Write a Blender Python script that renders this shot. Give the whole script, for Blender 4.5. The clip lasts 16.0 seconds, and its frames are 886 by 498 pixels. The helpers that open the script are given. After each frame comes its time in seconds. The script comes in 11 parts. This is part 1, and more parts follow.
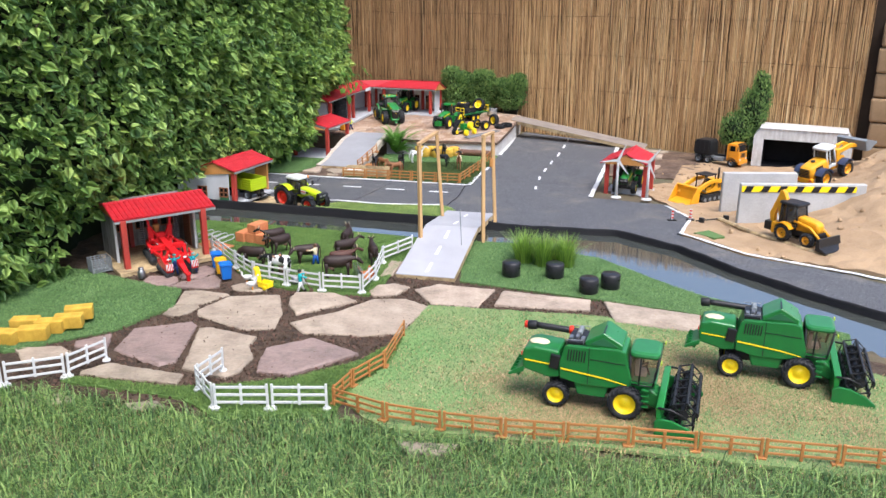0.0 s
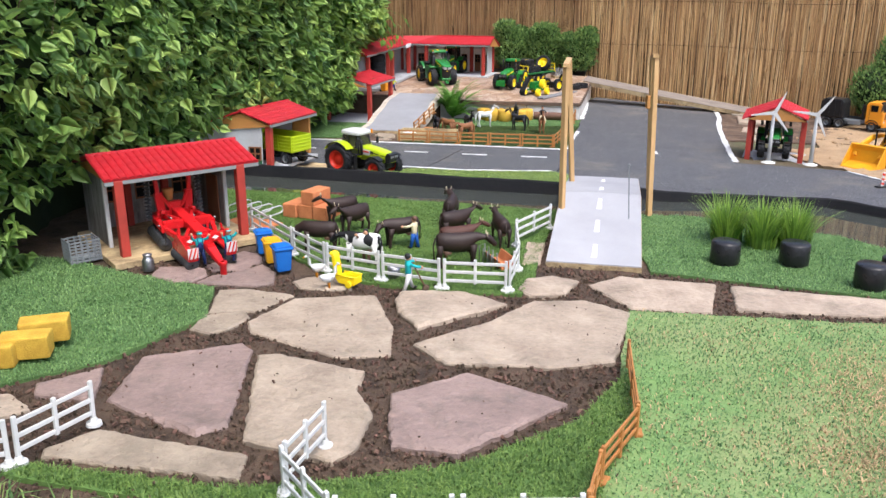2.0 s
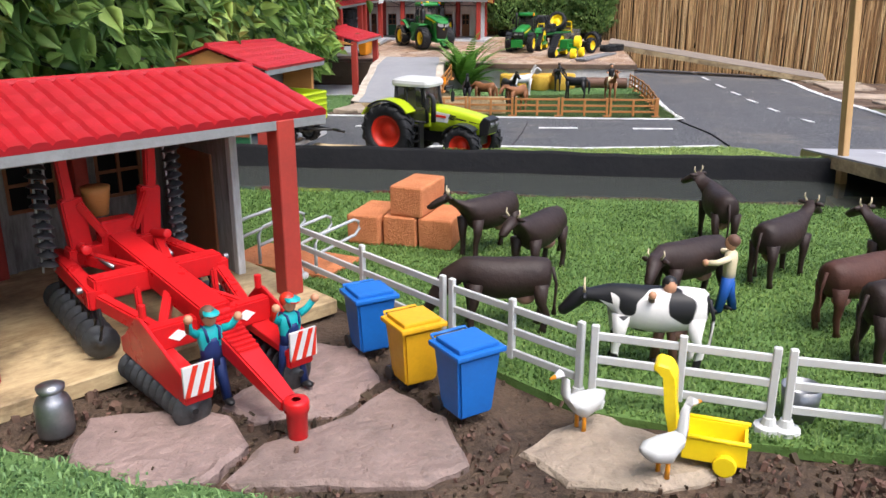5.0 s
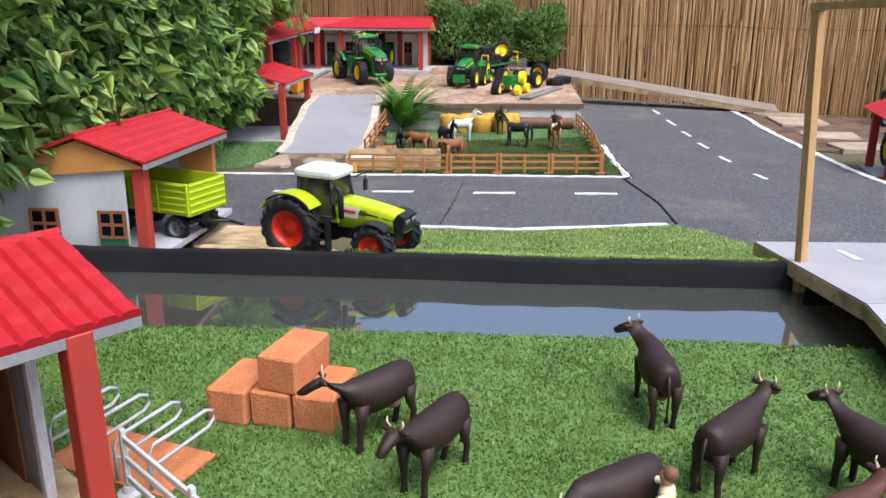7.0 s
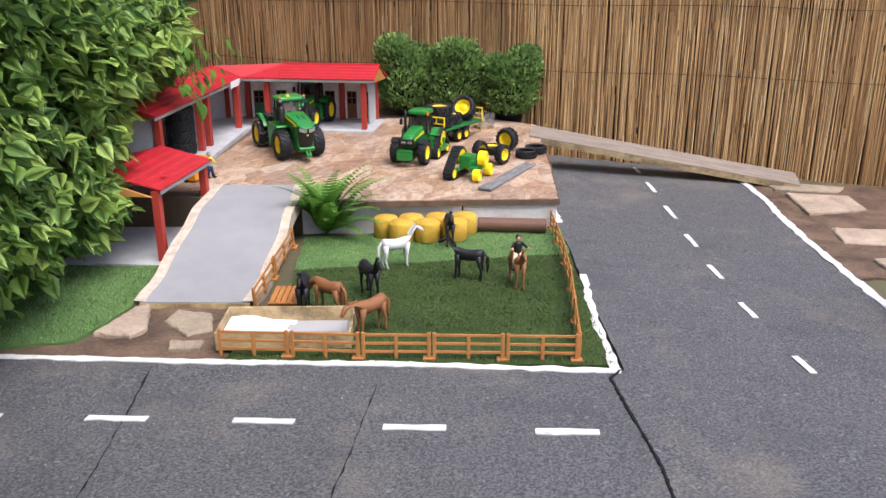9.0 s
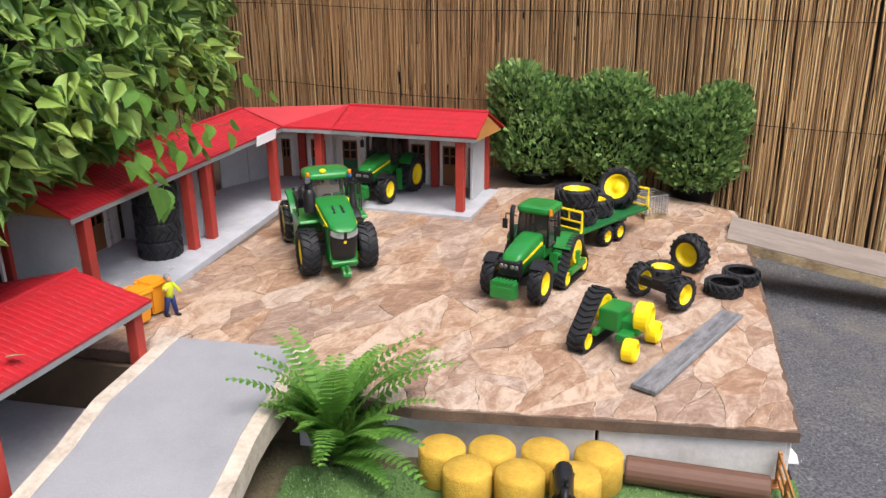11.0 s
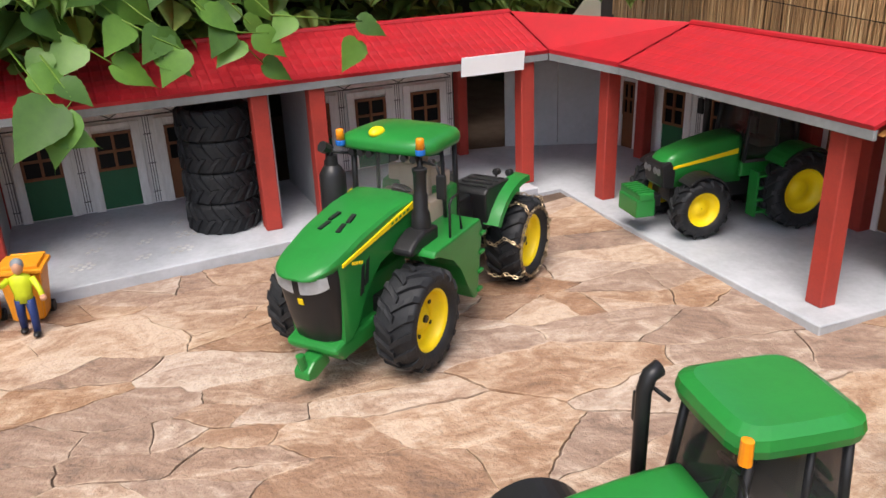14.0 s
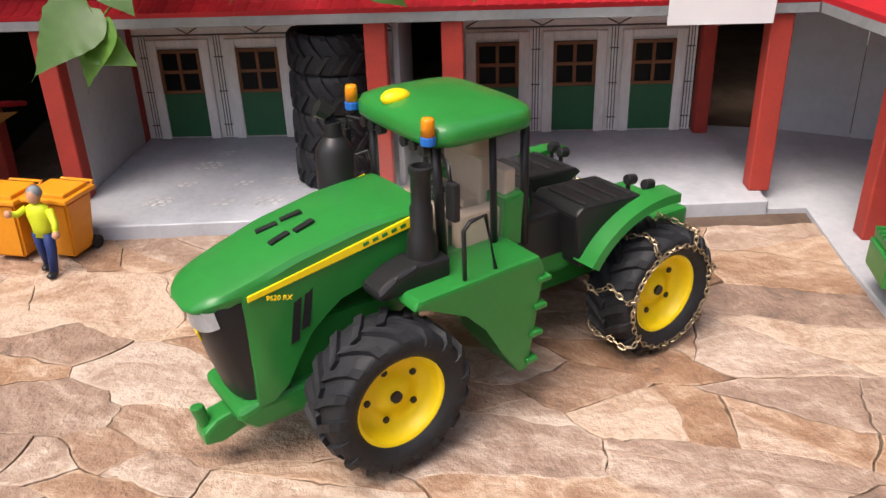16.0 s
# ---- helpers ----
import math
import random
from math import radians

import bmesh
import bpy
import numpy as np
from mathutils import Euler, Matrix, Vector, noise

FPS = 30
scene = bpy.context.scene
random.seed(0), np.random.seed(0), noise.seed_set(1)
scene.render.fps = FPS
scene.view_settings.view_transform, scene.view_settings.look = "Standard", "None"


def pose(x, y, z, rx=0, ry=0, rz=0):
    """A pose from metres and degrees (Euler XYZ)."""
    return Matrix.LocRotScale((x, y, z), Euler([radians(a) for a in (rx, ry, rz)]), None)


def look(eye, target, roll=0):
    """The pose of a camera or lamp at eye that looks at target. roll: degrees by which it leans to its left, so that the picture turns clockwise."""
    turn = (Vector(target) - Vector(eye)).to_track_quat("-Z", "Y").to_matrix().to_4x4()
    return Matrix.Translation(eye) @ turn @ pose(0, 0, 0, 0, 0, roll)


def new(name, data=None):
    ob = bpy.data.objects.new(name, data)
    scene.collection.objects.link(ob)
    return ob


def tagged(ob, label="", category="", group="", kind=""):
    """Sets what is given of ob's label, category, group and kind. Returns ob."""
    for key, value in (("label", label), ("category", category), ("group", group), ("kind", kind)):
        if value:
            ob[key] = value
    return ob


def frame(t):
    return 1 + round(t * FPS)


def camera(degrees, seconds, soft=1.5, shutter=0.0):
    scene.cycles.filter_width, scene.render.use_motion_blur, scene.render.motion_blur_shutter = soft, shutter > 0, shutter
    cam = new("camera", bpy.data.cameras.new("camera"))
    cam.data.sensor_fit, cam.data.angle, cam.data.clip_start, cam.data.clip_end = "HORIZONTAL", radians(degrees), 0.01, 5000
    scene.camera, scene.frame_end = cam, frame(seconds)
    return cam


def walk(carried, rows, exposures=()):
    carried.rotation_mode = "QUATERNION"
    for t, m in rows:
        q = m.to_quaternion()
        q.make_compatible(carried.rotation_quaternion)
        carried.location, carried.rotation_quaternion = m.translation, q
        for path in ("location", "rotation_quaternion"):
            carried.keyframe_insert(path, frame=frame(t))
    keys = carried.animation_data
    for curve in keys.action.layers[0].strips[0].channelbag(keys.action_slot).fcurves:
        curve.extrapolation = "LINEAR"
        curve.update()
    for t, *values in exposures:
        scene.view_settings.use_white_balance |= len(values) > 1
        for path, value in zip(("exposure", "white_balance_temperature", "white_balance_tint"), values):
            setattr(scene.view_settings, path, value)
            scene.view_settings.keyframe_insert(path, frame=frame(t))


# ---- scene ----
cam = camera(56.2, 16.0)
PATH = [
    (0, (0.0, 0.005, 1.345), (0.0, 1.908, 0.73), 0.1),
    (0.5, (-0.143, 0.306, 1.244), (-0.131, 2.209, 0.63), 0.1),
    (1, (-0.292, 0.601, 1.12), (-0.278, 2.505, 0.506), 0.1),
    (1.5, (-0.426, 0.981, 0.966), (-0.409, 2.883, 0.349), -0.0),
    (2, (-0.578, 1.335, 0.838), (-0.548, 3.237, 0.218), 0.0),
    (2.5, (-0.715, 1.715, 0.736), (-0.664, 3.614, 0.111), -0.0),
    (3, (-0.818, 2.043, 0.663), (-0.722, 3.94, 0.039), -0.1),
    (3.5, (-0.971, 2.403, 0.579), (-0.809, 4.297, -0.043), -0.1),
    (4, (-1.081, 2.629, 0.518), (-0.871, 4.518, -0.106), 0.0),
    (4.2, (-1.119, 2.707, 0.481), (-0.894, 4.595, -0.139), -0.0),
    (6.3, (-1.16, 3.102, 0.414), (-0.828, 4.976, -0.2), 0.0),
    (6.5, (-1.12, 3.128, 0.458), (-0.777, 5.001, -0.156), 0.0),
    (7, (-0.995, 3.218, 0.583), (-0.632, 5.087, -0.029), 0.0),
    (7.5, (-0.881, 3.368, 0.701), (-0.5, 5.233, 0.085), 0.0),
    (8, (-0.791, 3.575, 0.787), (-0.402, 5.436, 0.165), 0.0),
    (8.5, (-0.685, 3.909, 0.848), (-0.292, 5.762, 0.208), 0.0),
    (9, (-0.595, 4.207, 0.879), (-0.21, 6.056, 0.221), 0.0),
    (9.5, (-0.533, 4.651, 0.89), (-0.166, 6.5, 0.22), 0.1),
    (10, (-0.474, 5.027, 0.914), (-0.152, 6.885, 0.249), 0.2),
    (10.2, (-0.451, 5.196, 0.909), (-0.16, 7.06, 0.247), 0.4),
    (12.3, (0.244, 6.546, 0.707), (-0.377, 8.319, 0.022), -1.9),
    (12.5, (0.264, 6.666, 0.681), (-0.433, 8.407, -0.015), -1.6),
    (13, (0.319, 6.927, 0.621), (-0.587, 8.559, -0.099), -1.5),
    (13.5, (0.33, 7.186, 0.587), (-0.841, 8.626, -0.16), -1.5),
    (14, (0.271, 7.368, 0.548), (-1.107, 8.613, -0.193), -1.4),
    (14.5, (0.202, 7.539, 0.528), (-1.36, 8.536, -0.226), -1.4),
    (15, (0.177, 7.654, 0.512), (-1.48, 8.44, -0.287), -1.0),
    (15.5, (0.154, 7.77, 0.495), (-1.555, 8.361, -0.361), -0.8),
    (16, (0.113, 7.835, 0.489), (-1.615, 8.324, -0.392), -0.7),
]
walk(cam, [(t, look(eye, target, roll)) for t, eye, target, roll in PATH], [(0, 1.2, 6150, 12), (4, 1.08, 6350, 12), (7.5, 1.1, 6150, 14), (10, 1.1, 6500, 15), (12.5, 1.0, 6450, 9), (16, 1.1, 6850, 15)])

# ---- light ----
world = bpy.data.worlds.new("sky")
scene.world = world
world.use_nodes = True
wn = world.node_tree
sky = wn.nodes.new("ShaderNodeTexSky")
sky.sky_type, sky.sun_disc = "NISHITA", False
sky.sun_elevation, sky.sun_rotation = radians(63), radians(151)
sky.air_density, sky.dust_density, sky.ozone_density = 1.0, 4.0, 1.0
wn.links.new(sky.outputs["Color"], wn.nodes["Background"].inputs["Color"])
wn.nodes["Background"].inputs["Strength"].default_value = 0.145
sun = new("sun", bpy.data.lights.new("sun", "SUN"))
sun.data.energy, sun.data.angle, sun.data.color = 1.5, radians(36), (1.0, 0.97, 0.94)
sun.matrix_basis = look((2.0, 0.95, 8.0), (0.0, 4.5, 0.0))


# ---- materials ----
def mat(name, col, col2=None, scale=8.0, fine=120.0, rough=0.6, bump=0.15, metal=0.0, spec=0.32, amount=0.6,
        each=0.0, stretch=(1, 1, 1), coat=0.0, dist=0.004, island=False):
    """A surface of two tones at two scales, with fine relief; each: how far single pieces differ."""
    m = bpy.data.materials.new(name)
    m.use_nodes = True
    nt = m.node_tree
    bsdf = nt.nodes["Principled BSDF"]
    tc = nt.nodes.new("ShaderNodeTexCoord")
    mp = nt.nodes.new("ShaderNodeMapping")
    mp.inputs["Scale"].default_value = stretch
    nt.links.new(tc.outputs["Object"], mp.inputs["Vector"])
    col2 = col2 or tuple(c * 0.72 for c in col)

    def noise_node(sc, det, rgh):
        n = nt.nodes.new("ShaderNodeTexNoise")
        n.inputs["Scale"].default_value, n.inputs["Detail"].default_value, n.inputs["Roughness"].default_value = sc, det, rgh
        nt.links.new(mp.outputs["Vector"], n.inputs["Vector"])
        return n
    big, small = noise_node(scale, 4, 0.6), noise_node(fine, 3, 0.65)
    add = nt.nodes.new("ShaderNodeMath")
    add.operation = "MULTIPLY_ADD"
    nt.links.new(small.outputs["Fac"], add.inputs[0])
    add.inputs[1].default_value = 0.55
    nt.links.new(big.outputs["Fac"], add.inputs[2])
    ramp = nt.nodes.new("ShaderNodeMapRange")
    ramp.inputs["From Min"].default_value, ramp.inputs["From Max"].default_value = 0.55, 1.0
    ramp.inputs["To Min"].default_value, ramp.inputs["To Max"].default_value = 0.5 - amount / 2, 0.5 + amount / 2
    nt.links.new(add.outputs[0], ramp.inputs["Value"])
    mix = nt.nodes.new("ShaderNodeMix")
    mix.data_type = "RGBA"
    mix.inputs["A"].default_value, mix.inputs["B"].default_value = (*col, 1), (*col2, 1)
    nt.links.new(ramp.outputs["Result"], mix.inputs["Factor"])
    out = mix.outputs["Result"]
    if each:
        info = nt.nodes.new("ShaderNodeNewGeometry" if island else "ShaderNodeObjectInfo")
        hsv = nt.nodes.new("ShaderNodeHueSaturation")
        rng = nt.nodes.new("ShaderNodeMapRange")
        rng.inputs["To Min"].default_value, rng.inputs["To Max"].default_value = 1 - each, 1 + each
        nt.links.new(info.outputs["Random Per Island" if island else "Random"], rng.inputs["Value"])
        nt.links.new(rng.outputs["Result"], hsv.inputs["Value"])
        hue = nt.nodes.new("ShaderNodeMapRange")
        hue.inputs["To Min"].default_value, hue.inputs["To Max"].default_value = 0.5 + each * 0.04, 0.5 - each * 0.05
        nt.links.new(info.outputs["Random Per Island" if island else "Random"], hue.inputs["Value"])
        nt.links.new(hue.outputs["Result"], hsv.inputs["Hue"])
        nt.links.new(out, hsv.inputs["Color"])
        out = hsv.outputs["Color"]
    nt.links.new(out, bsdf.inputs["Base Color"])
    rr = nt.nodes.new("ShaderNodeMapRange")
    rr.inputs["To Min"].default_value, rr.inputs["To Max"].default_value = max(0.03, rough - 0.12), min(1, rough + 0.12)
    nt.links.new(big.outputs["Fac"], rr.inputs["Value"])
    nt.links.new(rr.outputs["Result"], bsdf.inputs["Roughness"])
    if bump:
        bp = nt.nodes.new("ShaderNodeBump")
        bp.inputs["Strength"].default_value, bp.inputs["Distance"].default_value = bump, dist
        nt.links.new(small.outputs["Fac"], bp.inputs["Height"])
        nt.links.new(bp.outputs["Normal"], bsdf.inputs["Normal"])
    bsdf.inputs["Metallic"].default_value = metal
    bsdf.inputs["Specular IOR Level"].default_value = spec
    bsdf.inputs["Coat Weight"].default_value = coat
    return m


def leafy(name, col, col2, each=0.35, trans=0.35, rough=0.45):
    """Foliage whose leaves differ one by one and let some light through."""
    m = mat(name, col, col2, 6, 60, rough, 0.05, each=each, island=True, amount=0.8)
    nt = m.node_tree
    bsdf = nt.nodes["Principled BSDF"]
    tr = nt.nodes.new("ShaderNodeBsdfTranslucent")
    src = bsdf.inputs["Base Color"].links[0].from_socket
    nt.links.new(src, tr.inputs["Color"])
    mx = nt.nodes.new("ShaderNodeMixShader")
    mx.inputs[0].default_value = trans
    nt.links.new(bsdf.outputs[0], mx.inputs[1])
    nt.links.new(tr.outputs[0], mx.inputs[2])
    nt.links.new(mx.outputs[0], nt.nodes["Material Output"].inputs["Surface"])
    return m


M = {}
M["soil"] = mat("soil", (0.105, 0.07, 0.046), (0.036, 0.024, 0.017), 14, 160, 0.9, 0.9, amount=1.0, dist=0.008)
M["turf_worn"] = mat("turf_worn", (0.14, 0.25, 0.078), (0.235, 0.265, 0.115), 3.0, 160, 0.85, 0.6, amount=1.1)
M["lawn_soil"] = mat("lawn_soil", (0.085, 0.09, 0.045), (0.13, 0.09, 0.06), 3, 90, 0.95, 0.8, amount=1.0, dist=0.01)
M["turf"] = mat("turf", (0.10, 0.18, 0.055), (0.06, 0.125, 0.035), 5, 250, 0.8, 0.6, amount=0.9)
M["turf_dark"] = mat("turf_dark", (0.125, 0.22, 0.055), (0.085, 0.165, 0.038), 5, 250, 0.85, 0.6, amount=0.9)
M["asphalt"] = mat("asphalt", (0.125, 0.128, 0.135), (0.042, 0.045, 0.051), 160, 520, 0.75, 1.0, amount=2.2, dist=0.002)


def stained(m, col, scale, lo, hi, most):
    """Lay large uneven stains of another colour over a material."""
    nt = m.node_tree
    b = nt.nodes["Principled BSDF"]
    src = b.inputs["Base Color"].links[0].from_socket
    tc = nt.nodes.new("ShaderNodeTexCoord")
    n = nt.nodes.new("ShaderNodeTexNoise")
    n.inputs["Scale"].default_value, n.inputs["Detail"].default_value, n.inputs["Roughness"].default_value = scale, 7, 0.68
    nt.links.new(tc.outputs["Object"], n.inputs["Vector"])
    mr = nt.nodes.new("ShaderNodeMapRange")
    mr.inputs["From Min"].default_value, mr.inputs["From Max"].default_value, mr.inputs["To Max"].default_value = lo, hi, most
    nt.links.new(n.outputs["Fac"], mr.inputs["Value"])
    mx = nt.nodes.new("ShaderNodeMix")
    mx.data_type = "RGBA"
    mx.inputs["B"].default_value = (*col, 1)
    nt.links.new(src, mx.inputs["A"])
    nt.links.new(mr.outputs["Result"], mx.inputs["Factor"])
    nt.links.new(mx.outputs["Result"], b.inputs["Base Color"])


M["grit"] = mat("grit", (0.36, 0.36, 0.35), (0.2, 0.2, 0.2), 40, 200, 0.8, 0.2, each=0.4, island=True)
M["mud"] = mat("mud", (0.15, 0.10, 0.068), (0.06, 0.039, 0.028), 7, 90, 0.8, 0.8, amount=1.3, dist=0.006)
M["turf_deep"] = mat("turf_deep", (0.036, 0.068, 0.015), (0.02, 0.042, 0.009), 5, 250, 0.85, 0.6, amount=0.9)
M["road_paint"] = mat("road_paint", (0.78, 0.79, 0.78), (0.45, 0.46, 0.46), 25, 200, 0.6, 0.3, amount=0.7)
M["stone"] = mat("flagstone", (0.395, 0.325, 0.245), (0.225, 0.178, 0.135), 9, 75, 0.8, 0.9, each=0.14, amount=0.9, dist=0.006)
M["stone_pink"] = mat("flagstone_pink", (0.315, 0.228, 0.20), (0.18, 0.13, 0.115), 9, 75, 0.7, 0.9, each=0.1, amount=0.9, dist=0.006)
M["joint"] = mat("joint", (0.15, 0.105, 0.075), (0.06, 0.04, 0.03), 20, 150, 0.85, 0.4)
M["liner"] = mat("liner", (0.009, 0.010, 0.012), (0.02, 0.02, 0.021), 10, 60, 0.75, 0.3, spec=0.08)
M["wood"] = mat("pine", (0.55, 0.36, 0.17), (0.40, 0.24, 0.10), 9, 70, 0.6, 0.3, stretch=(6, 6, 0.7), amount=0.8)
M["board"] = mat("board", (0.55, 0.43, 0.24), (0.30, 0.21, 0.11), 9, 60, 0.7, 0.3, stretch=(1, 3, 3), amount=1.1)
M["osb"] = mat("sheathing", (0.62, 0.62, 0.60), (0.42, 0.40, 0.37), 8, 60, 0.75, 0.3, amount=0.8)
M["grey_deck"] = mat("grey_deck", (0.375, 0.38, 0.40), (0.29, 0.293, 0.31), 5, 260, 0.7, 0.3, amount=0.7)
M["ramp_felt"] = mat("ramp_felt", (0.29, 0.295, 0.315), (0.22, 0.225, 0.24), 5, 220, 0.75, 0.35, amount=0.8)
M["pale_edge"] = mat("pale_edge", (0.56, 0.50, 0.42), (0.34, 0.29, 0.23), 20, 90, 0.8, 0.4, amount=1.0)
M["sand"] = mat("sand", (0.43, 0.30, 0.175), (0.28, 0.19, 0.11), 6, 120, 0.95, 0.9, amount=0.9, dist=0.01)


def reed_mat(name, cols):
    """Reed stalks from dark brown over gold to pale straw, stalk by stalk, with streaks along them."""
    m = mat(name, (0.5, 0.33, 0.17), (0.27, 0.145, 0.065), 5, 40, 0.45, 0.2, stretch=(26, 26, 1.4), amount=1.3)
    nt = m.node_tree
    b = nt.nodes["Principled BSDF"]
    streak = b.inputs["Base Color"].links[0].from_socket
    geo = nt.nodes.new("ShaderNodeNewGeometry")
    rp = nt.nodes.new("ShaderNodeValToRGB")
    e = rp.color_ramp.elements
    e[0].position, e[0].color = 0.0, (*cols[0], 1)
    e[1].position, e[1].color = 1.0, (*cols[4], 1)
    for p, c in zip((0.3, 0.62, 0.88), cols[1:4]):
        e.new(p).color = (*c, 1)
    nt.links.new(geo.outputs["Random Per Island"], rp.inputs["Fac"])
    mx = nt.nodes.new("ShaderNodeMix")
    mx.data_type = "RGBA"
    mx.inputs["Factor"].default_value = 0.35
    nt.links.new(rp.outputs["Color"], mx.inputs["A"])
    nt.links.new(streak, mx.inputs["B"])
    nt.links.new(mx.outputs["Result"], b.inputs["Base Color"])
    return m


M["reed"] = reed_mat("reed", ((0.14, 0.07, 0.03), (0.46, 0.26, 0.11), (0.72, 0.46, 0.205), (0.86, 0.60, 0.29), (0.93, 0.74, 0.42)))
M["reed_old"] = reed_mat("reed_old", ((0.10, 0.05, 0.025), (0.28, 0.155, 0.07), (0.42, 0.245, 0.11), (0.54, 0.34, 0.165), (0.66, 0.47, 0.25)))
# near-black colour that paints the shade between the reeds
M["reed_gap_shade"] = mat("reed_gap_shade", (0.03, 0.018, 0.01), None, 12, 60, 0.9, 0.4)
# near-black colour that paints the shade inside the hedge and bushes
M["foliage_shade"] = mat("foliage_shade_inside", (0.012, 0.025, 0.008), (0.006, 0.012, 0.004), 9, 50, 0.9, 0.5)
M["leaf"] = leafy("leaf", (0.25, 0.405, 0.11), (0.115, 0.235, 0.055), 0.65, 0.38, 0.38)
M["leaf_young"] = leafy("leaf_young", (0.34, 0.50, 0.125), (0.20, 0.36, 0.07), 0.4, 0.4, 0.38)
M["vine_leaf"] = leafy("vine_leaf", (0.145, 0.31, 0.05), (0.075, 0.19, 0.03), 0.35, 0.38, 0.36)
M["vine_leaf_dark"] = leafy("vine_leaf_dark", (0.075, 0.17, 0.03), (0.04, 0.10, 0.02), 0.35, 0.3, 0.34)
M["thuja"] = leafy("thuja", (0.25, 0.41, 0.13), (0.10, 0.20, 0.06), 0.6, 0.42)
M["fern"] = leafy("fern", (0.17, 0.36, 0.06), (0.09, 0.23, 0.04), 0.3, 0.4)
M["blade"] = leafy("blade", (0.18, 0.315, 0.12), (0.10, 0.21, 0.072), 0.55, 0.3, 0.55)
M["blade_dark"] = leafy("blade_dark", (0.16, 0.265, 0.065), (0.085, 0.165, 0.038), 0.4, 0.35, 0.55)
M["blade_olive"] = leafy("blade_olive", (0.30, 0.40, 0.115), (0.17, 0.26, 0.065), 0.4, 0.3, 0.55)
M["blade_deep"] = leafy("blade_deep", (0.082, 0.13, 0.026), (0.036, 0.066, 0.014), 0.4, 0.3, 0.55)
M["blade_dry"] = leafy("blade_dry", (0.52, 0.39, 0.22), (0.38, 0.28, 0.145), 0.35, 0.3, 0.6)
def plastic(name, col, rough=0.35, dirt=0.25, **kw):
    return mat(name, col, tuple(c * (1 - dirt) + 0.02 * dirt for c in col), 18, 220, rough, 0.06, amount=0.7, dist=0.001, **kw)


M["red_roof"] = plastic("red_roof", (0.42, 0.012, 0.02), 0.5)
M["red_post"] = plastic("red_post", (0.42, 0.045, 0.03), 0.6, 0.4)
M["red_mach"] = plastic("red_machine", (0.62, 0.012, 0.015), 0.3)
M["fascia"] = mat("fascia", (0.27, 0.285, 0.29), (0.16, 0.165, 0.165), 12, 90, 0.7, 0.2)
M["white_wall"] = mat("white_wall", (0.62, 0.63, 0.62), (0.36, 0.35, 0.33), 9, 70, 0.7, 0.2, stretch=(4, 4, 0.8), amount=0.9)
M["grey_wall"] = mat("grey_wall", (0.52, 0.54, 0.56), (0.38, 0.40, 0.415), 9, 90, 0.7, 0.15)
M["old_wall"] = mat("old_wall", (0.30, 0.295, 0.28), (0.11, 0.10, 0.09), 8, 60, 0.8, 0.3, stretch=(5, 5, 0.7), amount=1.0)
M["grey_floor"] = mat("grey_floor", (0.47, 0.49, 0.52), (0.34, 0.36, 0.38), 14, 90, 0.5, 0.2, amount=0.8)
M["barn_wall"] = mat("barn_wall", (0.88, 0.87, 0.84), (0.66, 0.64, 0.60), 9, 70, 0.7, 0.2, stretch=(4, 4, 0.8), amount=0.9)
M["groove"] = mat("groove", (0.16, 0.155, 0.145), None, 20, 90, 0.8, 0.2)
M["door_green"] = plastic("door_green", (0.025, 0.13, 0.055), 0.5)
M["door_brown"] = mat("door_brown", (0.24, 0.10, 0.045), None, 10, 80, 0.6, 0.2, stretch=(5, 5, 0.8))
M["ochre"] = mat("ochre_board", (0.52, 0.25, 0.07), (0.38, 0.17, 0.05), 12, 80, 0.6, 0.2, stretch=(1, 1, 4))
M["dark_pane"] = mat("dark_pane", (0.004, 0.005, 0.006), None, 10, 60, 0.35, 0.0, spec=0.12)
M["green"] = plastic("tractor_green", (0.016, 0.20, 0.034), 0.33, 0.2, coat=0.2)
M["green_comb"] = plastic("harvester_green", (0.014, 0.165, 0.034), 0.32, 0.3, coat=0.25)
M["green_deck"] = plastic("deck_green", (0.012, 0.13, 0.035), 0.45)
M["yellow"] = plastic("rim_yellow", (0.92, 0.68, 0.01), 0.35, 0.15)
M["lime"] = plastic("lime", (0.42, 0.55, 0.012), 0.35, 0.15)
M["white"] = plastic("white_plastic", (0.58, 0.59, 0.58), 0.4, 0.15)
M["black"] = plastic("black_plastic", (0.014, 0.014, 0.015), 0.4, 0.0)
M["rubber"] = mat("rubber", (0.010, 0.011, 0.013), (0.019, 0.020, 0.022), 18, 150, 0.6, 0.25, amount=0.9, spec=0.3)
M["rim_red"] = plastic("rim_red", (0.62, 0.03, 0.012), 0.35)
M["digger"] = plastic("digger_yellow", (0.78, 0.36, 0.012), 0.38, 0.25)
M["orange"] = plastic("orange", (0.78, 0.30, 0.015), 0.4)
M["blue"] = plastic("bin_blue", (0.012, 0.14, 0.50), 0.4)
M["ochre_bin"] = plastic("bin_yellow", (0.72, 0.38, 0.012), 0.45)
M["steel"] = mat("steel", (0.33, 0.34, 0.35), (0.2, 0.2, 0.21), 20, 120, 0.42, 0.1, metal=0.9)
M["grey_plastic"] = plastic("grey_plastic", (0.20, 0.22, 0.23), 0.5)
M["paper"] = mat("paper", (0.86, 0.86, 0.86), (0.78, 0.78, 0.78), 8, 60, 0.7, 0.05)
M["grain"] = mat("white_grain", (0.86, 0.86, 0.84), (0.72, 0.72, 0.70), 40, 300, 0.8, 0.6, amount=0.9)
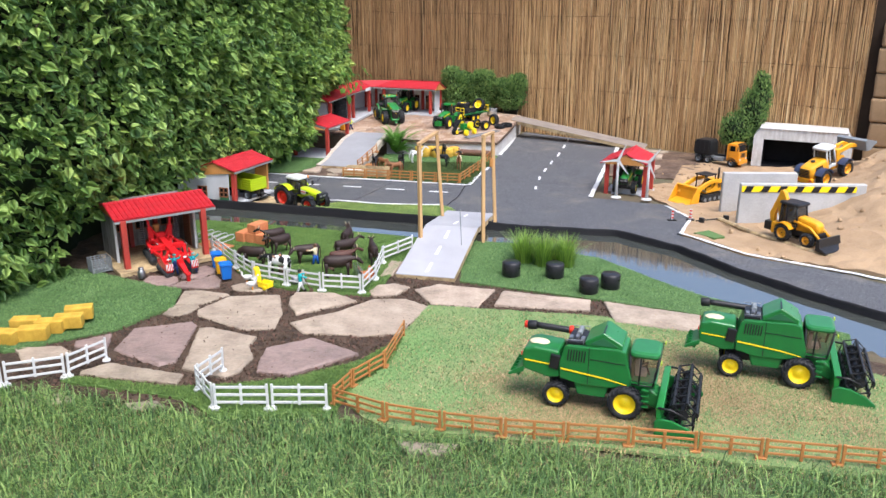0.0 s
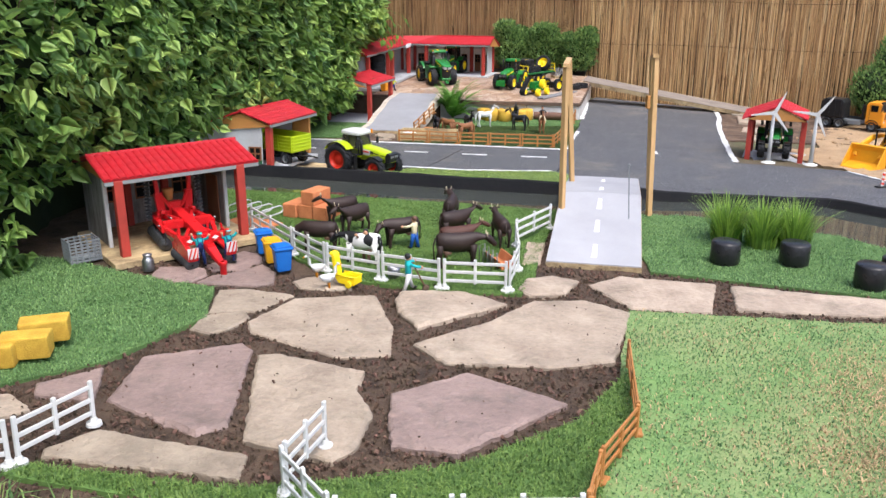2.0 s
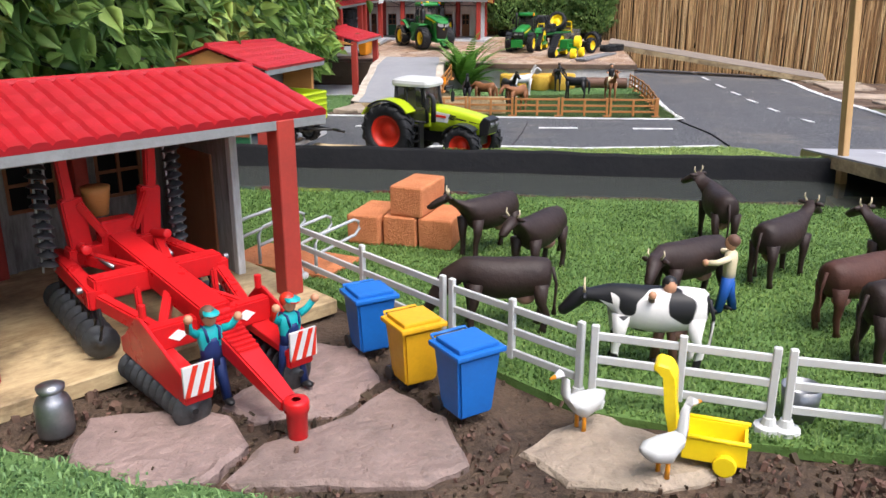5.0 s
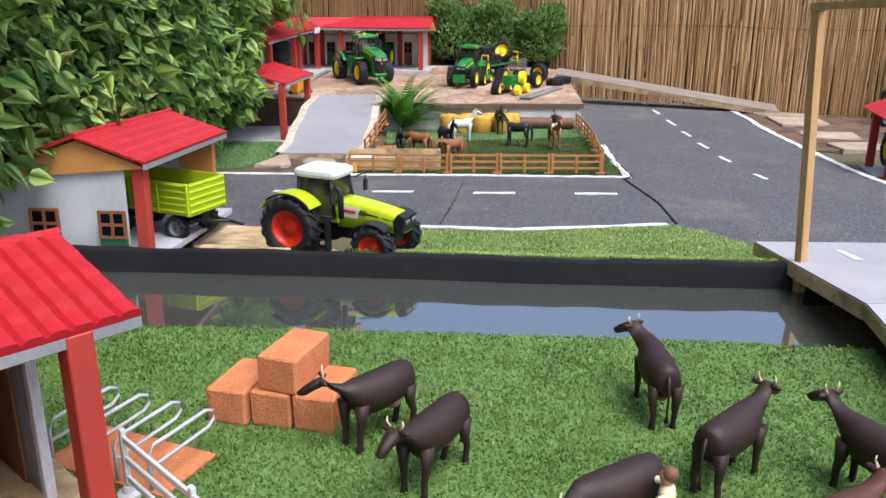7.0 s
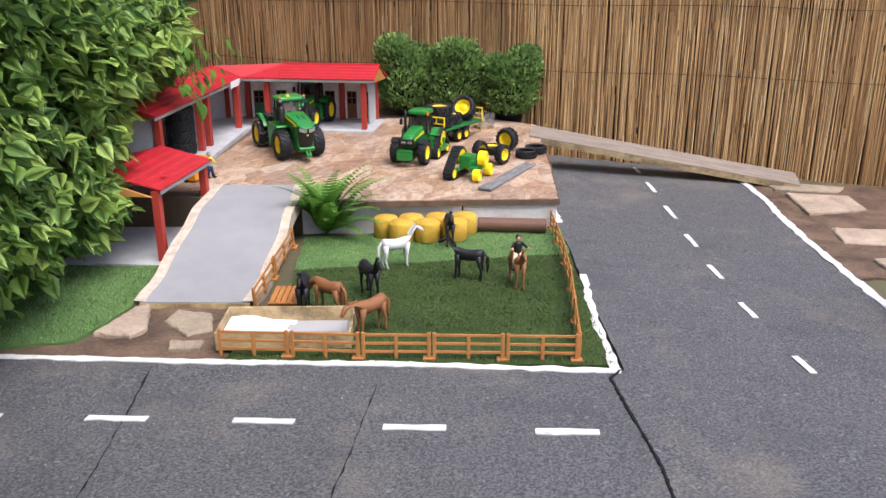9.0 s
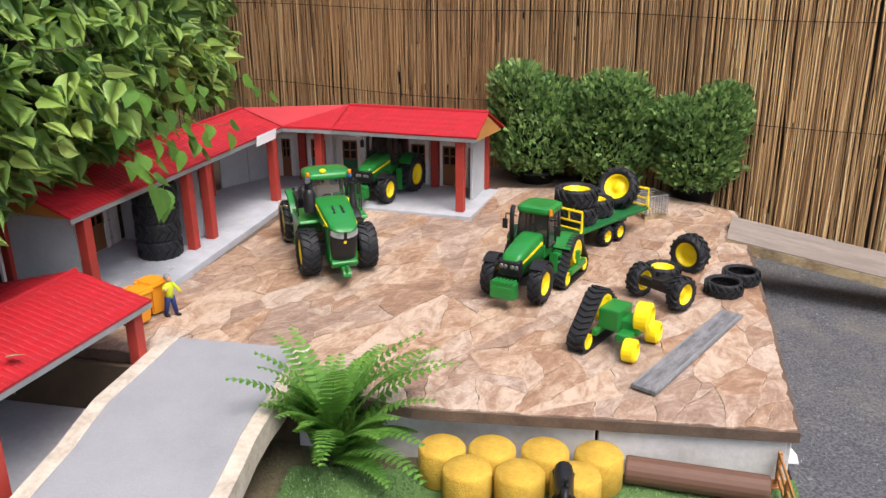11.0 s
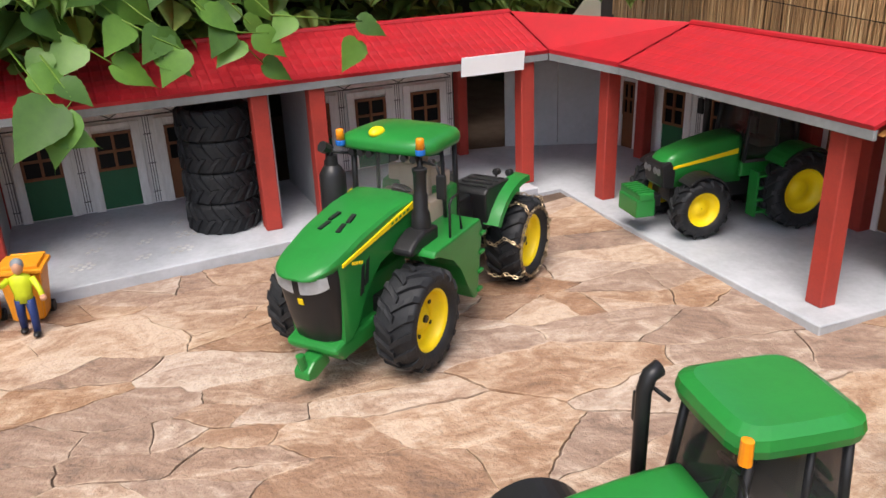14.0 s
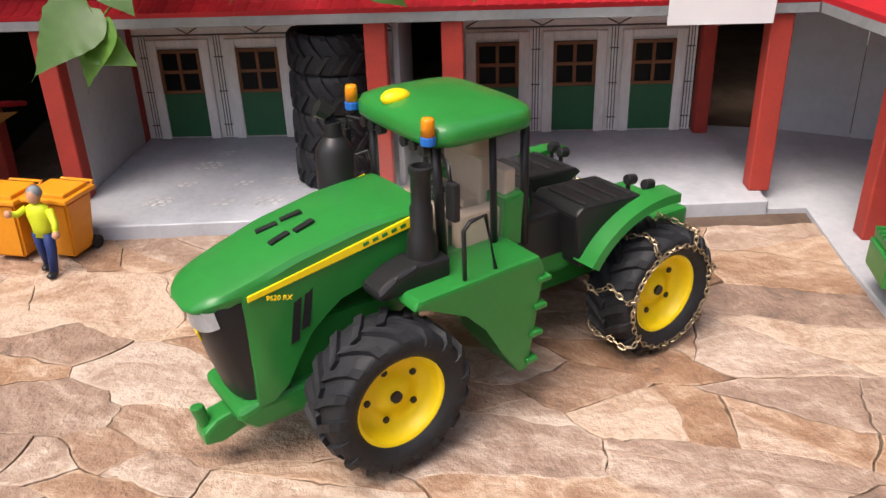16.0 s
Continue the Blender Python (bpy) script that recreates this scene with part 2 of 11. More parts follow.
M["weathered"] = mat("weathered_plank", (0.24, 0.24, 0.245), (0.10, 0.10, 0.105), 16, 130, 0.8, 0.6, stretch=(1, 5, 5), amount=1.2)
M["grey_tube"] = plastic("grey_tube", (0.46, 0.48, 0.49), 0.4)
M["mudguard_blue"] = plastic("mudguard_blue", (0.035, 0.05, 0.10), 0.45)
M["lamp"] = mat("lamp", (0.75, 0.77, 0.78), (0.5, 0.52, 0.54), 60, 200, 0.12, 0.05, coat=0.6)
M["amber"] = plastic("amber", (0.85, 0.28, 0.01), 0.2)
M["straw"] = mat("straw_bale", (0.62, 0.40, 0.055), (0.42, 0.25, 0.03), 25, 260, 0.85, 0.9, amount=1.0)
M["bale_orange"] = mat("orange_bale", (0.58, 0.22, 0.09), (0.42, 0.14, 0.055), 25, 260, 0.85, 0.8, amount=0.9)
M["wrap"] = mat("bale_wrap", (0.012, 0.012, 0.014), (0.02, 0.02, 0.022), 30, 90, 0.3, 0.4)
M["brown_fence"] = mat("brown_plastic", (0.42, 0.19, 0.055), (0.30, 0.12, 0.035), 20, 160, 0.55, 0.15)
M["cow"] = mat("cow_brown", (0.034, 0.019, 0.015), (0.015, 0.009, 0.008), 16, 90, 0.55, 0.25)
M["mulch"] = mat("mulch", (0.125, 0.08, 0.052), (0.045, 0.029, 0.02), 30, 160, 0.9, 0.5, each=0.55, amount=0.9, island=True)
M["cow_red"] = mat("cow_red_brown", (0.085, 0.032, 0.02), (0.045, 0.018, 0.013), 16, 90, 0.6, 0.25)
M["horse_black"] = plastic("horse_black", (0.012, 0.012, 0.014), 0.45, 0.0)
M["horse_brown"] = plastic("horse_brown", (0.24, 0.10, 0.04), 0.5)
M["skin"] = plastic("figure_skin", (0.55, 0.28, 0.16), 0.5)
M["teal"] = plastic("figure_teal", (0.01, 0.38, 0.40), 0.5)
M["navy"] = plastic("figure_navy", (0.012, 0.03, 0.13), 0.55)
M["jeans"] = plastic("figure_blue", (0.015, 0.10, 0.42), 0.55)
M["cream"] = plastic("figure_cream", (0.68, 0.58, 0.38), 0.5)
M["drab"] = plastic("figure_brown", (0.14, 0.07, 0.045), 0.55)
M["hi_vis"] = plastic("figure_yellow_green", (0.55, 0.62, 0.02), 0.5)
M["concrete"] = mat("concrete", (0.46, 0.46, 0.45), (0.33, 0.33, 0.32), 5, 90, 0.85, 0.3, amount=0.9)
M["rust_stone"] = mat("sandstone", (0.30, 0.20, 0.11), (0.20, 0.13, 0.07), 5, 60, 0.9, 0.5)


def glass_mat(name, tint=(0.75, 0.8, 0.8), alpha=0.35):
    m = bpy.data.materials.new(name)
    m.use_nodes = True
    nt = m.node_tree
    b = nt.nodes["Principled BSDF"]
    b.inputs["Base Color"].default_value = (*tint, 1)
    b.inputs["Roughness"].default_value = 0.05
    b.inputs["Alpha"].default_value = alpha
    return m


M["glass"] = glass_mat("cab_glass", (0.7, 0.68, 0.64), 0.07)
M["glass_brown"] = glass_mat("brown_glass", (0.16, 0.10, 0.06), 0.42)
M["tan"] = plastic("seat_tan", (0.60, 0.47, 0.36), 0.6)
M["glass_dark"] = glass_mat("dark_glass", (0.03, 0.03, 0.03), 0.72)


def spotted():
    """White hide with large black patches."""
    m = mat("cow_spotted", (0.75, 0.74, 0.72), (0.6, 0.58, 0.55), 10, 90, 0.45, 0.05)
    nt = m.node_tree
    b = nt.nodes["Principled BSDF"]
    src = b.inputs["Base Color"].links[0].from_socket
    n = nt.nodes.new("ShaderNodeTexNoise")
    n.inputs["Scale"].default_value, n.inputs["Detail"].default_value = 22, 0.5
    tc = nt.nodes.new("ShaderNodeTexCoord")
    nt.links.new(tc.outputs["Object"], n.inputs["Vector"])
    r = nt.nodes.new("ShaderNodeMapRange")
    r.inputs["From Min"].default_value, r.inputs["From Max"].default_value = 0.475, 0.49
    nt.links.new(n.outputs["Fac"], r.inputs["Value"])
    mx = nt.nodes.new("ShaderNodeMix")
    mx.data_type = "RGBA"
    nt.links.new(r.outputs["Result"], mx.inputs["Factor"])
    nt.links.new(src, mx.inputs["A"])
    mx.inputs["B"].default_value = (0.012, 0.012, 0.013, 1)
    nt.links.new(mx.outputs["Result"], b.inputs["Base Color"])
    return m


M["cow_spotted"] = spotted()


def slab_mat(name, cols, shift):
    """Layered sandstone: cream, tan and rust streaks along its bedding, each slab with its own mix."""
    m = mat(name, (0.5, 0.36, 0.25), (0.3, 0.19, 0.12), 16, 130, 0.5, 0.9, amount=1.0, dist=0.004)
    nt = m.node_tree
    b = nt.nodes["Principled BSDF"]
    info = nt.nodes.new("ShaderNodeObjectInfo")
    tc = nt.nodes.new("ShaderNodeTexCoord")
    rot = nt.nodes.new("ShaderNodeCombineXYZ")
    turn = nt.nodes.new("ShaderNodeMapRange")
    turn.inputs["To Min"].default_value, turn.inputs["To Max"].default_value = radians(-80), radians(-28)
    nt.links.new(info.outputs["Random"], turn.inputs["Value"])
    nt.links.new(turn.outputs["Result"], rot.inputs["Z"])
    mp = nt.nodes.new("ShaderNodeMapping")
    nt.links.new(tc.outputs["Object"], mp.inputs["Vector"])
    nt.links.new(rot.outputs[0], mp.inputs["Rotation"])
    shiftn = nt.nodes.new("ShaderNodeCombineXYZ")
    mul = nt.nodes.new("ShaderNodeMath")
    mul.operation = "MULTIPLY"
    mul.inputs[1].default_value = 7.3
    nt.links.new(info.outputs["Random"], mul.inputs[0])
    nt.links.new(mul.outputs[0], shiftn.inputs["Z"])
    nt.links.new(shiftn.outputs[0], mp.inputs["Location"])
    sc = nt.nodes.new("ShaderNodeMapping")
    sc.inputs["Scale"].default_value = (0.72, 1.2, 1)
    nt.links.new(mp.outputs[0], sc.inputs["Vector"])

    def noise_tex(scale, detail, roughness, distortion, src):
        n = nt.nodes.new("ShaderNodeTexNoise")
        n.inputs["Scale"].default_value, n.inputs["Detail"].default_value = scale, detail
        n.inputs["Roughness"].default_value, n.inputs["Distortion"].default_value = roughness, distortion
        nt.links.new(src.outputs[0], n.inputs["Vector"])
        return n
    broad, grain = noise_tex(20, 10, 0.72, 1.1, sc), noise_tex(120, 4, 0.7, 0.3, sc)
    off = nt.nodes.new("ShaderNodeMath")
    off.operation = "MULTIPLY_ADD"
    nt.links.new(info.outputs["Random"], off.inputs[0])
    off.inputs[1].default_value, off.inputs[2].default_value = 0.19, -0.095 + shift - 0.145
    add = nt.nodes.new("ShaderNodeMath")
    nt.links.new(broad.outputs["Fac"], add.inputs[0])
    nt.links.new(off.outputs[0], add.inputs[1])
    fin = nt.nodes.new("ShaderNodeMath")
    fin.operation = "MULTIPLY_ADD"
    nt.links.new(grain.outputs["Fac"], fin.inputs[0])
    fin.inputs[1].default_value = 0.27
    nt.links.new(add.outputs[0], fin.inputs[2])
    rp = nt.nodes.new("ShaderNodeValToRGB")
    e = rp.color_ramp.elements
    e[0].position, e[0].color = 0.34, (*cols[0], 1)
    e[1].position, e[1].color = 0.72, (*cols[4], 1)
    for p, c in zip((0.435, 0.52, 0.615), cols[1:4]):
        q = e.new(p)
        q.color = (*c, 1)
    nt.links.new(fin.outputs[0], rp.inputs["Fac"])
    hue = nt.nodes.new("ShaderNodeMath")
    hue.operation = "MULTIPLY"
    hue.inputs[1].default_value = 37.0
    nt.links.new(info.outputs["Random"], hue.inputs[0])
    wave = nt.nodes.new("ShaderNodeMath")
    wave.operation = "SINE"
    nt.links.new(hue.outputs[0], wave.inputs[0])
    sat = nt.nodes.new("ShaderNodeMapRange")
    sat.inputs["From Min"].default_value, sat.inputs["To Min"].default_value, sat.inputs["To Max"].default_value = -1.0, 0.88, 1.2
    nt.links.new(wave.outputs[0], sat.inputs["Value"])
    hs = nt.nodes.new("ShaderNodeHueSaturation")
    nt.links.new(sat.outputs["Result"], hs.inputs["Saturation"])
    nt.links.new(rp.outputs["Color"], hs.inputs["Color"])
    nt.links.new(hs.outputs["Color"], b.inputs["Base Color"])
    return m


STONE_COLS = ((0.48, 0.385, 0.305), (0.39, 0.288, 0.214), (0.30, 0.203, 0.145), (0.245, 0.155, 0.107), (0.155, 0.105, 0.08))
stained(M["asphalt"], (0.24, 0.205, 0.16), 2.6, 0.53, 0.72, 0.5)
stained(M["asphalt"], (0.035, 0.038, 0.045), 4.3, 0.52, 0.72, 0.45)
stained(M["asphalt"], (0.30, 0.30, 0.29), 70, 0.60, 0.68, 0.55)
stained(M["road_paint"], (0.16, 0.16, 0.16), 38, 0.55, 0.72, 0.75)
stained(M["grey_floor"], (0.22, 0.22, 0.22), 9, 0.55, 0.8, 0.4)
stained(M["board"], (0.12, 0.085, 0.05), 11, 0.48, 0.66, 0.75)
stained(M["stone"], (0.16, 0.14, 0.10), 12, 0.53, 0.72, 0.55)
stained(M["stone_pink"], (0.10, 0.085, 0.07), 12, 0.53, 0.72, 0.55)
M["slab_edge"] = slab_mat("slab_edge", ((0.50, 0.40, 0.31), (0.45, 0.34, 0.255), (0.39, 0.28, 0.2), (0.27, 0.18, 0.125), (0.10, 0.066, 0.048)), -0.01)
M["slab"] = slab_mat("slab", STONE_COLS, 0.0)
M["disc_steel"] = mat("disc_steel", (0.10, 0.105, 0.11), (0.03, 0.03, 0.032), 30, 140, 0.45, 0.2, metal=0.55)
M["chain"] = mat("chain", (0.42, 0.33, 0.21), (0.28, 0.22, 0.14), 20, 120, 0.42, 0.1, metal=0.9)
M["lawn_blade"] = leafy("lawn_blade", (0.185, 0.31, 0.095), (0.085, 0.175, 0.05), 0.75, 0.3, 0.45)
M["bark"] = mat("bark", (0.10, 0.07, 0.045), None, 20, 90, 0.9, 0.7)


def water_mat():
    m = bpy.data.materials.new("water")
    m.use_nodes = True
    nt = m.node_tree
    b = nt.nodes["Principled BSDF"]
    b.inputs["Base Color"].default_value = (0.05, 0.056, 0.05, 1)
    b.inputs["Roughness"].default_value = 0.04
    b.inputs["IOR"].default_value = 3.6
    n = nt.nodes.new("ShaderNodeTexNoise")
    n.inputs["Scale"].default_value, n.inputs["Detail"].default_value = 9, 3
    bp = nt.nodes.new("ShaderNodeBump")
    bp.inputs["Strength"].default_value, bp.inputs["Distance"].default_value = 0.13, 0.006
    nt.links.new(n.outputs["Fac"], bp.inputs["Height"])
    nt.links.new(bp.outputs["Normal"], b.inputs["Normal"])
    return m


M["water"] = water_mat()


# ---- building blocks ----
def link(name, me, material=None, parent=None, label="", smooth=False):
    ob = new(name, me)
    if material is not None and not me.materials:
        me.materials.append(M[material] if isinstance(material, str) else material)
    if smooth:
        me.shade_smooth()
    if parent is not None:
        ob.parent = parent
    if label:
        ob["label"] = label
    return ob


def part(name, bm, material, parent=None, label="", smooth=False, keep=False):
    """One mesh object under a thing or a part; bm is used up."""
    me = bpy.data.meshes.new(name)
    bmesh.ops.recalc_face_normals(bm, faces=bm.faces)
    bm.to_mesh(me)
    if not keep:
        bm.free()
    return link(name, me, material, parent, label, smooth)


def empty(name, label="", category="", group="", kind=""):
    ob = new(name)
    ob.empty_display_size = 0.02
    return tagged(ob, label, category, group, kind)


def xf(loc=(0, 0, 0), rot=(0, 0, 0), size=(1, 1, 1)):
    return Matrix.LocRotScale(Vector(loc), Euler([radians(a) for a in rot]), Vector(size))


def BM():
    return bmesh.new()


def box(bm, size, loc=(0, 0, 0), rot=(0, 0, 0), bev=0.0, seg=1):
    r = bmesh.ops.create_cube(bm, size=1.0, matrix=xf(loc, rot, size))
    if bev:
        es = {e for v in r["verts"] for e in v.link_edges}
        bmesh.ops.bevel(bm, geom=list(es), offset=bev, segments=seg, affect="EDGES", profile=0.6)
    return bm


def cyl(bm, r, h, loc=(0, 0, 0), rot=(0, 0, 0), seg=16, r2=None, bev=0.0):
    q = bmesh.ops.create_cone(bm, cap_ends=True, segments=seg, radius1=r, radius2=r if r2 is None else r2, depth=h, matrix=xf(loc, rot))
    if bev:
        es = {e for v in q["verts"] for e in v.link_edges if len(e.link_faces) == 2 and any(len(f.verts) > 4 for f in e.link_faces)}
        bmesh.ops.bevel(bm, geom=list(es), offset=bev, segments=2, affect="EDGES", profile=0.5)
    return bm


def ball(bm, r, loc=(0, 0, 0), size=(1, 1, 1), rot=(0, 0, 0), u=12, v=8):
    bmesh.ops.create_uvsphere(bm, u_segments=u, v_segments=v, radius=r, matrix=xf(loc, rot, size))
    return bm


def prism(bm, pts, y0, y1, bev=0.0, seg=1, m=None):
    """An outline in x, z, drawn out from y0 to y1."""
    a = [bm.verts.new((x, y0, z)) for x, z in pts]
    b = [bm.verts.new((x, y1, z)) for x, z in pts]
    n = len(pts)
    fs = [bm.faces.new(a), bm.faces.new(b[::-1])]
    for i in range(n):
        fs.append(bm.faces.new((a[i], b[i], b[(i + 1) % n], a[(i + 1) % n])))
    vs = a + b
    if bev:
        r = bmesh.ops.bevel(bm, geom=list({e for f in fs for e in f.edges}), offset=bev, segments=seg, affect="EDGES", profile=0.6)
        vs = list({v for f in r["faces"] for v in f.verts} | {v for v in vs if v.is_valid})
    if m is not None:
        bmesh.ops.transform(bm, matrix=m, verts=vs)
    return bm


def tube(bm, pts, r, seg=8, cap=True, taper=None):
    """A round bar along points; taper: the radius at its end."""
    pts = [Vector(p) for p in pts]
    rings = []
    up = Vector((0, 0, 1))
    for i, p in enumerate(pts):
        d = (pts[min(i + 1, len(pts) - 1)] - pts[max(i - 1, 0)]).normalized()
        a = d.cross(up if abs(d.z) < 0.95 else Vector((1, 0, 0))).normalized()
        b = d.cross(a)
        rad = r if taper is None else r + (taper - r) * i / (len(pts) - 1)
        rings.append([bm.verts.new(p + (a * math.cos(k * math.tau / seg) + b * math.sin(k * math.tau / seg)) * rad) for k in range(seg)])
    for q, w in zip(rings, rings[1:]):
        for k in range(seg):
            bm.faces.new((q[k], q[(k + 1) % seg], w[(k + 1) % seg], w[k]))
    if cap:
        bm.faces.new(rings[0][::-1]), bm.faces.new(rings[-1])
    return bm


def lathe(bm, prof, seg=24, m=None):
    """A profile of (radius, height) turned round z."""
    rings = [[bm.verts.new((r * math.cos(k * math.tau / seg), r * math.sin(k * math.tau / seg), z)) for k in range(seg)] for r, z in prof]
    for q, w in zip(rings, rings[1:]):
        for k in range(seg):
            bm.faces.new((q[k], q[(k + 1) % seg], w[(k + 1) % seg], w[k]))
    if m is not None:
        bmesh.ops.transform(bm, matrix=m, verts=[v for q in rings for v in q])
    return bm


def loft(bm, rings, cap=True):
    """Skin through rings of equally many points."""
    rs = [[bm.verts.new(p) for p in ring] for ring in rings]
    n = len(rs[0])
    for q, w in zip(rs, rs[1:]):
        for k in range(n):
            bm.faces.new((q[k], q[(k + 1) % n], w[(k + 1) % n], w[k]))
    if cap:
        bm.faces.new(rs[0][::-1]), bm.faces.new(rs[-1])
    return bm


def raw(name, verts, faces, material, parent=None, label="", smooth=False):
    me = bpy.data.meshes.new(name)
    me.from_pydata(verts, [], faces)
    me.update()
    return link(name, me, material, parent, label, smooth)


def arr_mesh(name, v, f, material, parent=None, label="", smooth=False):
    """A mesh from numpy arrays of corners and of triangles or quads."""
    me = bpy.data.meshes.new(name)
    k = f.shape[1]
    me.vertices.add(len(v)), me.loops.add(f.size), me.polygons.add(len(f))
    me.vertices.foreach_set("co", v.astype(np.float32).ravel())
    me.loops.foreach_set("vertex_index", f.astype(np.int32).ravel())
    me.polygons.foreach_set("loop_start", np.arange(0, f.size, k, dtype=np.int32))
    me.update(calc_edges=True)
    return link(name, me, material, parent, label, smooth)


# ---- the lie of the land ----
FAR_BANK = [(-2.4, 5.28), (-1.37, 5.0), (-0.78, 4.84), (-0.47, 4.745), (0.01, 4.62), (0.37, 4.52), (0.96, 4.42), (1.23, 4.14), (1.41, 3.79), (1.63, 3.47), (1.84, 3.21), (2.7, 2.3)]
NEAR_BANK = [(-2.4, 4.9), (-1.28, 4.61), (-0.99, 4.55), (-0.73, 4.48), (-0.4, 4.39), (-0.08, 4.29), (0.35, 4.22), (0.79, 3.96), (1.14, 3.43), (1.57, 2.96), (2.4, 2.1)]


def seg_dist(x, y, line):
    """Distance to a line of points, and on which side of it."""
    best, side = 9e9, 1
    for (ax, ay), (bx, by) in zip(line, line[1:]):
        dx, dy = bx - ax, by - ay
        t = min(1, max(0, ((x - ax) * dx + (y - ay) * dy) / (dx * dx + dy * dy)))
        d = math.hypot(x - ax - t * dx, y - ay - t * dy)
        if d < best:
            best, side = d, 1 if dx * (y - ay) - dy * (x - ax) > 0 else -1
    return best, side


def inside(x, y, poly):
    c = False
    for (ax, ay), (bx, by) in zip(poly, poly[1:] + poly[:1]):
        if (ay > y) != (by > y) and x < (bx - ax) * (y - ay) / (by - ay) + ax:
            c = not c
    return c


def gz(x, y):
    """Height of the ground."""
    z = float(np.interp(y, [0, 2.3, 3.6, 4.4, 5.2, 6.0, 7.3, 8.6, 12], [0.09, 0.055, 0, 0, -0.04, -0.08, -0.11, -0.12, -0.13]))
    if y > 4.6:
        z -= max(0, min(x, 2.5) - 0.3) * 0.03 * min(1, y - 4.6)
    if -2.4 < x < 2.7 and 3 < y < 5.8:
        d, s = seg_dist(x, y, FAR_BANK)
        if s > 0 and d < 0.4:
            top = 0.036 if x < 0.1 else max(0.012, 0.036 - (x - 0.1) * 0.1)
            z = max(z, top - max(0, d - 0.03) * 0.33)
    return z


def plat(x, y):
    """Height of the raised yard."""
    return 0.018 + 0.0255 * (y - 7.1) - 0.007 * x


def edge_points(poly, step, wob, rng):
    out = []
    for (ax, ay), (bx, by) in zip(poly, poly[1:] + poly[:1]):
        n = max(1, int(math.hypot(bx - ax, by - ay) / step))
        for i in range(n):
            t = i / n
            w = wob if i else wob * 0.4
            out.append((ax + (bx - ax) * t + rng.uniform(-w, w), ay + (by - ay) * t + rng.uniform(-w, w)))
    return out


def sheet(name, poly, dz, thick, material, parent=None, label="", height=gz, step=0.05, wob=0.004, lip=0.0, seed=1, rough=0.0):
    """A sheet that lies on the ground within an outline, with a real edge."""
    from mathutils import geometry
    rng = random.Random(seed)
    rim = edge_points(poly, step, wob, rng)
    xs, ys = [p[0] for p in rim], [p[1] for p in rim]
    pts = [Vector(p) for p in rim]
    nx, ny = int((max(xs) - min(xs)) / step) + 1, int((max(ys) - min(ys)) / step) + 1
    for i in range(nx):
        for j in range(ny):
            x, y = min(xs) + (i + 0.5) * step + rng.uniform(-0.2, 0.2) * step, min(ys) + (j + 0.5) * step
            if inside(x, y, rim) and seg_dist(x, y, rim + rim[:1])[0] > step * 0.4:
                pts.append(Vector((x, y)))
    n = len(rim)
    v2, _, f2, *_ = geometry.delaunay_2d_cdt(pts, [(i, (i + 1) % n) for i in range(n)], [], 1, 1e-6)
    bm = BM()
    vs = []
    for p in v2:
        z = height(p.x, p.y) + dz + rng.uniform(-rough, rough)
        vs.append(bm.verts.new((p.x, p.y, z)))
    fs = []
    for f in f2:
        try:
            fs.append(bm.faces.new([vs[i] for i in f]))
        except ValueError:
            pass
    for f in fs:
        f.normal_update()
        if f.normal.z < 0:
            f.normal_flip()
    rim_e = [e for e in bm.edges if len(e.link_faces) == 1]
    ext = bmesh.ops.extrude_edge_only(bm, edges=rim_e)
    for v in ext["geom"]:
        if isinstance(v, bmesh.types.BMVert):
            v.co.z -= thick
    bm.normal_update()
    me = bpy.data.meshes.new(name)
    bm.to_mesh(me)
    bm.free()
    return link(name, me, material, parent, label)


def flake(x, y, seed):
    """Stepped relief of a split stone face."""
    n = noise.noise((x * 5 + seed * 3.1, y * 5, seed)) + 0.5 * noise.noise((x * 13, y * 13 + seed, 4)) + 0.22 * noise.noise((x * 38, y * 38, seed))
    st = n * 2.6
    k = math.floor(st)
    f = st - k
    return (k + min(1.0, max(0.0, (f - 0.86) / 0.14))) * 0.0021 + 0.0012 * noise.noise((x * 55, y * 55, 1))


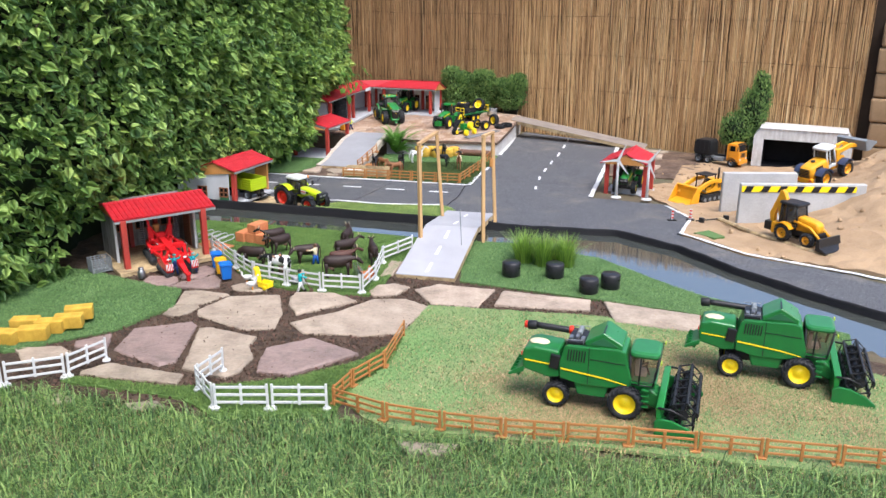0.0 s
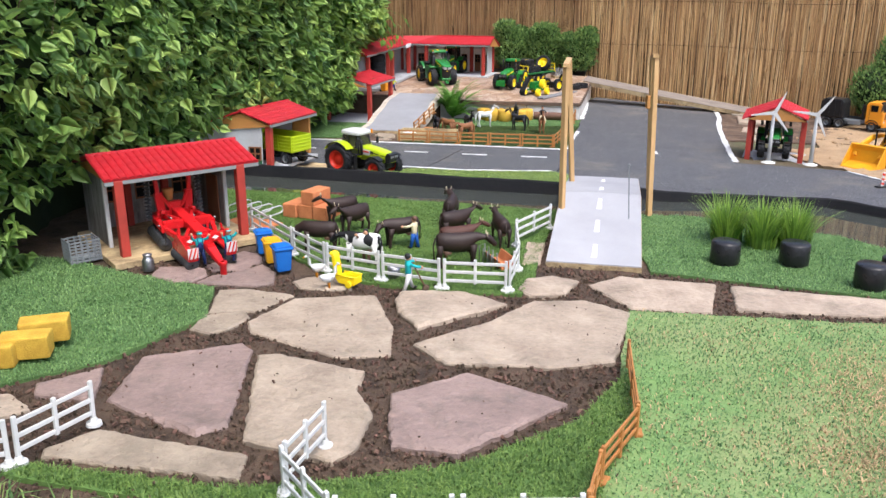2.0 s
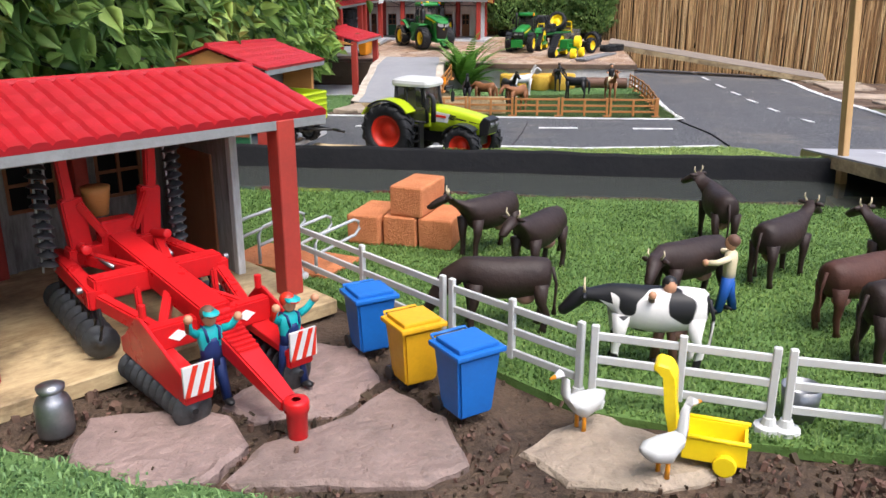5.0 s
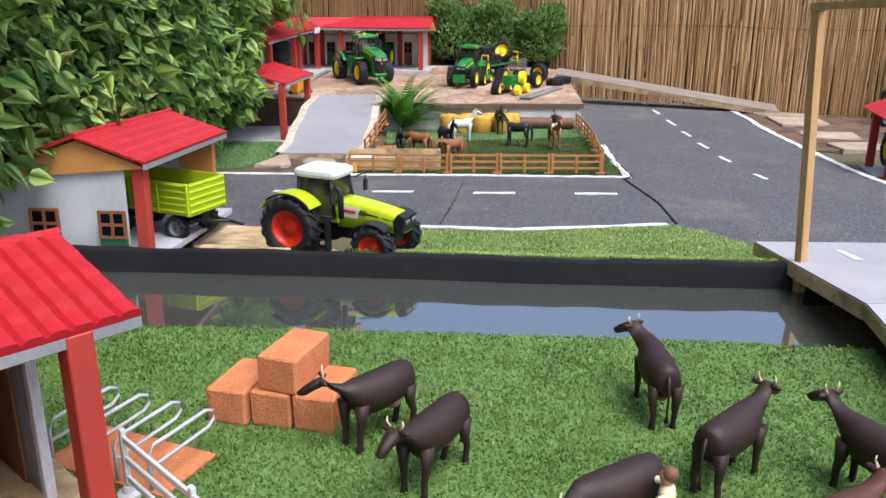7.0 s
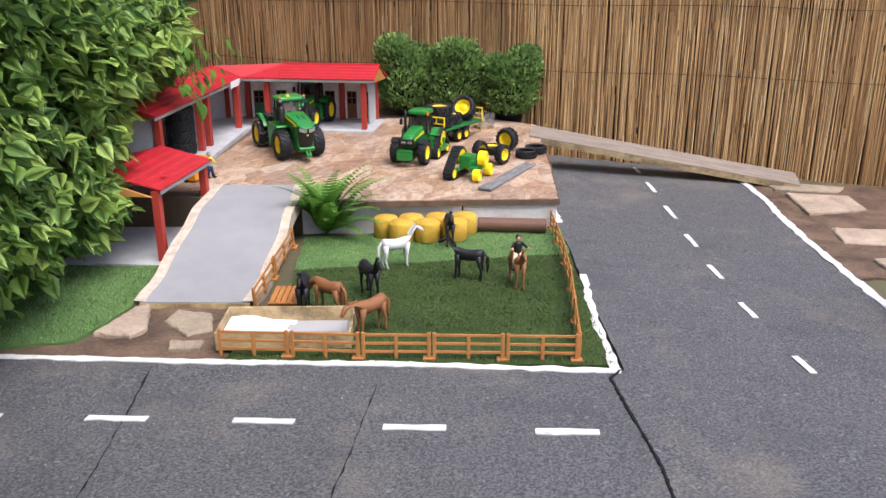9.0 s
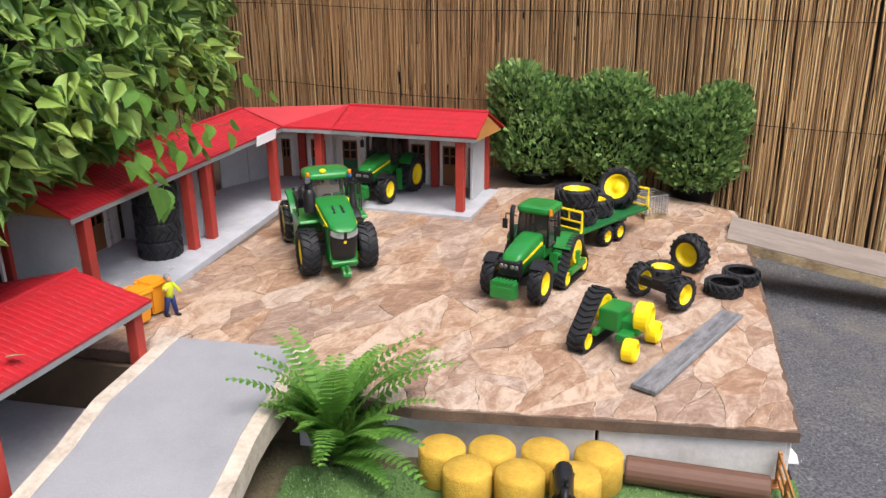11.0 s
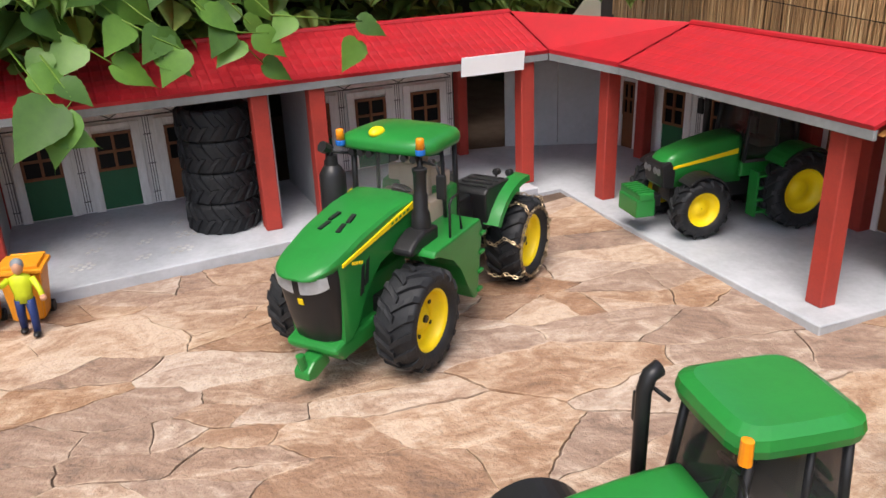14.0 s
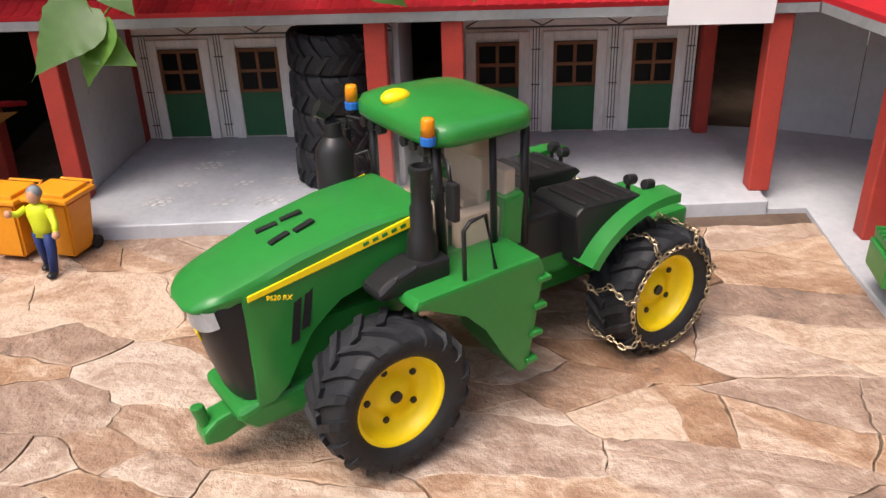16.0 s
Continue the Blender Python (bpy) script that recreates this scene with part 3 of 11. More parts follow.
def piece(name, poly, dz, thick, material, parent, height=gz, bev=0.006, step=0.05, wob=0.006, seed=0, dome=0.0, fine=0.014):
    """One split stone with a worn, chipped edge and a flaky top."""
    from mathutils import geometry
    rng = random.Random(seed)
    cx, cy = sum(p[0] for p in poly) / len(poly), sum(p[1] for p in poly) / len(poly)
    rim = edge_points(poly, 0.016, wob * 0.35, rng)
    bm = BM()
    rings = []
    for k, (shrink, z) in enumerate(((0.0, -thick), (0.0, -bev), (bev * 0.7, -bev * 0.3))):
        ring = []
        for x, y in rim:
            c = 1 + 0.8 * noise.noise((x * 25, y * 25, seed))
            d = math.hypot(x - cx, y - cy) + 1e-6
            sx, sy = x - (x - cx) / d * shrink * c, y - (y - cy) / d * shrink * c
            ring.append(bm.verts.new((sx, sy, height(sx, sy) + dz + z)))
        rings.append(ring)
    n = len(rim)
    for q, w in zip(rings, rings[1:]):
        for i in range(n):
            bm.faces.new((q[i], q[(i + 1) % n], w[(i + 1) % n], w[i]))
    top = [(x - (x - cx) / (math.hypot(x - cx, y - cy) + 1e-6) * bev * 2.0, y - (y - cy) / (math.hypot(x - cx, y - cy) + 1e-6) * bev * 2.0) for x, y in rim]
    pts = [Vector(p) for p in top]
    xs, ys = [p[0] for p in top], [p[1] for p in top]
    x = min(xs)
    loop = top + top[:1]
    while x < max(xs):
        y = min(ys)
        while y < max(ys):
            px, py = x + rng.uniform(-0.3, 0.3) * fine, y + rng.uniform(-0.3, 0.3) * fine
            if inside(px, py, top) and seg_dist(px, py, loop)[0] > fine * 0.5:
                pts.append(Vector((px, py)))
            y += fine
        x += fine
    v2, _, f2, orig, *_ = geometry.delaunay_2d_cdt(pts, [(i, (i + 1) % n) for i in range(n)], [], 1, 1e-7)
    vs = [bm.verts.new((p.x, p.y, height(p.x, p.y) + dz + flake(p.x, p.y, seed))) for p in v2]
    for f in f2:
        try:
            bm.faces.new([vs[i] for i in f])
        except ValueError:
            pass
    edge = {}
    for i, o in enumerate(orig):
        for k in o:
            if k < n:
                edge[k] = vs[i]
    for i in range(n):
        a, b = edge.get(i), edge.get((i + 1) % n)
        if a and b and a is not b:
            try:
                bm.faces.new((rings[-1][i], rings[-1][(i + 1) % n], b, a))
            except ValueError:
                pass
    return part(name, bm, material, parent)


def blades(name, poly, count, h, material, label, height=gz, width=0.0016, lean=0.5, seed=3, dz=0.0, patchy=0.0, clear=(), bend=True, group="", feather=0.0):
    """Many separate blades of grass over an outline."""
    rng = np.random.default_rng(seed)
    xs, ys = np.array([p[0] for p in poly]), np.array([p[1] for p in poly])
    pts = []
    got = 0
    while got < count:
        x, y = rng.uniform(xs.min(), xs.max(), count), rng.uniform(ys.min(), ys.max(), count)
        c = np.zeros(count, bool)
        for i in range(len(poly)):
            ax, ay, bx, by = xs[i - 1], ys[i - 1], xs[i], ys[i]
            if ay != by:
                c ^= ((ay > y) != (by > y)) & (x < (bx - ax) * (y - ay) / (by - ay) + ax)
        for (qx, qy, qr) in clear:
            c &= (x - qx) ** 2 + (y - qy) ** 2 > qr * qr
        if patchy:
            c &= rng.random(count) < 1 - patchy * (0.5 + 0.5 * np.sin(x * 7 + 3 * np.sin(y * 5)) * np.sin(y * 9 + 2 * np.sin(x * 4)))
        pts.append(np.stack([x[c], y[c]], 1))
        got += len(pts[-1])
    p = np.concatenate(pts)[:count]
    p = p + rng.normal(0, 1, p.shape) * feather
    g = np.linspace(0, 1, 60)
    gx, gy = xs.min() + (xs.max() - xs.min()) * g, ys.min() + (ys.max() - ys.min()) * g
    tab = np.array([[height(a, b) for b in gy] for a in gx])
    fx = np.clip((p[:, 0] - xs.min()) / max(1e-6, xs.max() - xs.min()) * 59, 0, 58.999)
    fy = np.clip((p[:, 1] - ys.min()) / max(1e-6, ys.max() - ys.min()) * 59, 0, 58.999)
    i, j = fx.astype(int), fy.astype(int)
    u, w = fx - i, fy - j
    z = tab[i, j] * (1 - u) * (1 - w) + tab[i + 1, j] * u * (1 - w) + tab[i, j + 1] * (1 - u) * w + tab[i + 1, j + 1] * u * w + dz
    a = rng.uniform(0, math.tau, count)
    hh = h * rng.uniform(0.55, 1.25, count)
    ln = lean * rng.uniform(0.1, 1.0, count) * hh
    side = np.stack([-np.sin(a), np.cos(a)], 1) * (width * rng.uniform(0.7, 1.3, count))[:, None]
    out = np.stack([np.cos(a), np.sin(a)], 1)
    V = np.zeros((count, 5, 3))
    V[:, 0, :2], V[:, 1, :2] = p - side, p + side
    V[:, 2, :2], V[:, 3, :2] = p + side * 0.8 + out * (ln * 0.35)[:, None], p - side * 0.8 + out * (ln * 0.35)[:, None]
    V[:, 4, :2] = p + out * ln[:, None]
    V[:, 0, 2] = V[:, 1, 2] = z - 0.002
    V[:, 2, 2] = V[:, 3, 2] = z + hh * 0.6
    V[:, 4, 2] = z + hh * (1 - 0.35 * lean)
    b = (np.arange(count) * 5)[:, None]
    tri = np.concatenate([b + [0, 1, 2], b + [0, 2, 3], b + [3, 2, 4]], 1).reshape(-1, 3)
    ob = arr_mesh(name, V.reshape(-1, 3), tri, material)
    return tagged(ob, label, "grass", group, "stuff")


# ---- ground, banks and water ----
def ground_mesh():
    xs = np.concatenate([[-60, -25, -12, -6, -4], np.arange(-3, 4.01, 0.06), [5, 7, 12, 25, 60]])
    ys = np.concatenate([[-60, -25, -12, -6, -3], np.arange(-2, 9.6, 0.06), [11, 14, 25, 60]])
    trench = [(x, y - 0.03) for x, y in NEAR_BANK] + [(x, y + 0.012) for x, y in FAR_BANK[::-1]]
    rng = np.random.default_rng(5)
    v = []
    for x in xs:
        for y in ys:
            z = gz(x, y) - 0.014 + rng.uniform(-0.004, 0.004)
            if -2.4 < x < 2.6 and 2 < y < 5.4 and inside(x, y, trench):
                z = -0.14
            if 1.7 < x < 4.3 and 3.2 < y < 6.5:
                z += heap(x, y)
            v.append((x, y, z))
    n = len(ys)
    idx = np.arange(len(v)).reshape(len(xs), n)
    f = np.stack([idx[:-1, :-1], idx[1:, :-1], idx[1:, 1:], idx[:-1, 1:]], -1).reshape(-1, 4)
    return tagged(arr_mesh("ground", np.array(v), f, "lawn_soil"), "brown soil and worn lawn of the garden", "ground", kind="structure")


def heap(x, y):
    """Height of the sand heap over the ground."""
    u = x - 1.95
    h = 0.36 * (math.sqrt(u * u + 0.02) + u) / 2

    def ease(t):
        t = min(1.0, max(0.0, t))
        return t * t * (3 - 2 * t)
    h = min(h, 0.55) * ease((y - 3.2) / 1.4) * (1 - ease((y - 5.5) / 0.9))
    return h * (1 + 0.14 * noise.noise((x * 3, y * 3, 0))) + 0.02 * noise.noise((x * 9, y * 9, 2)) * min(1, h * 8)


ground = ground_mesh()


def bank(name, line, z_of, drop, thick, material, label):
    bm = BM()
    rows = []
    pts = []
    for (ax, ay), (bx, by) in zip(line, line[1:]):
        n = max(1, int(math.hypot(bx - ax, by - ay) / 0.04))
        pts += [(ax + (bx - ax) * i / n, ay + (by - ay) * i / n) for i in range(n)]
    for i, (x, y) in enumerate(pts):
        a, b = pts[max(0, i - 1)], pts[min(len(pts) - 1, i + 1)]
        d = Vector((b[0] - a[0], b[1] - a[1])).normalized()
        nx, ny = -d.y, d.x
        top = z_of(x, y) + 0.0012 * math.sin(i * 1.7) + 0.0015 * math.sin(i * 0.6)
        w = 0.0015 * math.sin(i * 0.9)
        prof = ((-0.008 + w, -drop), (-0.003 + w, top - 0.006), (0.0 + w, top), (thick, top), (thick + 0.006, top - 0.01), (thick + 0.006, top - 0.05))
        rows.append([bm.verts.new((x + nx * o, y + ny * o, z)) for o, z in prof])
    for q, w in zip(rows, rows[1:]):
        for k in range(len(q) - 1):
            bm.faces.new((q[k], q[k + 1], w[k + 1], w[k]))
    return tagged(part(name, bm, material, smooth=True), label, "pond liner", kind="structure")


bank("pond_liner", FAR_BANK, lambda x, y: 0.046 if x < 0.1 else max(0.03, 0.046 - (x - 0.1) * 0.04), 0.15, 0.013, "liner", "black pond liner folded over the canal bank")
wet = [(x, y - 0.02) for x, y in NEAR_BANK] + [(x, y + 0.004) for x, y in FAR_BANK[::-1]]
water = sheet("water", wet, -0.006, 0.002, "water", height=lambda x, y: 0.0, step=0.25, wob=0)
tagged(water, "still murky canal water with sky reflections", "water", kind="structure")

soil = sheet("soil", [(-2.0, 2.35), (-0.4, 2.3), (1.3, 2.0), (1.6, 2.7), (1.05, 3.3), (0.75, 3.85), (0.3, 4.2), (-0.3, 4.3), (-1.3, 4.5), (-2.1, 4.7)], -0.003, 0.02, "soil", step=0.035, rough=0.004)
tagged(soil, "dark brown mulch soil between the flagstones", "soil", kind="structure")
soil_b = sheet("soil", [(-1.6, 6.35), (-0.75, 6.12), (-0.7, 6.7), (-1.0, 7.0), (-1.5, 7.1)], -0.003, 0.02, "mud", step=0.04, rough=0.004)
tagged(soil_b, "dark soil beside the grey ramp", "soil", kind="structure")

soil_c = sheet("soil", [(1.26, 6.45), (1.6, 7.85), (2.4, 7.6), (2.2, 6.4)], -0.003, 0.02, "mud", step=0.04, rough=0.004)
tagged(soil_c, "bare reddish brown earth beside the road", "soil", kind="structure")

# ---- turf mats ----
MATS = {
    "left": [(-1.95, 2.95), (-1.62, 2.8), (-1.3, 3.02), (-1.15, 3.3), (-1.19, 3.54), (-1.45, 3.66), (-1.7, 3.8), (-2.1, 3.9)],
    "field": [(-0.06, 3.33), (0.24, 3.27), (0.64, 3.2), (1.0, 3.0), (1.4, 2.75), (1.75, 2.3), (1.7, 1.9), (1.1, 1.97), (0.55, 2.09), (-0.17, 2.22), (-0.25, 2.29), (-0.32, 2.42), (-0.325, 2.51), (-0.27, 2.6), (-0.2, 2.72), (-0.17, 2.95)],
    "lip": [(-1.3, 2.55), (-0.85, 2.42), (-0.7, 2.28), (-0.34, 2.3), (-0.3, 2.5), (-0.19, 2.7), (-0.15, 2.95), (-0.3, 2.72), (-0.52, 2.57), (-0.72, 2.52), (-0.9, 2.5), (-1.26, 2.58)],
    "pasture": [(-1.35, 4.2), (-1.2, 4.1), (-1.02, 3.84), (-0.9, 3.67), (-0.72, 3.56), (-0.54, 3.49), (-0.33, 3.46), (-0.27, 3.62), (-0.24, 3.8), (-0.16, 4.1), (-0.08, 4.285), (-0.4, 4.385), (-0.73, 4.475), (-0.99, 4.545), (-1.4, 4.64), (-1.7, 4.6)],
    "strip": [(0.08, 3.66), (0.3, 3.57), (0.65, 3.42), (1.1, 3.2), (1.5, 2.75), (1.57, 2.95), (1.14, 3.42), (0.79, 3.955), (0.35, 4.215), (0.12, 4.25), (0.1, 3.95)],
    "verge": [(-0.87, 4.905), (-0.7, 4.85), (-0.47, 4.78), (-0.02, 4.66), (0.13, 4.78), (0.06, 5.1), (0.0, 5.18), (-0.41, 5.21), (-0.66, 5.29), (-0.80, 5.2), (-0.87, 5.05)],
    "paddock": [(-0.76, 6.17), (-0.3, 6.06), (0.2, 5.93), (0.29, 6.35), (0.4, 6.8), (-0.55, 6.83), (-0.58, 6.5)],
    "paddock_back": [(-0.55, 6.83), (0.4, 6.8), (0.48, 7.14), (-0.5, 7.2)],
    "carport": [(-1.5, 6.38), (-1.15, 6.38), (-1.03, 6.62), (-1.0, 6.98), (-1.4, 7.05)],
}
TURF = {"left": ("turf", 0.014), "field": ("turf_worn", 0.012), "lip": ("turf_dark", 0.014), "pasture": ("turf_dark", 0.012), "strip": ("turf", 0.014),
        "verge": ("turf", 0.012), "paddock": ("turf_deep", 0.012), "paddock_back": ("turf", 0.014), "carport": ("turf", 0.012)}


def mat_height(key):
    def f(x, y):
        z = gz(x, y)
        if key == "pasture" or key == "strip":
            d, _ = seg_dist(x, y, NEAR_BANK)
            z = max(z, 0.0) + 0.016 * max(0, 1 - d / 0.16)
        return z
    return f


for key, poly in MATS.items():
    m, t = TURF[key]
    ob = sheet("turf_mat", poly, 0.006, t, m, step=0.04, height=mat_height(key), seed=7, rough=0.0015)
    tagged(ob, "green artificial turf mat lying on the soil", "turf mat", "turf mats", "structure")

# ---- roads ----
ROAD = [(-2.2, 5.6), (-1.1, 5.36), (-0.69, 5.32), (-0.41, 5.22), (0.0, 5.18), (0.05, 4.66), (0.37, 4.555), (0.96, 4.455), (1.25, 4.17), (1.44, 3.81), (1.66, 3.5), (1.87, 3.24), (2.75, 2.3), (3.4, 2.6),
        (2.06, 3.63), (1.97, 3.75), (1.55, 4.04), (1.3, 4.43), (1.5, 4.85), (1.47, 5.35), (1.0, 5.56), (1.205, 6.2), (1.375, 6.82), (1.475, 7.14), (1.585, 7.45), (1.69, 7.85), (1.55, 8.05), (0.85, 8.5), (0.7, 8.15), (0.47, 7.1), (0.21, 5.9), (-0.77, 6.18), (-1.29, 6.32), (-2.2, 6.5)]
road = sheet("road", ROAD, 0.004, 0.016, "asphalt", step=0.06, wob=0.006, rough=0.0012)
tagged(road, "dark grey roofing felt laid as a road", "road", kind="structure")


def stripe(x0, y0, x1, y1, w, wob=0.003, dz=0.0075, name="road_marking"):
    d = Vector((x1 - x0, y1 - y0)).normalized()
    nx, ny = -d.y * w / 2, d.x * w / 2
    ob = sheet(name, [(x0 - nx, y0 - ny), (x1 - nx, y1 - ny), (x1 + nx, y1 + ny), (x0 + nx, y0 + ny)], dz, 0.003, "road_paint", road, step=0.03, wob=wob, seed=int(abs(x0 * 991 + y0 * 77)))
    return ob


for x, y in ((-1.29, 6.0), (-0.97, 5.915), (-0.655, 5.83), (-0.34, 5.73), (-0.03, 5.64)):
    stripe(x - 0.065, y + 0.017, x + 0.065, y - 0.017, 0.022)
for ax, ay, bx, by in ((0.678, 5.90, 0.662, 5.80), (0.749, 6.279, 0.729, 6.162), (0.834, 6.623, 0.807, 6.486), (0.932, 6.976, 0.899, 6.827), (1.05, 7.392, 1.005, 7.201), (1.158, 7.806, 1.115, 7.625), (1.232, 8.117, 1.21, 8.0)):
    stripe(bx, by, ax, ay, 0.017, 0.002)
for line, w in (((( -2.1, 6.46), (-1.29, 6.31), (-0.77, 6.165), (-0.3, 6.05), (0.2, 5.895)), 0.025), (((0.191, 5.905), (0.226, 6.05), (0.255, 6.193), (0.314, 6.406), (0.367, 6.588)), 0.021),
                (((-1.1, 5.385), (-0.69, 5.345), (-0.41, 5.235), (0.0, 5.2)), 0.022), (((1.02, 5.58), (1.10, 5.88), (1.20, 6.25), (1.362, 6.84), (1.458, 7.142), (1.566, 7.447), (1.665, 7.842)), 0.03),
                (((0.5, 7.2), (0.62, 7.72), (0.7, 8.1)), 0.025), (((1.47, 5.3), (1.51, 4.87), (1.33, 4.45), (1.57, 4.07), (1.98, 3.78), (2.3, 3.5)), 0.02)):
    for (ax, ay), (bx, by) in zip(line, line[1:]):
        stripe(ax, ay, bx, by, w, 0.005)
sheet("road_seam", [(0.196, 5.90), (0.156, 5.865), (0.098, 5.467), (0.026, 5.20), (0.031, 5.20), (0.104, 5.467), (0.162, 5.86), (0.205, 5.90)], 0.008, 0.003, "liner", road, step=0.015, wob=0.002)
for ax, ay, bx, by in ((-0.59, 5.351, -0.389, 5.962), (-1.02, 5.40, -0.93, 6.15)):
    mx, my = (ax + bx) / 2 + 0.006, (ay + by) / 2
    sheet("road_seam", [(ax, ay), (ax + 0.002, ay), (mx + 0.001, my), (bx, by), (bx - 0.002, by), (mx - 0.001, my)], 0.0062, 0.002, "liner", road, step=0.03, wob=0.0025)


# ---- flagstones ----
paving = empty("pavement", "flat natural flagstones set in dark soil", "pavement", kind="structure")
FLAGS = [
    ("stone_pink", (-1.23, 2.83), (-1.23, 3.05), (-1.02, 3.13), (-0.99, 3.09), (-0.96, 2.72), (-1.01, 2.68)),
    ("stone", (-0.97, 3.05), (-0.93, 3.06), (-0.72, 2.96), (-0.73, 2.86), (-0.69, 2.76), (-0.71, 2.63), (-0.75, 2.58), (-0.92, 2.66)),
    ("stone_pink", (-0.66, 2.73), (-0.66, 2.84), (-0.5, 2.94), (-0.31, 2.79), (-0.53, 2.6), (-0.65, 2.63)),
    ("stone", (-1.04, 3.27), (-0.95, 3.45), (-0.73, 3.47), (-0.67, 3.22), (-0.67, 3.05), (-0.79, 3.04), (-0.88, 3.1), (-1.02, 3.2)),
    ("stone", (-0.62, 3.11), (-0.45, 3.24), (-0.3, 3.41), (-0.16, 3.41), (-0.06, 3.31), (-0.17, 3.0), (-0.31, 2.97), (-0.55, 3.0)),
    ("stone", (-0.675, 3.43), (-0.66, 3.495), (-0.49, 3.485), (-0.375, 3.38), (-0.61, 3.21), (-0.665, 3.33)),
    ("stone", (-1.175, 3.525), (-1.10, 3.535), (-0.955, 3.475), (-0.985, 3.42), (-1.035, 3.345), (-1.155, 3.335)),
    ("stone", (-1.16, 3.315), (-1.055, 3.34), (-1.04, 3.30), (-1.075, 3.215), (-1.11, 3.185), (-1.17, 3.215)),
    ("stone_pink", (-1.40, 3.64), (-1.40, 3.715), (-1.31, 3.725), (-1.255, 3.70), (-1.235, 3.645), (-1.27, 3.585), (-1.32, 3.585)),
    ("stone_pink", (-1.27, 3.735), (-1.18, 3.885), (-1.115, 3.86), (-1.10, 3.77), (-1.15, 3.70), (-1.235, 3.70)),
    ("stone_pink", (-1.225, 3.645), (-1.15, 3.685), (-1.09, 3.745), (-1.04, 3.675), (-1.03, 3.585), (-1.075, 3.555), (-1.18, 3.572), (-1.255, 3.58)),
    ("stone", (-0.30, 3.60), (-0.22, 3.62), (-0.15, 3.575), (-0.21, 3.46), (-0.31, 3.45), (-0.335, 3.50)),
    ("stone", (-0.13, 3.55), (-0.02, 3.63), (0.24, 3.55), (0.15, 3.31), (-0.05, 3.35)),
    ("stone", (0.27, 3.52), (0.65, 3.4), (0.62, 3.26), (0.22, 3.33)),
    ("stone", (0.7, 3.37), (1.07, 3.2), (1.01, 3.0), (0.7, 3.12)),
    ("stone", (-1.27, 2.64), (-1.2, 2.71), (-0.9, 2.61), (-0.9, 2.53), (-1.26, 2.61)),
    ("stone", (-1.6, 2.84), (-1.43, 2.86), (-1.36, 2.79), (-1.5, 2.7)),
    ("stone_pink", (-1.4, 2.9), (-1.29, 2.98), (-1.25, 2.82), (-1.38, 2.85)),
    ("stone", (-0.98, 3.60), (-0.94, 3.635), (-0.885, 3.665), (-0.80, 3.575), (-0.80, 3.53), (-0.87, 3.52), (-0.95, 3.54)),
    ("stone", (-0.3, 3.72), (-0.24, 3.74), (-0.2, 3.95), (-0.26, 3.96)),
    ("stone", (-1.11, 6.42), (-1.02, 6.6), (-0.98, 6.61), (-0.97, 6.43), (-1.01, 6.38)),
    ("stone", (-0.93, 6.48), (-0.9, 6.56), (-0.8, 6.51), (-0.79, 6.39), (-0.86, 6.36)),
    ("stone", (-0.9, 6.33), (-0.81, 6.31), (-0.82, 6.26), (-0.9, 6.28)),
    ("stone", (1.73, 7.54), (2.0, 7.46), (1.93, 7.24), (1.62, 7.2)),
    ("stone", (1.58, 7.0), (1.85, 6.93), (1.75, 6.73), (1.5, 6.81)),
    ("stone", (1.75, 7.8), (2.1, 7.62), (2.0, 7.53), (1.73, 7.62)),
    ("stone", (1.46, 6.6), (1.7, 6.6), (1.66, 6.4), (1.42, 6.42)),
    ("stone", (-1.45, 2.42), (-1.25, 2.46), (-1.15, 2.4), (-1.35, 2.34)),
    ("stone", (-1.02, 2.38), (-0.92, 2.4), (-0.88, 2.35), (-0.98, 2.32)),
    ("stone", (-0.14, 2.14), (0.05, 2.12), (0.0, 2.06), (-0.1, 2.08)),
]
for k, (m, *poly) in enumerate(FLAGS):
    piece("flagstone", poly, 0.006 + 0.003 * ((k * 7) % 3), 0.025, m, paving, seed=k, wob=0.008, step=0.04)

# ---- raised yard ----
YARD = [(-1.6, 7.55), (-0.78, 7.42), (-0.5, 7.30), (-0.26, 7.21), (0.47, 7.12), (0.60, 7.6), (0.80, 8.42), (0.55, 8.75), (-0.6, 9.3), (-1.7, 9.2)]
yard = sheet("yard_floor", YARD, -0.0034, 0.022, "joint", height=plat, step=0.08, wob=0.001)
tagged(yard, "raised yard floor of tan broken stone slabs", "floor", kind="structure")


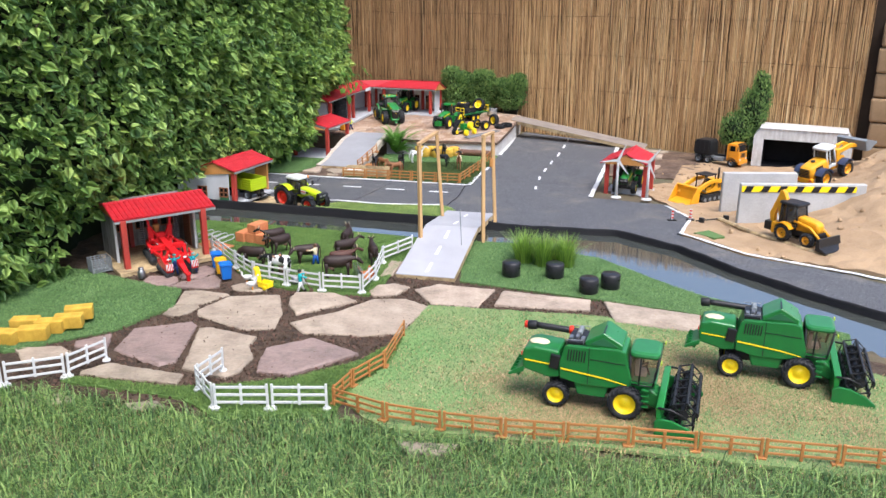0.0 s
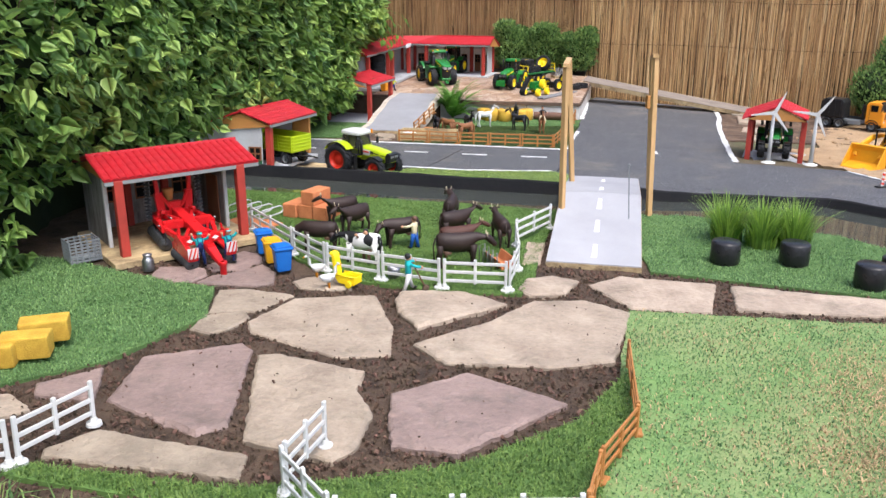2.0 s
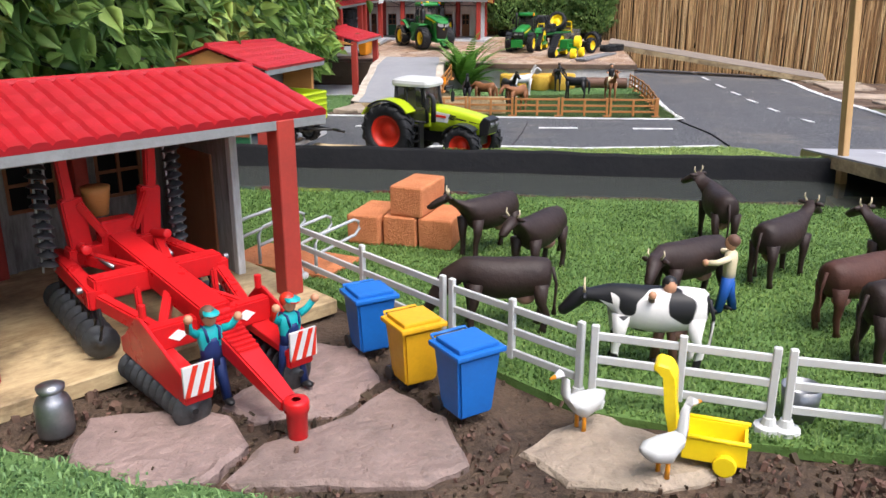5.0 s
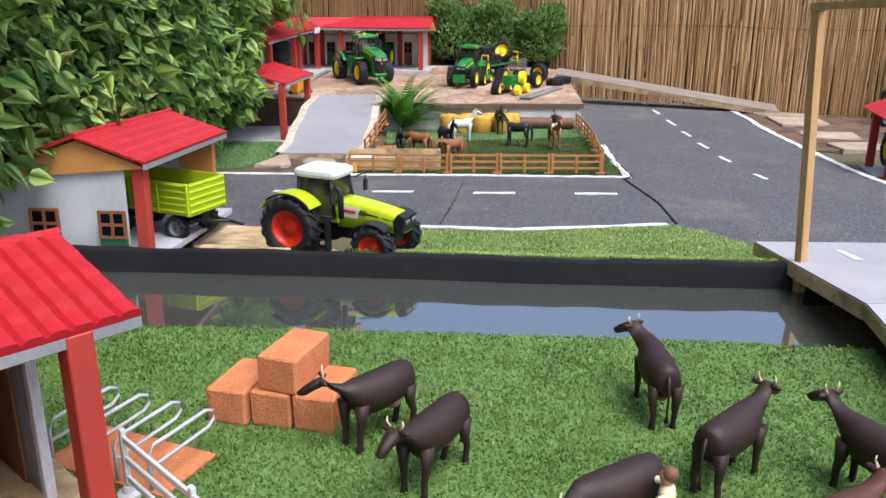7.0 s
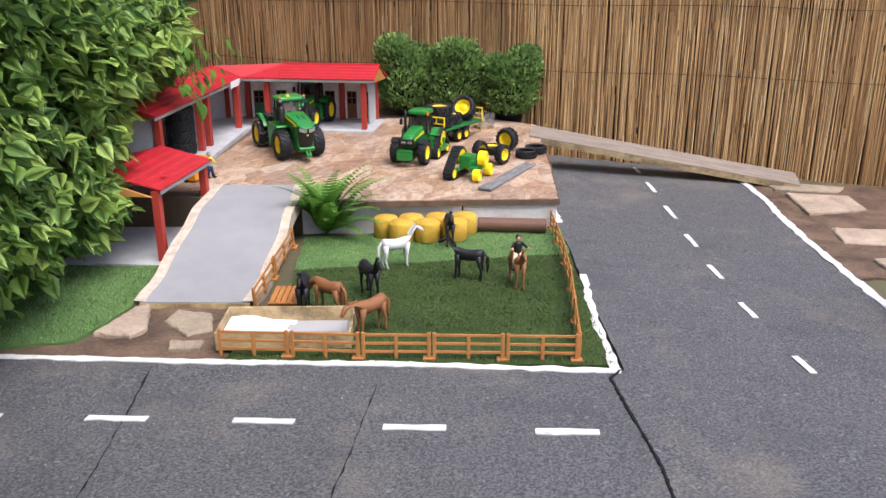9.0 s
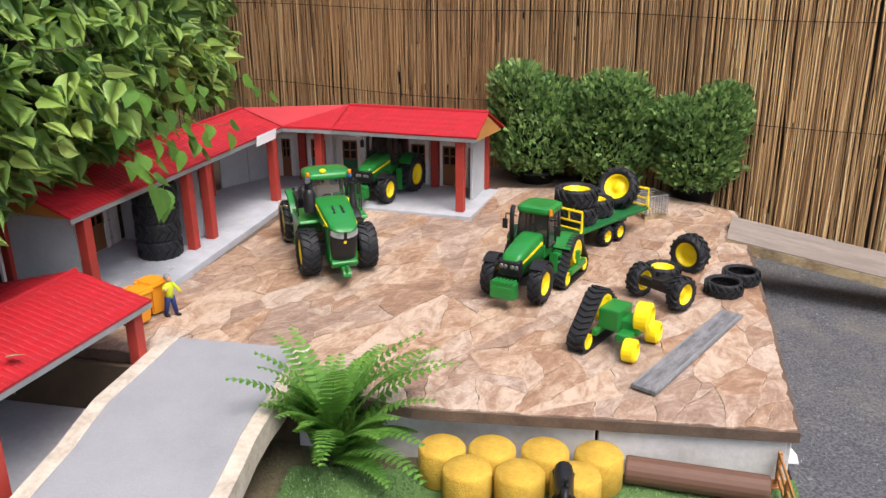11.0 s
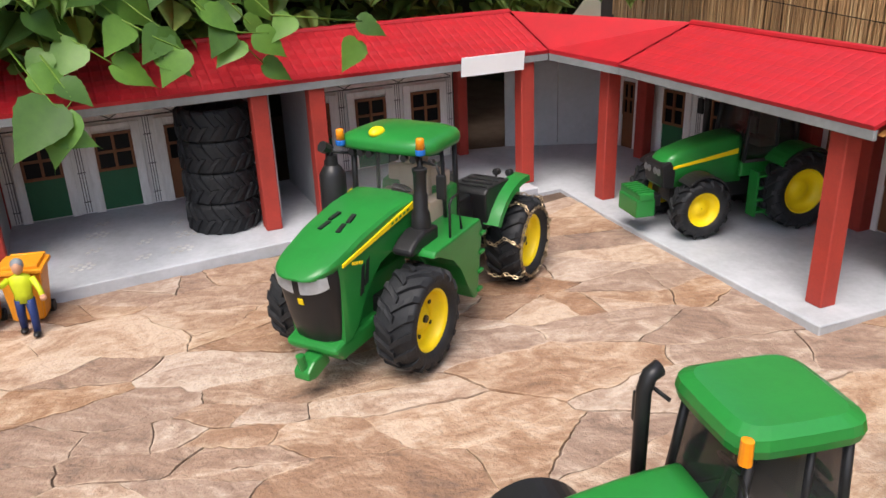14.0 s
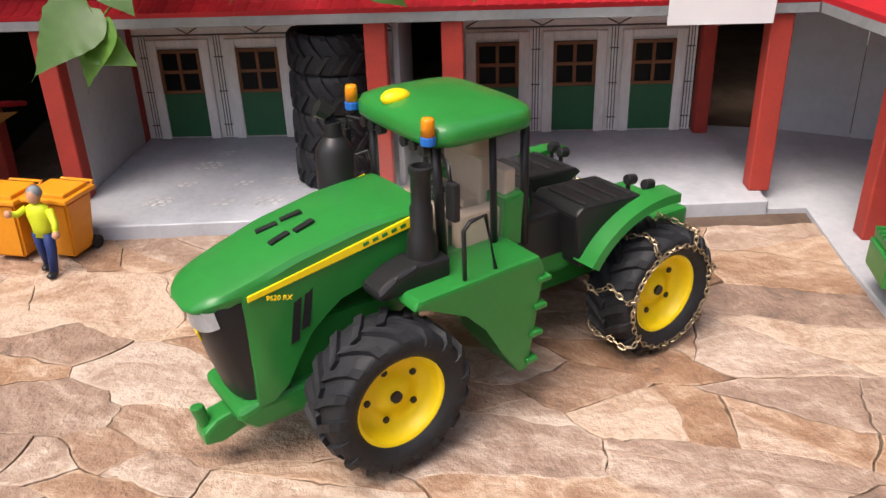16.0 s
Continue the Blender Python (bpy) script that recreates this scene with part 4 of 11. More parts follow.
def voronoi(poly, n, seed, ax=1.0, ay=1.0, ang=0.0):
    """Cells of a broken-stone pattern within an outline."""
    rng = random.Random(seed)
    xs, ys = [p[0] for p in poly], [p[1] for p in poly]
    ca, sa = math.cos(ang), math.sin(ang)
    pts = []
    tries = 0
    while len(pts) < n and tries < n * 40:
        tries += 1
        p = (rng.uniform(min(xs), max(xs)), rng.uniform(min(ys), max(ys)))
        if inside(p[0], p[1], poly) and all(math.hypot(p[0] - q[0], p[1] - q[1]) > 0.045 for q in pts):
            pts.append(p)

    def w(p):
        return ((p[0] * ca + p[1] * sa) * ax, (-p[0] * sa + p[1] * ca) * ay)

    def uw(q):
        a, b = q[0] / ax, q[1] / ay
        return (a * ca - b * sa, a * sa + b * ca)
    wp = [w(p) for p in pts]
    wpoly = [w(p) for p in poly]
    cells = []
    for i, p in enumerate(wp):
        cell = wpoly[:]
        for j, q in sorted(enumerate(wp), key=lambda t: (t[1][0] - p[0]) ** 2 + (t[1][1] - p[1]) ** 2)[1:18]:
            mx, my, nx, ny = (p[0] + q[0]) / 2, (p[1] + q[1]) / 2, q[0] - p[0], q[1] - p[1]
            out = []
            for a, b in zip(cell, cell[1:] + cell[:1]):
                da, db = (a[0] - mx) * nx + (a[1] - my) * ny, (b[0] - mx) * nx + (b[1] - my) * ny
                if da <= 0:
                    out.append(a)
                if (da < 0) != (db < 0) and da != db:
                    t = da / (da - db)
                    out.append((a[0] + (b[0] - a[0]) * t, a[1] + (b[1] - a[1]) * t))
            cell = out
            if len(cell) < 3:
                break
        if len(cell) >= 3:
            cells.append([uw(c) for c in cell])
    return cells


YARD_TOP = [(-1.0, 7.47), (-0.78, 7.425), (-0.5, 7.305), (-0.26, 7.215), (0.465, 7.125), (0.59, 7.6), (0.79, 8.42), (0.5, 8.7), (0.02, 8.7), (-0.15, 8.38), (-0.66, 8.54), (-0.96, 7.6)]


def yard_slab(poly, k):
    """One thin broken slab of the yard, a hair proud of its joints."""
    rng = random.Random(k)
    cx, cy = sum(p[0] for p in poly) / len(poly), sum(p[1] for p in poly) / len(poly)
    rim = []
    for (ax, ay), (bx, by) in zip(poly, poly[1:] + poly[:1]):
        L = math.hypot(bx - ax, by - ay)
        if L < 0.004:
            continue
        n = max(1, int(L / 0.008))
        for i in range(n):
            t = i / n
            x, y = ax + (bx - ax) * t, ay + (by - ay) * t
            h = 0.0075 * noise.noise((x * 22, y * 22, 3)) + 0.0032 * noise.noise((x * 70, y * 70, 8)) + 0.0016 * noise.noise((x * 170, y * 170, 2))
            g = 0.0075 * noise.noise((x * 22, y * 22, 9)) + 0.0032 * noise.noise((x * 70, y * 70, 5)) + 0.0016 * noise.noise((x * 170, y * 170, 4))
            rim.append((x + h, y + g))
    if len(rim) < 3:
        return
    bm = BM()
    up, tx, ty = rng.uniform(-0.0012, 0.0008), rng.uniform(-0.008, 0.008), rng.uniform(-0.008, 0.008)
    a, b = [], []
    for x, y in rim:
        d = math.hypot(x - cx, y - cy) + 1e-6
        g = min(0.0008 * max(0.05, 1 + 2.2 * noise.noise((x * 14, y * 14, 6))), d * 0.2)
        x, y = x - (x - cx) / d * g, y - (y - cy) / d * g
        a.append(bm.verts.new((x, y, plat(x, y) - 0.0045)))
        b.append(bm.verts.new((x, y, plat(x, y) + up + tx * (x - cx) + ty * (y - cy))))
    n = len(a)
    for i in range(n):
        bm.faces.new((a[i], a[(i + 1) % n], b[(i + 1) % n], b[i]))
    c = []
    for v, (x, y) in zip(b, rim):
        d = math.hypot(x - cx, y - cy) + 1e-6
        g = min(0.0016 * max(0.1, 1 + 2.4 * noise.noise((x * 16, y * 16, 12))), d * 0.3)
        c.append(bm.verts.new((v.co.x - (x - cx) / d * g, v.co.y - (y - cy) / d * g, v.co.z + 0.0002 + g * 0.06)))
    for i in range(n):
        bm.faces.new((b[i], b[(i + 1) % n], c[(i + 1) % n], c[i])).material_index = 1
    bm.faces.new(c)
    part("slab", bm, "slab", yard).data.materials.append(M["slab_edge"])


def split_cells(cells, seed):
    """Break some of the cells once more across."""
    rng = random.Random(seed)
    out = []
    for c in cells:
        cx, cy = sum(p[0] for p in c) / len(c), sum(p[1] for p in c) / len(c)
        if rng.random() < 0.5 or len(c) < 4:
            out.append(c)
            continue
        th = rng.uniform(0, math.pi)
        nx, ny = math.cos(th), math.sin(th)
        cx, cy = cx + rng.uniform(-0.02, 0.02), cy + rng.uniform(-0.02, 0.02)
        for sg in (1, -1):
            half = []
            for p, q in zip(c, c[1:] + c[:1]):
                dp, dq = sg * ((p[0] - cx) * nx + (p[1] - cy) * ny), sg * ((q[0] - cx) * nx + (q[1] - cy) * ny)
                if dp <= 0:
                    half.append(p)
                if (dp < 0) != (dq < 0) and dp != dq:
                    t = dp / (dp - dq)
                    half.append((p[0] + (q[0] - p[0]) * t, p[1] + (q[1] - p[1]) * t))
            if len(half) >= 3:
                out.append(half)
    return out


for k, c in enumerate(split_cells(voronoi(YARD_TOP, 185, 4, 0.62, 1.5, radians(54)), 2)):
    yard_slab(c, k)


def yard_side(ax, ay, bx, by, name, label, m="osb"):
    """A board that closes the edge of the raised yard."""
    bm = BM()
    d = Vector((bx - ax, by - ay)).normalized()
    n = Vector((d.y, -d.x)) * 0.012
    cs = [(ax, ay), (bx, by), (bx + n.x, by + n.y), (ax + n.x, ay + n.y)]
    lo = [bm.verts.new((x, y, gz(x, y) - 0.02)) for x, y in cs]
    hi = [bm.verts.new((x, y, plat(x, y) - 0.013)) for x, y in cs]
    for i in range(4):
        bm.faces.new((lo[i], lo[(i + 1) % 4], hi[(i + 1) % 4], hi[i]))
    bm.faces.new(hi)
    bmesh.ops.bevel(bm, geom=bm.edges[:], offset=0.002, segments=1, affect="EDGES")
    return tagged(part(name, bm, m), label, "board", kind="structure")


yard_side(-0.5, 7.325, 0.1, 7.19, "retaining_board", "weathered grey board under the yard edge")
yard_side(0.105, 7.19, 0.455, 7.145, "retaining_board", "weathered white board under the yard edge")
yard_side(0.452, 7.14, 0.775, 8.42, "retaining_board", "white board closing the side of the raised yard")
yard_side(-1.6, 7.57, -0.5, 7.33, "retaining_board", "dark board under the yard edge", "bark")

# ---- reed fence ----
def fence_y(x):
    return 9.06 - 0.59 * x


def reeds(x0, x1, seed):
    """Thin stalks in three layers, each made of broken lengths."""
    rng = random.Random(seed)
    V, F = [], []

    def stalk(px, py, r, z0, z1, lean, bow, ph):
        zs = list(np.linspace(z0, z1, max(2, int((z1 - z0) / 0.16) + 2)))
        base = len(V)
        for z in zs:
            sx = px + lean * (z - 0.5) + bow * math.sin(z * 3 + ph)
            sy = py + bow * 0.5 * math.cos(z * 4 + ph)
            rr = r * (1 - 0.2 * z / 1.3) * rng.uniform(0.92, 1.1)
            for a in range(5):
                V.append((sx + math.cos(a * 1.2566) * rr, sy + math.sin(a * 1.2566) * rr, z))
        for k in range(len(zs) - 1):
            for a in range(5):
                b, c = base + k * 5 + a, base + k * 5 + (a + 1) % 5
                F.append((b, c, c + 5, b + 5))

    x = x0
    while x < x1:
        for layer in (0, 1, 2):
            if layer < 2 and rng.random() < 0.3:
                continue
            r = rng.uniform(0.0017, 0.0034) * (1.25 if rng.random() < 0.06 else 1.0)
            px, py = x + rng.uniform(-0.003, 0.003), fence_y(x) + (0.012, 0.006, 0.0)[layer]
            top = 1.32 + rng.uniform(-0.05, 0.05)
            lean, bow, ph = rng.gauss(0, 0.012), rng.uniform(-0.006, 0.006), x * 9
            z = -0.2
            while z < top - 0.05:
                z1 = min(top, z + rng.choice((0.25, 0.45, 0.7, 1.6)) * rng.uniform(0.7, 1.2))
                stalk(px + rng.uniform(-0.0012, 0.0012), py + rng.uniform(-0.001, 0.001), r, z, z1, lean, bow, ph)
                z = z1 + (0.0 if rng.random() < 0.6 else rng.uniform(0.0, 0.05))
        x += rng.uniform(0.0042, 0.0072)
    return np.array(V), np.array(F)


def reed_fence():
    ob = arr_mesh("reed_fence", *reeds(0.72, 3.5, 12), "reed")
    tagged(ob, "tall fence of thin golden brown reed stalks", "reed fence", kind="structure")
    arr_mesh("old_panel", *reeds(-1.7, 0.72, 11), "reed_old", ob, "older, darker brown reed panel")
    # added board whose near-black puts the shade of the gaps into colour
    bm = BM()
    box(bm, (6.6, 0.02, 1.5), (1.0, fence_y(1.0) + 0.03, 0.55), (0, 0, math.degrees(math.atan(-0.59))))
    part("backing", bm, "reed_gap_shade", ob, "near-black board that paints the shade in the reed gaps")
    for z in (0.32, 0.66, 1.02):
        bm = BM()
        tube(bm, [(x, fence_y(x) - 0.008, z + 0.006 * math.sin(x * 5)) for x in np.arange(-1.7, 3.5, 0.1)], 0.0012, 5)
        part("wire", bm, "liner", ob, "thin binding wire")


reed_fence()


# ---- hedge ----
def hedge_x(y, z):
    """How far the hedge's face stands out."""
    x = float(np.interp(y, [-1, 2, 3.3, 3.8, 4.8, 5.6, 6.6, 7.3, 7.9, 8.4, 9.0, 9.6], [-2.5, -2.25, -1.92, -1.72, -1.55, -1.38, -1.22, -1.10, -1.08, -1.10, -1.12, -1.15]))
    lean = float(np.interp(z, [0, 0.25, 0.55, 0.9, 1.6, 2.4], [-0.05, 0.0, 0.07, 0.04, 0.0, 0.12]))
    if y > 7.45:
        lean -= 0.35 * max(0, 0.42 - z) / 0.42
    return x + lean + 0.10 * noise.noise((y * 2.1, z * 2.6, 0)) + 0.075 * noise.noise((y * 5, z * 5.5, 5)) + 0.03 * noise.noise((y * 12, z * 12, 2))


def leaf_shape():
    """Corners and triangles of one leaf with a pointed tip, folded on its midrib."""
    half = [(0.0, 0.0), (0.07, 0.29), (0.29, 0.40), (0.56, 0.28), (0.82, 0.10), (1.0, 0.0)]
    v, f = [], []
    for x, w in half:
        droop = -0.18 * x * x
        v.append((x, 0, droop))
    for s in (1, -1):
        for x, w in half[1:-1]:
            v.append((x, s * w, -0.18 * x * x + 0.03 * w))
    for s in (0, 1):
        o = 6 + 4 * s
        row = [0] + [o + k for k in range(4)] + [5]
        for k in range(5):
            a, b, c, d = k, k + 1, row[k + 1], row[k]
            if k == 0:
                f.append((0, 1, row[1]))
            elif k == 4:
                f.append((4, 5, row[4]))
            else:
                f += [(a, b, c), (a, c, d)]
    return np.array(v, float), np.array(f)


LEAF_V, LEAF_F = leaf_shape()


def veined_leaf():
    """A large leaf with a toothed rim and a ripple at each side vein."""
    n = 15
    v, f = [], []
    for i in range(n):
        x = i / (n - 1)
        w = 0.40 * (math.sin(math.pi * min(1, x * 1.05 + 0.02) ** 0.62) if x < 0.97 else 0) * (1 - 0.35 * x)
        tooth = 1.0 + (0.035 if i % 2 else -0.02)
        for u in (-1, -0.55, 0, 0.55, 1):
            ripple = 0.011 * (1 if i % 2 else -1) * (abs(u) > 0.3)
            v.append((x - 0.10 * abs(u) * (1 - x) * 0.6, u * w * tooth, -0.20 * x * x + 0.10 * abs(u) * w + ripple))
    for i in range(n - 1):
        for j in range(4):
            a = i * 5 + j
            f += [(a, a + 5, a + 6), (a, a + 6, a + 1)]
    return np.array(v, float), np.array(f)


BIG_LEAF_V, BIG_LEAF_F = veined_leaf()


def leaves(name, pos, dirs, sizes, material, parent=None, label="", roll=1.7, seed=1, shape=None, face=(0.0, 0.0, 1.0)):
    """Leaves at places, pointing along dirs, as one mesh."""
    rng = np.random.default_rng(seed)
    n = len(pos)
    d = dirs / np.linalg.norm(dirs, axis=1, keepdims=True)
    up = np.tile(face, (n, 1)) + rng.normal(0, roll * 0.35, (n, 3))
    s = np.cross(up, d)
    s /= np.linalg.norm(s, axis=1, keepdims=True) + 1e-9
    u = np.cross(d, s)
    lv, lf = shape or (LEAF_V, LEAF_F)
    V = pos[:, None, :] + (lv[None, :, 0, None] * d[:, None, :] + lv[None, :, 1, None] * s[:, None, :] + lv[None, :, 2, None] * u[:, None, :]) * sizes[:, None, None]
    F = lf[None] + (np.arange(n) * len(lv))[:, None, None]
    return arr_mesh(name, V.reshape(-1, 3), F.reshape(-1, 3), material, parent, label, True)


def hedge():
    root = empty("hedge", "dense green climber hedge of heart-shaped leaves", "hedge")
    # near-black sheet behind the leaves: the shade of the depth, put into colour
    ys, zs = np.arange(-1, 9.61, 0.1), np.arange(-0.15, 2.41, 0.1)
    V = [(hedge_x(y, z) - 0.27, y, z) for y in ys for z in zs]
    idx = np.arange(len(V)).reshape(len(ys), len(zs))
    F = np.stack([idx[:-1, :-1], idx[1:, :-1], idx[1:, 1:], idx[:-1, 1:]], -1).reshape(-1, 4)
    arr_mesh("inner_growth", np.array(V), F, "foliage_shade", root, "near-black sheet that paints the shade inside the hedge")
    rng = np.random.default_rng(8)
    n = 36000
    y = rng.uniform(0.6, 9.5, n)
    z = rng.uniform(0.0, 1.6, n)
    keep = ~((y > 7.4) & (z < 0.34)) & ~((y > 4.95) & (y < 5.6) & (z < 0.2)) & ~((y > 3.75) & (y < 4.4) & (z < 0.22))
    y, z = y[keep], z[keep]
    n = len(y)
    depth = rng.beta(1.0, 2.0, n) * 0.26
    x = np.array([hedge_x(a, b) for a, b in zip(y, z)]) - depth + rng.normal(0, 0.012, n)
    dirs = np.stack([rng.normal(0.5, 0.3, n), rng.normal(-0.12, 0.75, n), rng.normal(-0.4, 0.45, n)], 1)
    size = rng.uniform(0.026, 0.070, n)
    size *= 1 + 0.2 * np.clip((y - 4.5) / 2.5, 0, 1)
    young = (rng.random(n) < 0.12 + 0.25 * np.clip((y - 5) / 2, 0, 1)) & (depth < 0.07)
    P = np.stack([x, y, z], 1)
    P[young, 0] += 0.015
    leaves("foliage", P[~young], dirs[~young], size[~young], "leaf", root, seed=2)
    leaves("young_foliage", P[young], dirs[young] + np.array([0.15, 0, 0.1]), size[young], "leaf_young", root, "bright young leaves", seed=3)
    # hedge top out of view, added to block sky light and darken reflections
    n = 7000
    y, z = rng.uniform(-0.8, 9.5, n), rng.uniform(1.5, 2.4, n)
    x = np.array([hedge_x(a, b) for a, b in zip(y, z)]) - rng.beta(1.1, 1.9, n) * 0.17
    dirs = np.stack([rng.normal(0.5, 0.28, n), rng.normal(-0.12, 0.5, n), rng.normal(-0.6, 0.35, n)], 1)
    leaves("upper_foliage", np.stack([x, y, z], 1), dirs, rng.uniform(0.06, 0.10, n), "leaf", root, seed=5)
    bm = BM()
    r2 = random.Random(4)
    for k in range(60):
        y0 = r2.uniform(1.5, 9.2)
        z0 = r2.uniform(0.3, 1.4)
        p = [(hedge_x(y0, z0) - 0.1 + 0.02 * i, y0 + 0.05 * i * r2.uniform(-1, 1), z0 + 0.05 * i * r2.uniform(-0.6, 1)) for i in range(6)]
        tube(bm, p, 0.0022, 5, taper=0.001)
    part("twig", bm, "bark", root, "thin brown twigs")["kind"] = "stuff"
    return root


hedge()


def crumbs(poly, count, lo, hi, label, material, seed, avoid=(), dz=0.0, category="mulch", height=gz):
    """Loose bits strewn over an outline, clear of the stones and mats."""
    rng = random.Random(seed)
    xs, ys = [p[0] for p in poly], [p[1] for p in poly]
    V, F = [], []
    tries = 0
    while len(V) < count * 8 and tries < count * 12:
        tries += 1
        x, y = rng.uniform(min(xs), max(xs)), rng.uniform(min(ys), max(ys))
        if not inside(x, y, poly) or any(inside(x, y, a) for a in avoid):
            continue
        r = lo + (hi - lo) * rng.random() ** 3
        m = xf((x, y, height(x, y) + dz + r * 0.15), (rng.uniform(0, 360), rng.uniform(0, 360), rng.uniform(0, 360)), (r * rng.uniform(0.7, 1.7), r * rng.uniform(0.5, 1.0), r * rng.uniform(0.3, 0.7)))
        b = len(V)
        V += [tuple(m @ Vector((sx * rng.uniform(0.6, 1), sy * rng.uniform(0.6, 1), sz * rng.uniform(0.6, 1)))) for sx in (-1, 1) for sy in (-1, 1) for sz in (-1, 1)]
        F += [(b, b + 1, b + 3, b + 2), (b + 4, b + 6, b + 7, b + 5), (b, b + 4, b + 5, b + 1), (b + 2, b + 3, b + 7, b + 6), (b, b + 2, b + 6, b + 4), (b + 1, b + 5, b + 7, b + 3)]
    return tagged(raw("mulch", V, F, material), label, category, kind="stuff")


SHY = [list(p[1:]) for p in FLAGS] + [MATS[k] for k in ("left", "field", "pasture", "strip")]
crumbs([(-1.5, 2.35), (-0.4, 2.3), (-0.05, 3.0), (0.9, 3.0), (1.1, 3.25), (0.3, 3.6), (-0.1, 3.7), (-0.2, 4.2), (-0.35, 3.48), (-0.95, 3.6), (-1.1, 3.9), (-1.5, 3.75)], 8000, 0.0018, 0.0062, "loose dark brown mulch and soil crumbs", "mulch", 3, SHY)
crumbs([(-1.45, 2.5), (-0.2, 2.4), (-0.05, 3.4), (-0.2, 3.65), (-0.9, 3.65), (-1.1, 3.9), (-1.4, 3.75)], 260, 0.0010, 0.0034, "fine soil crumbs scattered over the flagstones", "mulch", 4, [MATS["left"]], 0.011)
crumbs(ROAD, 11000, 0.0005, 0.0014, "pale grit lying on the road", "grit", 6, (), 0.005, "grit")


# ---- model buildings ----
def roof_panel(o, ux, us, L, W, parent, rib=0.0022, period=0.017, rows=5, thick=0.006, name="roof", material="red_roof"):
    """A sloping roof sheet with ribs that run up the slope and stepped rows."""
    o, ux, us = Vector(o), Vector(ux).normalized(), Vector(us).normalized()
    n = ux.cross(us).normalized()
    if n.z < 0:
        n = -n
    cols = max(2, int(L / period)) * 6
    V, F = [], []
    nr = rows * 3 + 1
    for j in range(nr):
        s = j / (nr - 1)
        stepz = -0.0022 * ((s * rows) % 1.0) if 0 < j < nr - 1 else 0
        for i in range(cols + 1):
            h = rib * (-0.25, 0.8, 1, 1.05, 1, 0.8)[i % 6] + stepz
            V.append(o + ux * (L * i / cols) + us * (W * s) + n * (thick + h))
    for j in range(nr - 1):
        for i in range(cols):
            a = j * (cols + 1) + i
            F.append((a, a + 1, a + cols + 2, a + cols + 1))
    b = len(V)
    V += [o, o + ux * L, o + ux * L + us * W, o + us * W]
    F.append((b, b + 3, b + 2, b + 1))
    top = [0, cols, nr * (cols + 1) - 1, (nr - 1) * (cols + 1)]
    F += [(b, b + 1, *range(cols, -1, -1)), (b + 2, b + 3, *range(top[3], top[2] + 1)),
          (b + 1, b + 2, *[(j + 1) * (cols + 1) - 1 for j in range(nr - 1, -1, -1)]), (b + 3, b, *[j * (cols + 1) for j in range(nr)])]
    return raw(name, [tuple(v) for v in V], F, material, parent)


def post(parent, x, y, h, w=0.027, z=0.0, m="red_post"):
    bm = BM()
    box(bm, (w, w, h), (x, y, z + h / 2), bev=0.0015)
    return part("post", bm, m, parent)


def door_unit(parent, x, y, z, w, h, facing=0.0, lower="door_green", off=(0, 0), wall="white_wall"):
    """A stable door in the wall: pale frame, coloured lower leaf, barred window above."""
    R = xf((off[0], off[1], 0), (0, 0, facing))
    def put(bm, name, m, up=None, label=""):
        bmesh.ops.transform(bm, matrix=R, verts=bm.verts)
        return part(name, bm, m, up or parent, label)
    bm = BM()
    t = 0.016
    for sx in (-1, 1):
        box(bm, (t, 0.006, h), (x + sx * (w / 2 - t / 2), y - 0.003, z + h / 2), bev=0.001)
    box(bm, (w - 2 * t, 0.006, t * 0.7), (x, y - 0.003, z + h - t * 0.35), bev=0.001)
    fr = put(bm, "door_frame", wall, None, "pale weathered door frame")
    bm = BM()
    box(bm, (w - 2 * t, 0.004, h * 0.45), (x, y - 0.002, z + h * 0.225 + 0.003), bev=0.001)
    put(bm, "door", lower, fr)
    bm = BM()
    wh = h * 0.5 - t * 0.7
    wz = z + h * 0.47 + wh / 2
    ww = w - 2 * t
    box(bm, (ww, 0.002, wh), (x, y - 0.0015, wz))
    put(bm, "pane", "dark_pane", fr)
    bm = BM()
    for sx in (-1, 0, 1):
        box(bm, (0.005, 0.004, wh), (x + sx * (ww / 2 - 0.0025), y - 0.004, wz))
    for sz in (-1, 0, 1):
        box(bm, (ww, 0.0036, 0.005), (x, y - 0.004, wz + sz * (wh / 2 - 0.0025)))
    put(bm, "window_grid", "door_brown", fr)


def trusses(parent, x0, x1, y, z0, z1):
    bm = BM()
    n = max(2, int((x1 - x0) / 0.09))
    for i in range(n):
        a, b = x0 + (x1 - x0) * i / n, x0 + (x1 - x0) * (i + 1) / n
        p, q = (Vector((a, y, z0)), Vector((b, y, z1))) if i % 2 == 0 else (Vector((a, y, z1)), Vector((b, y, z0)))
        tube(bm, [p, q], 0.003, 4)
    tube(bm, [(x0, y, z0), (x1, y, z0)], 0.003, 4)
    part("truss", bm, "fascia", parent)


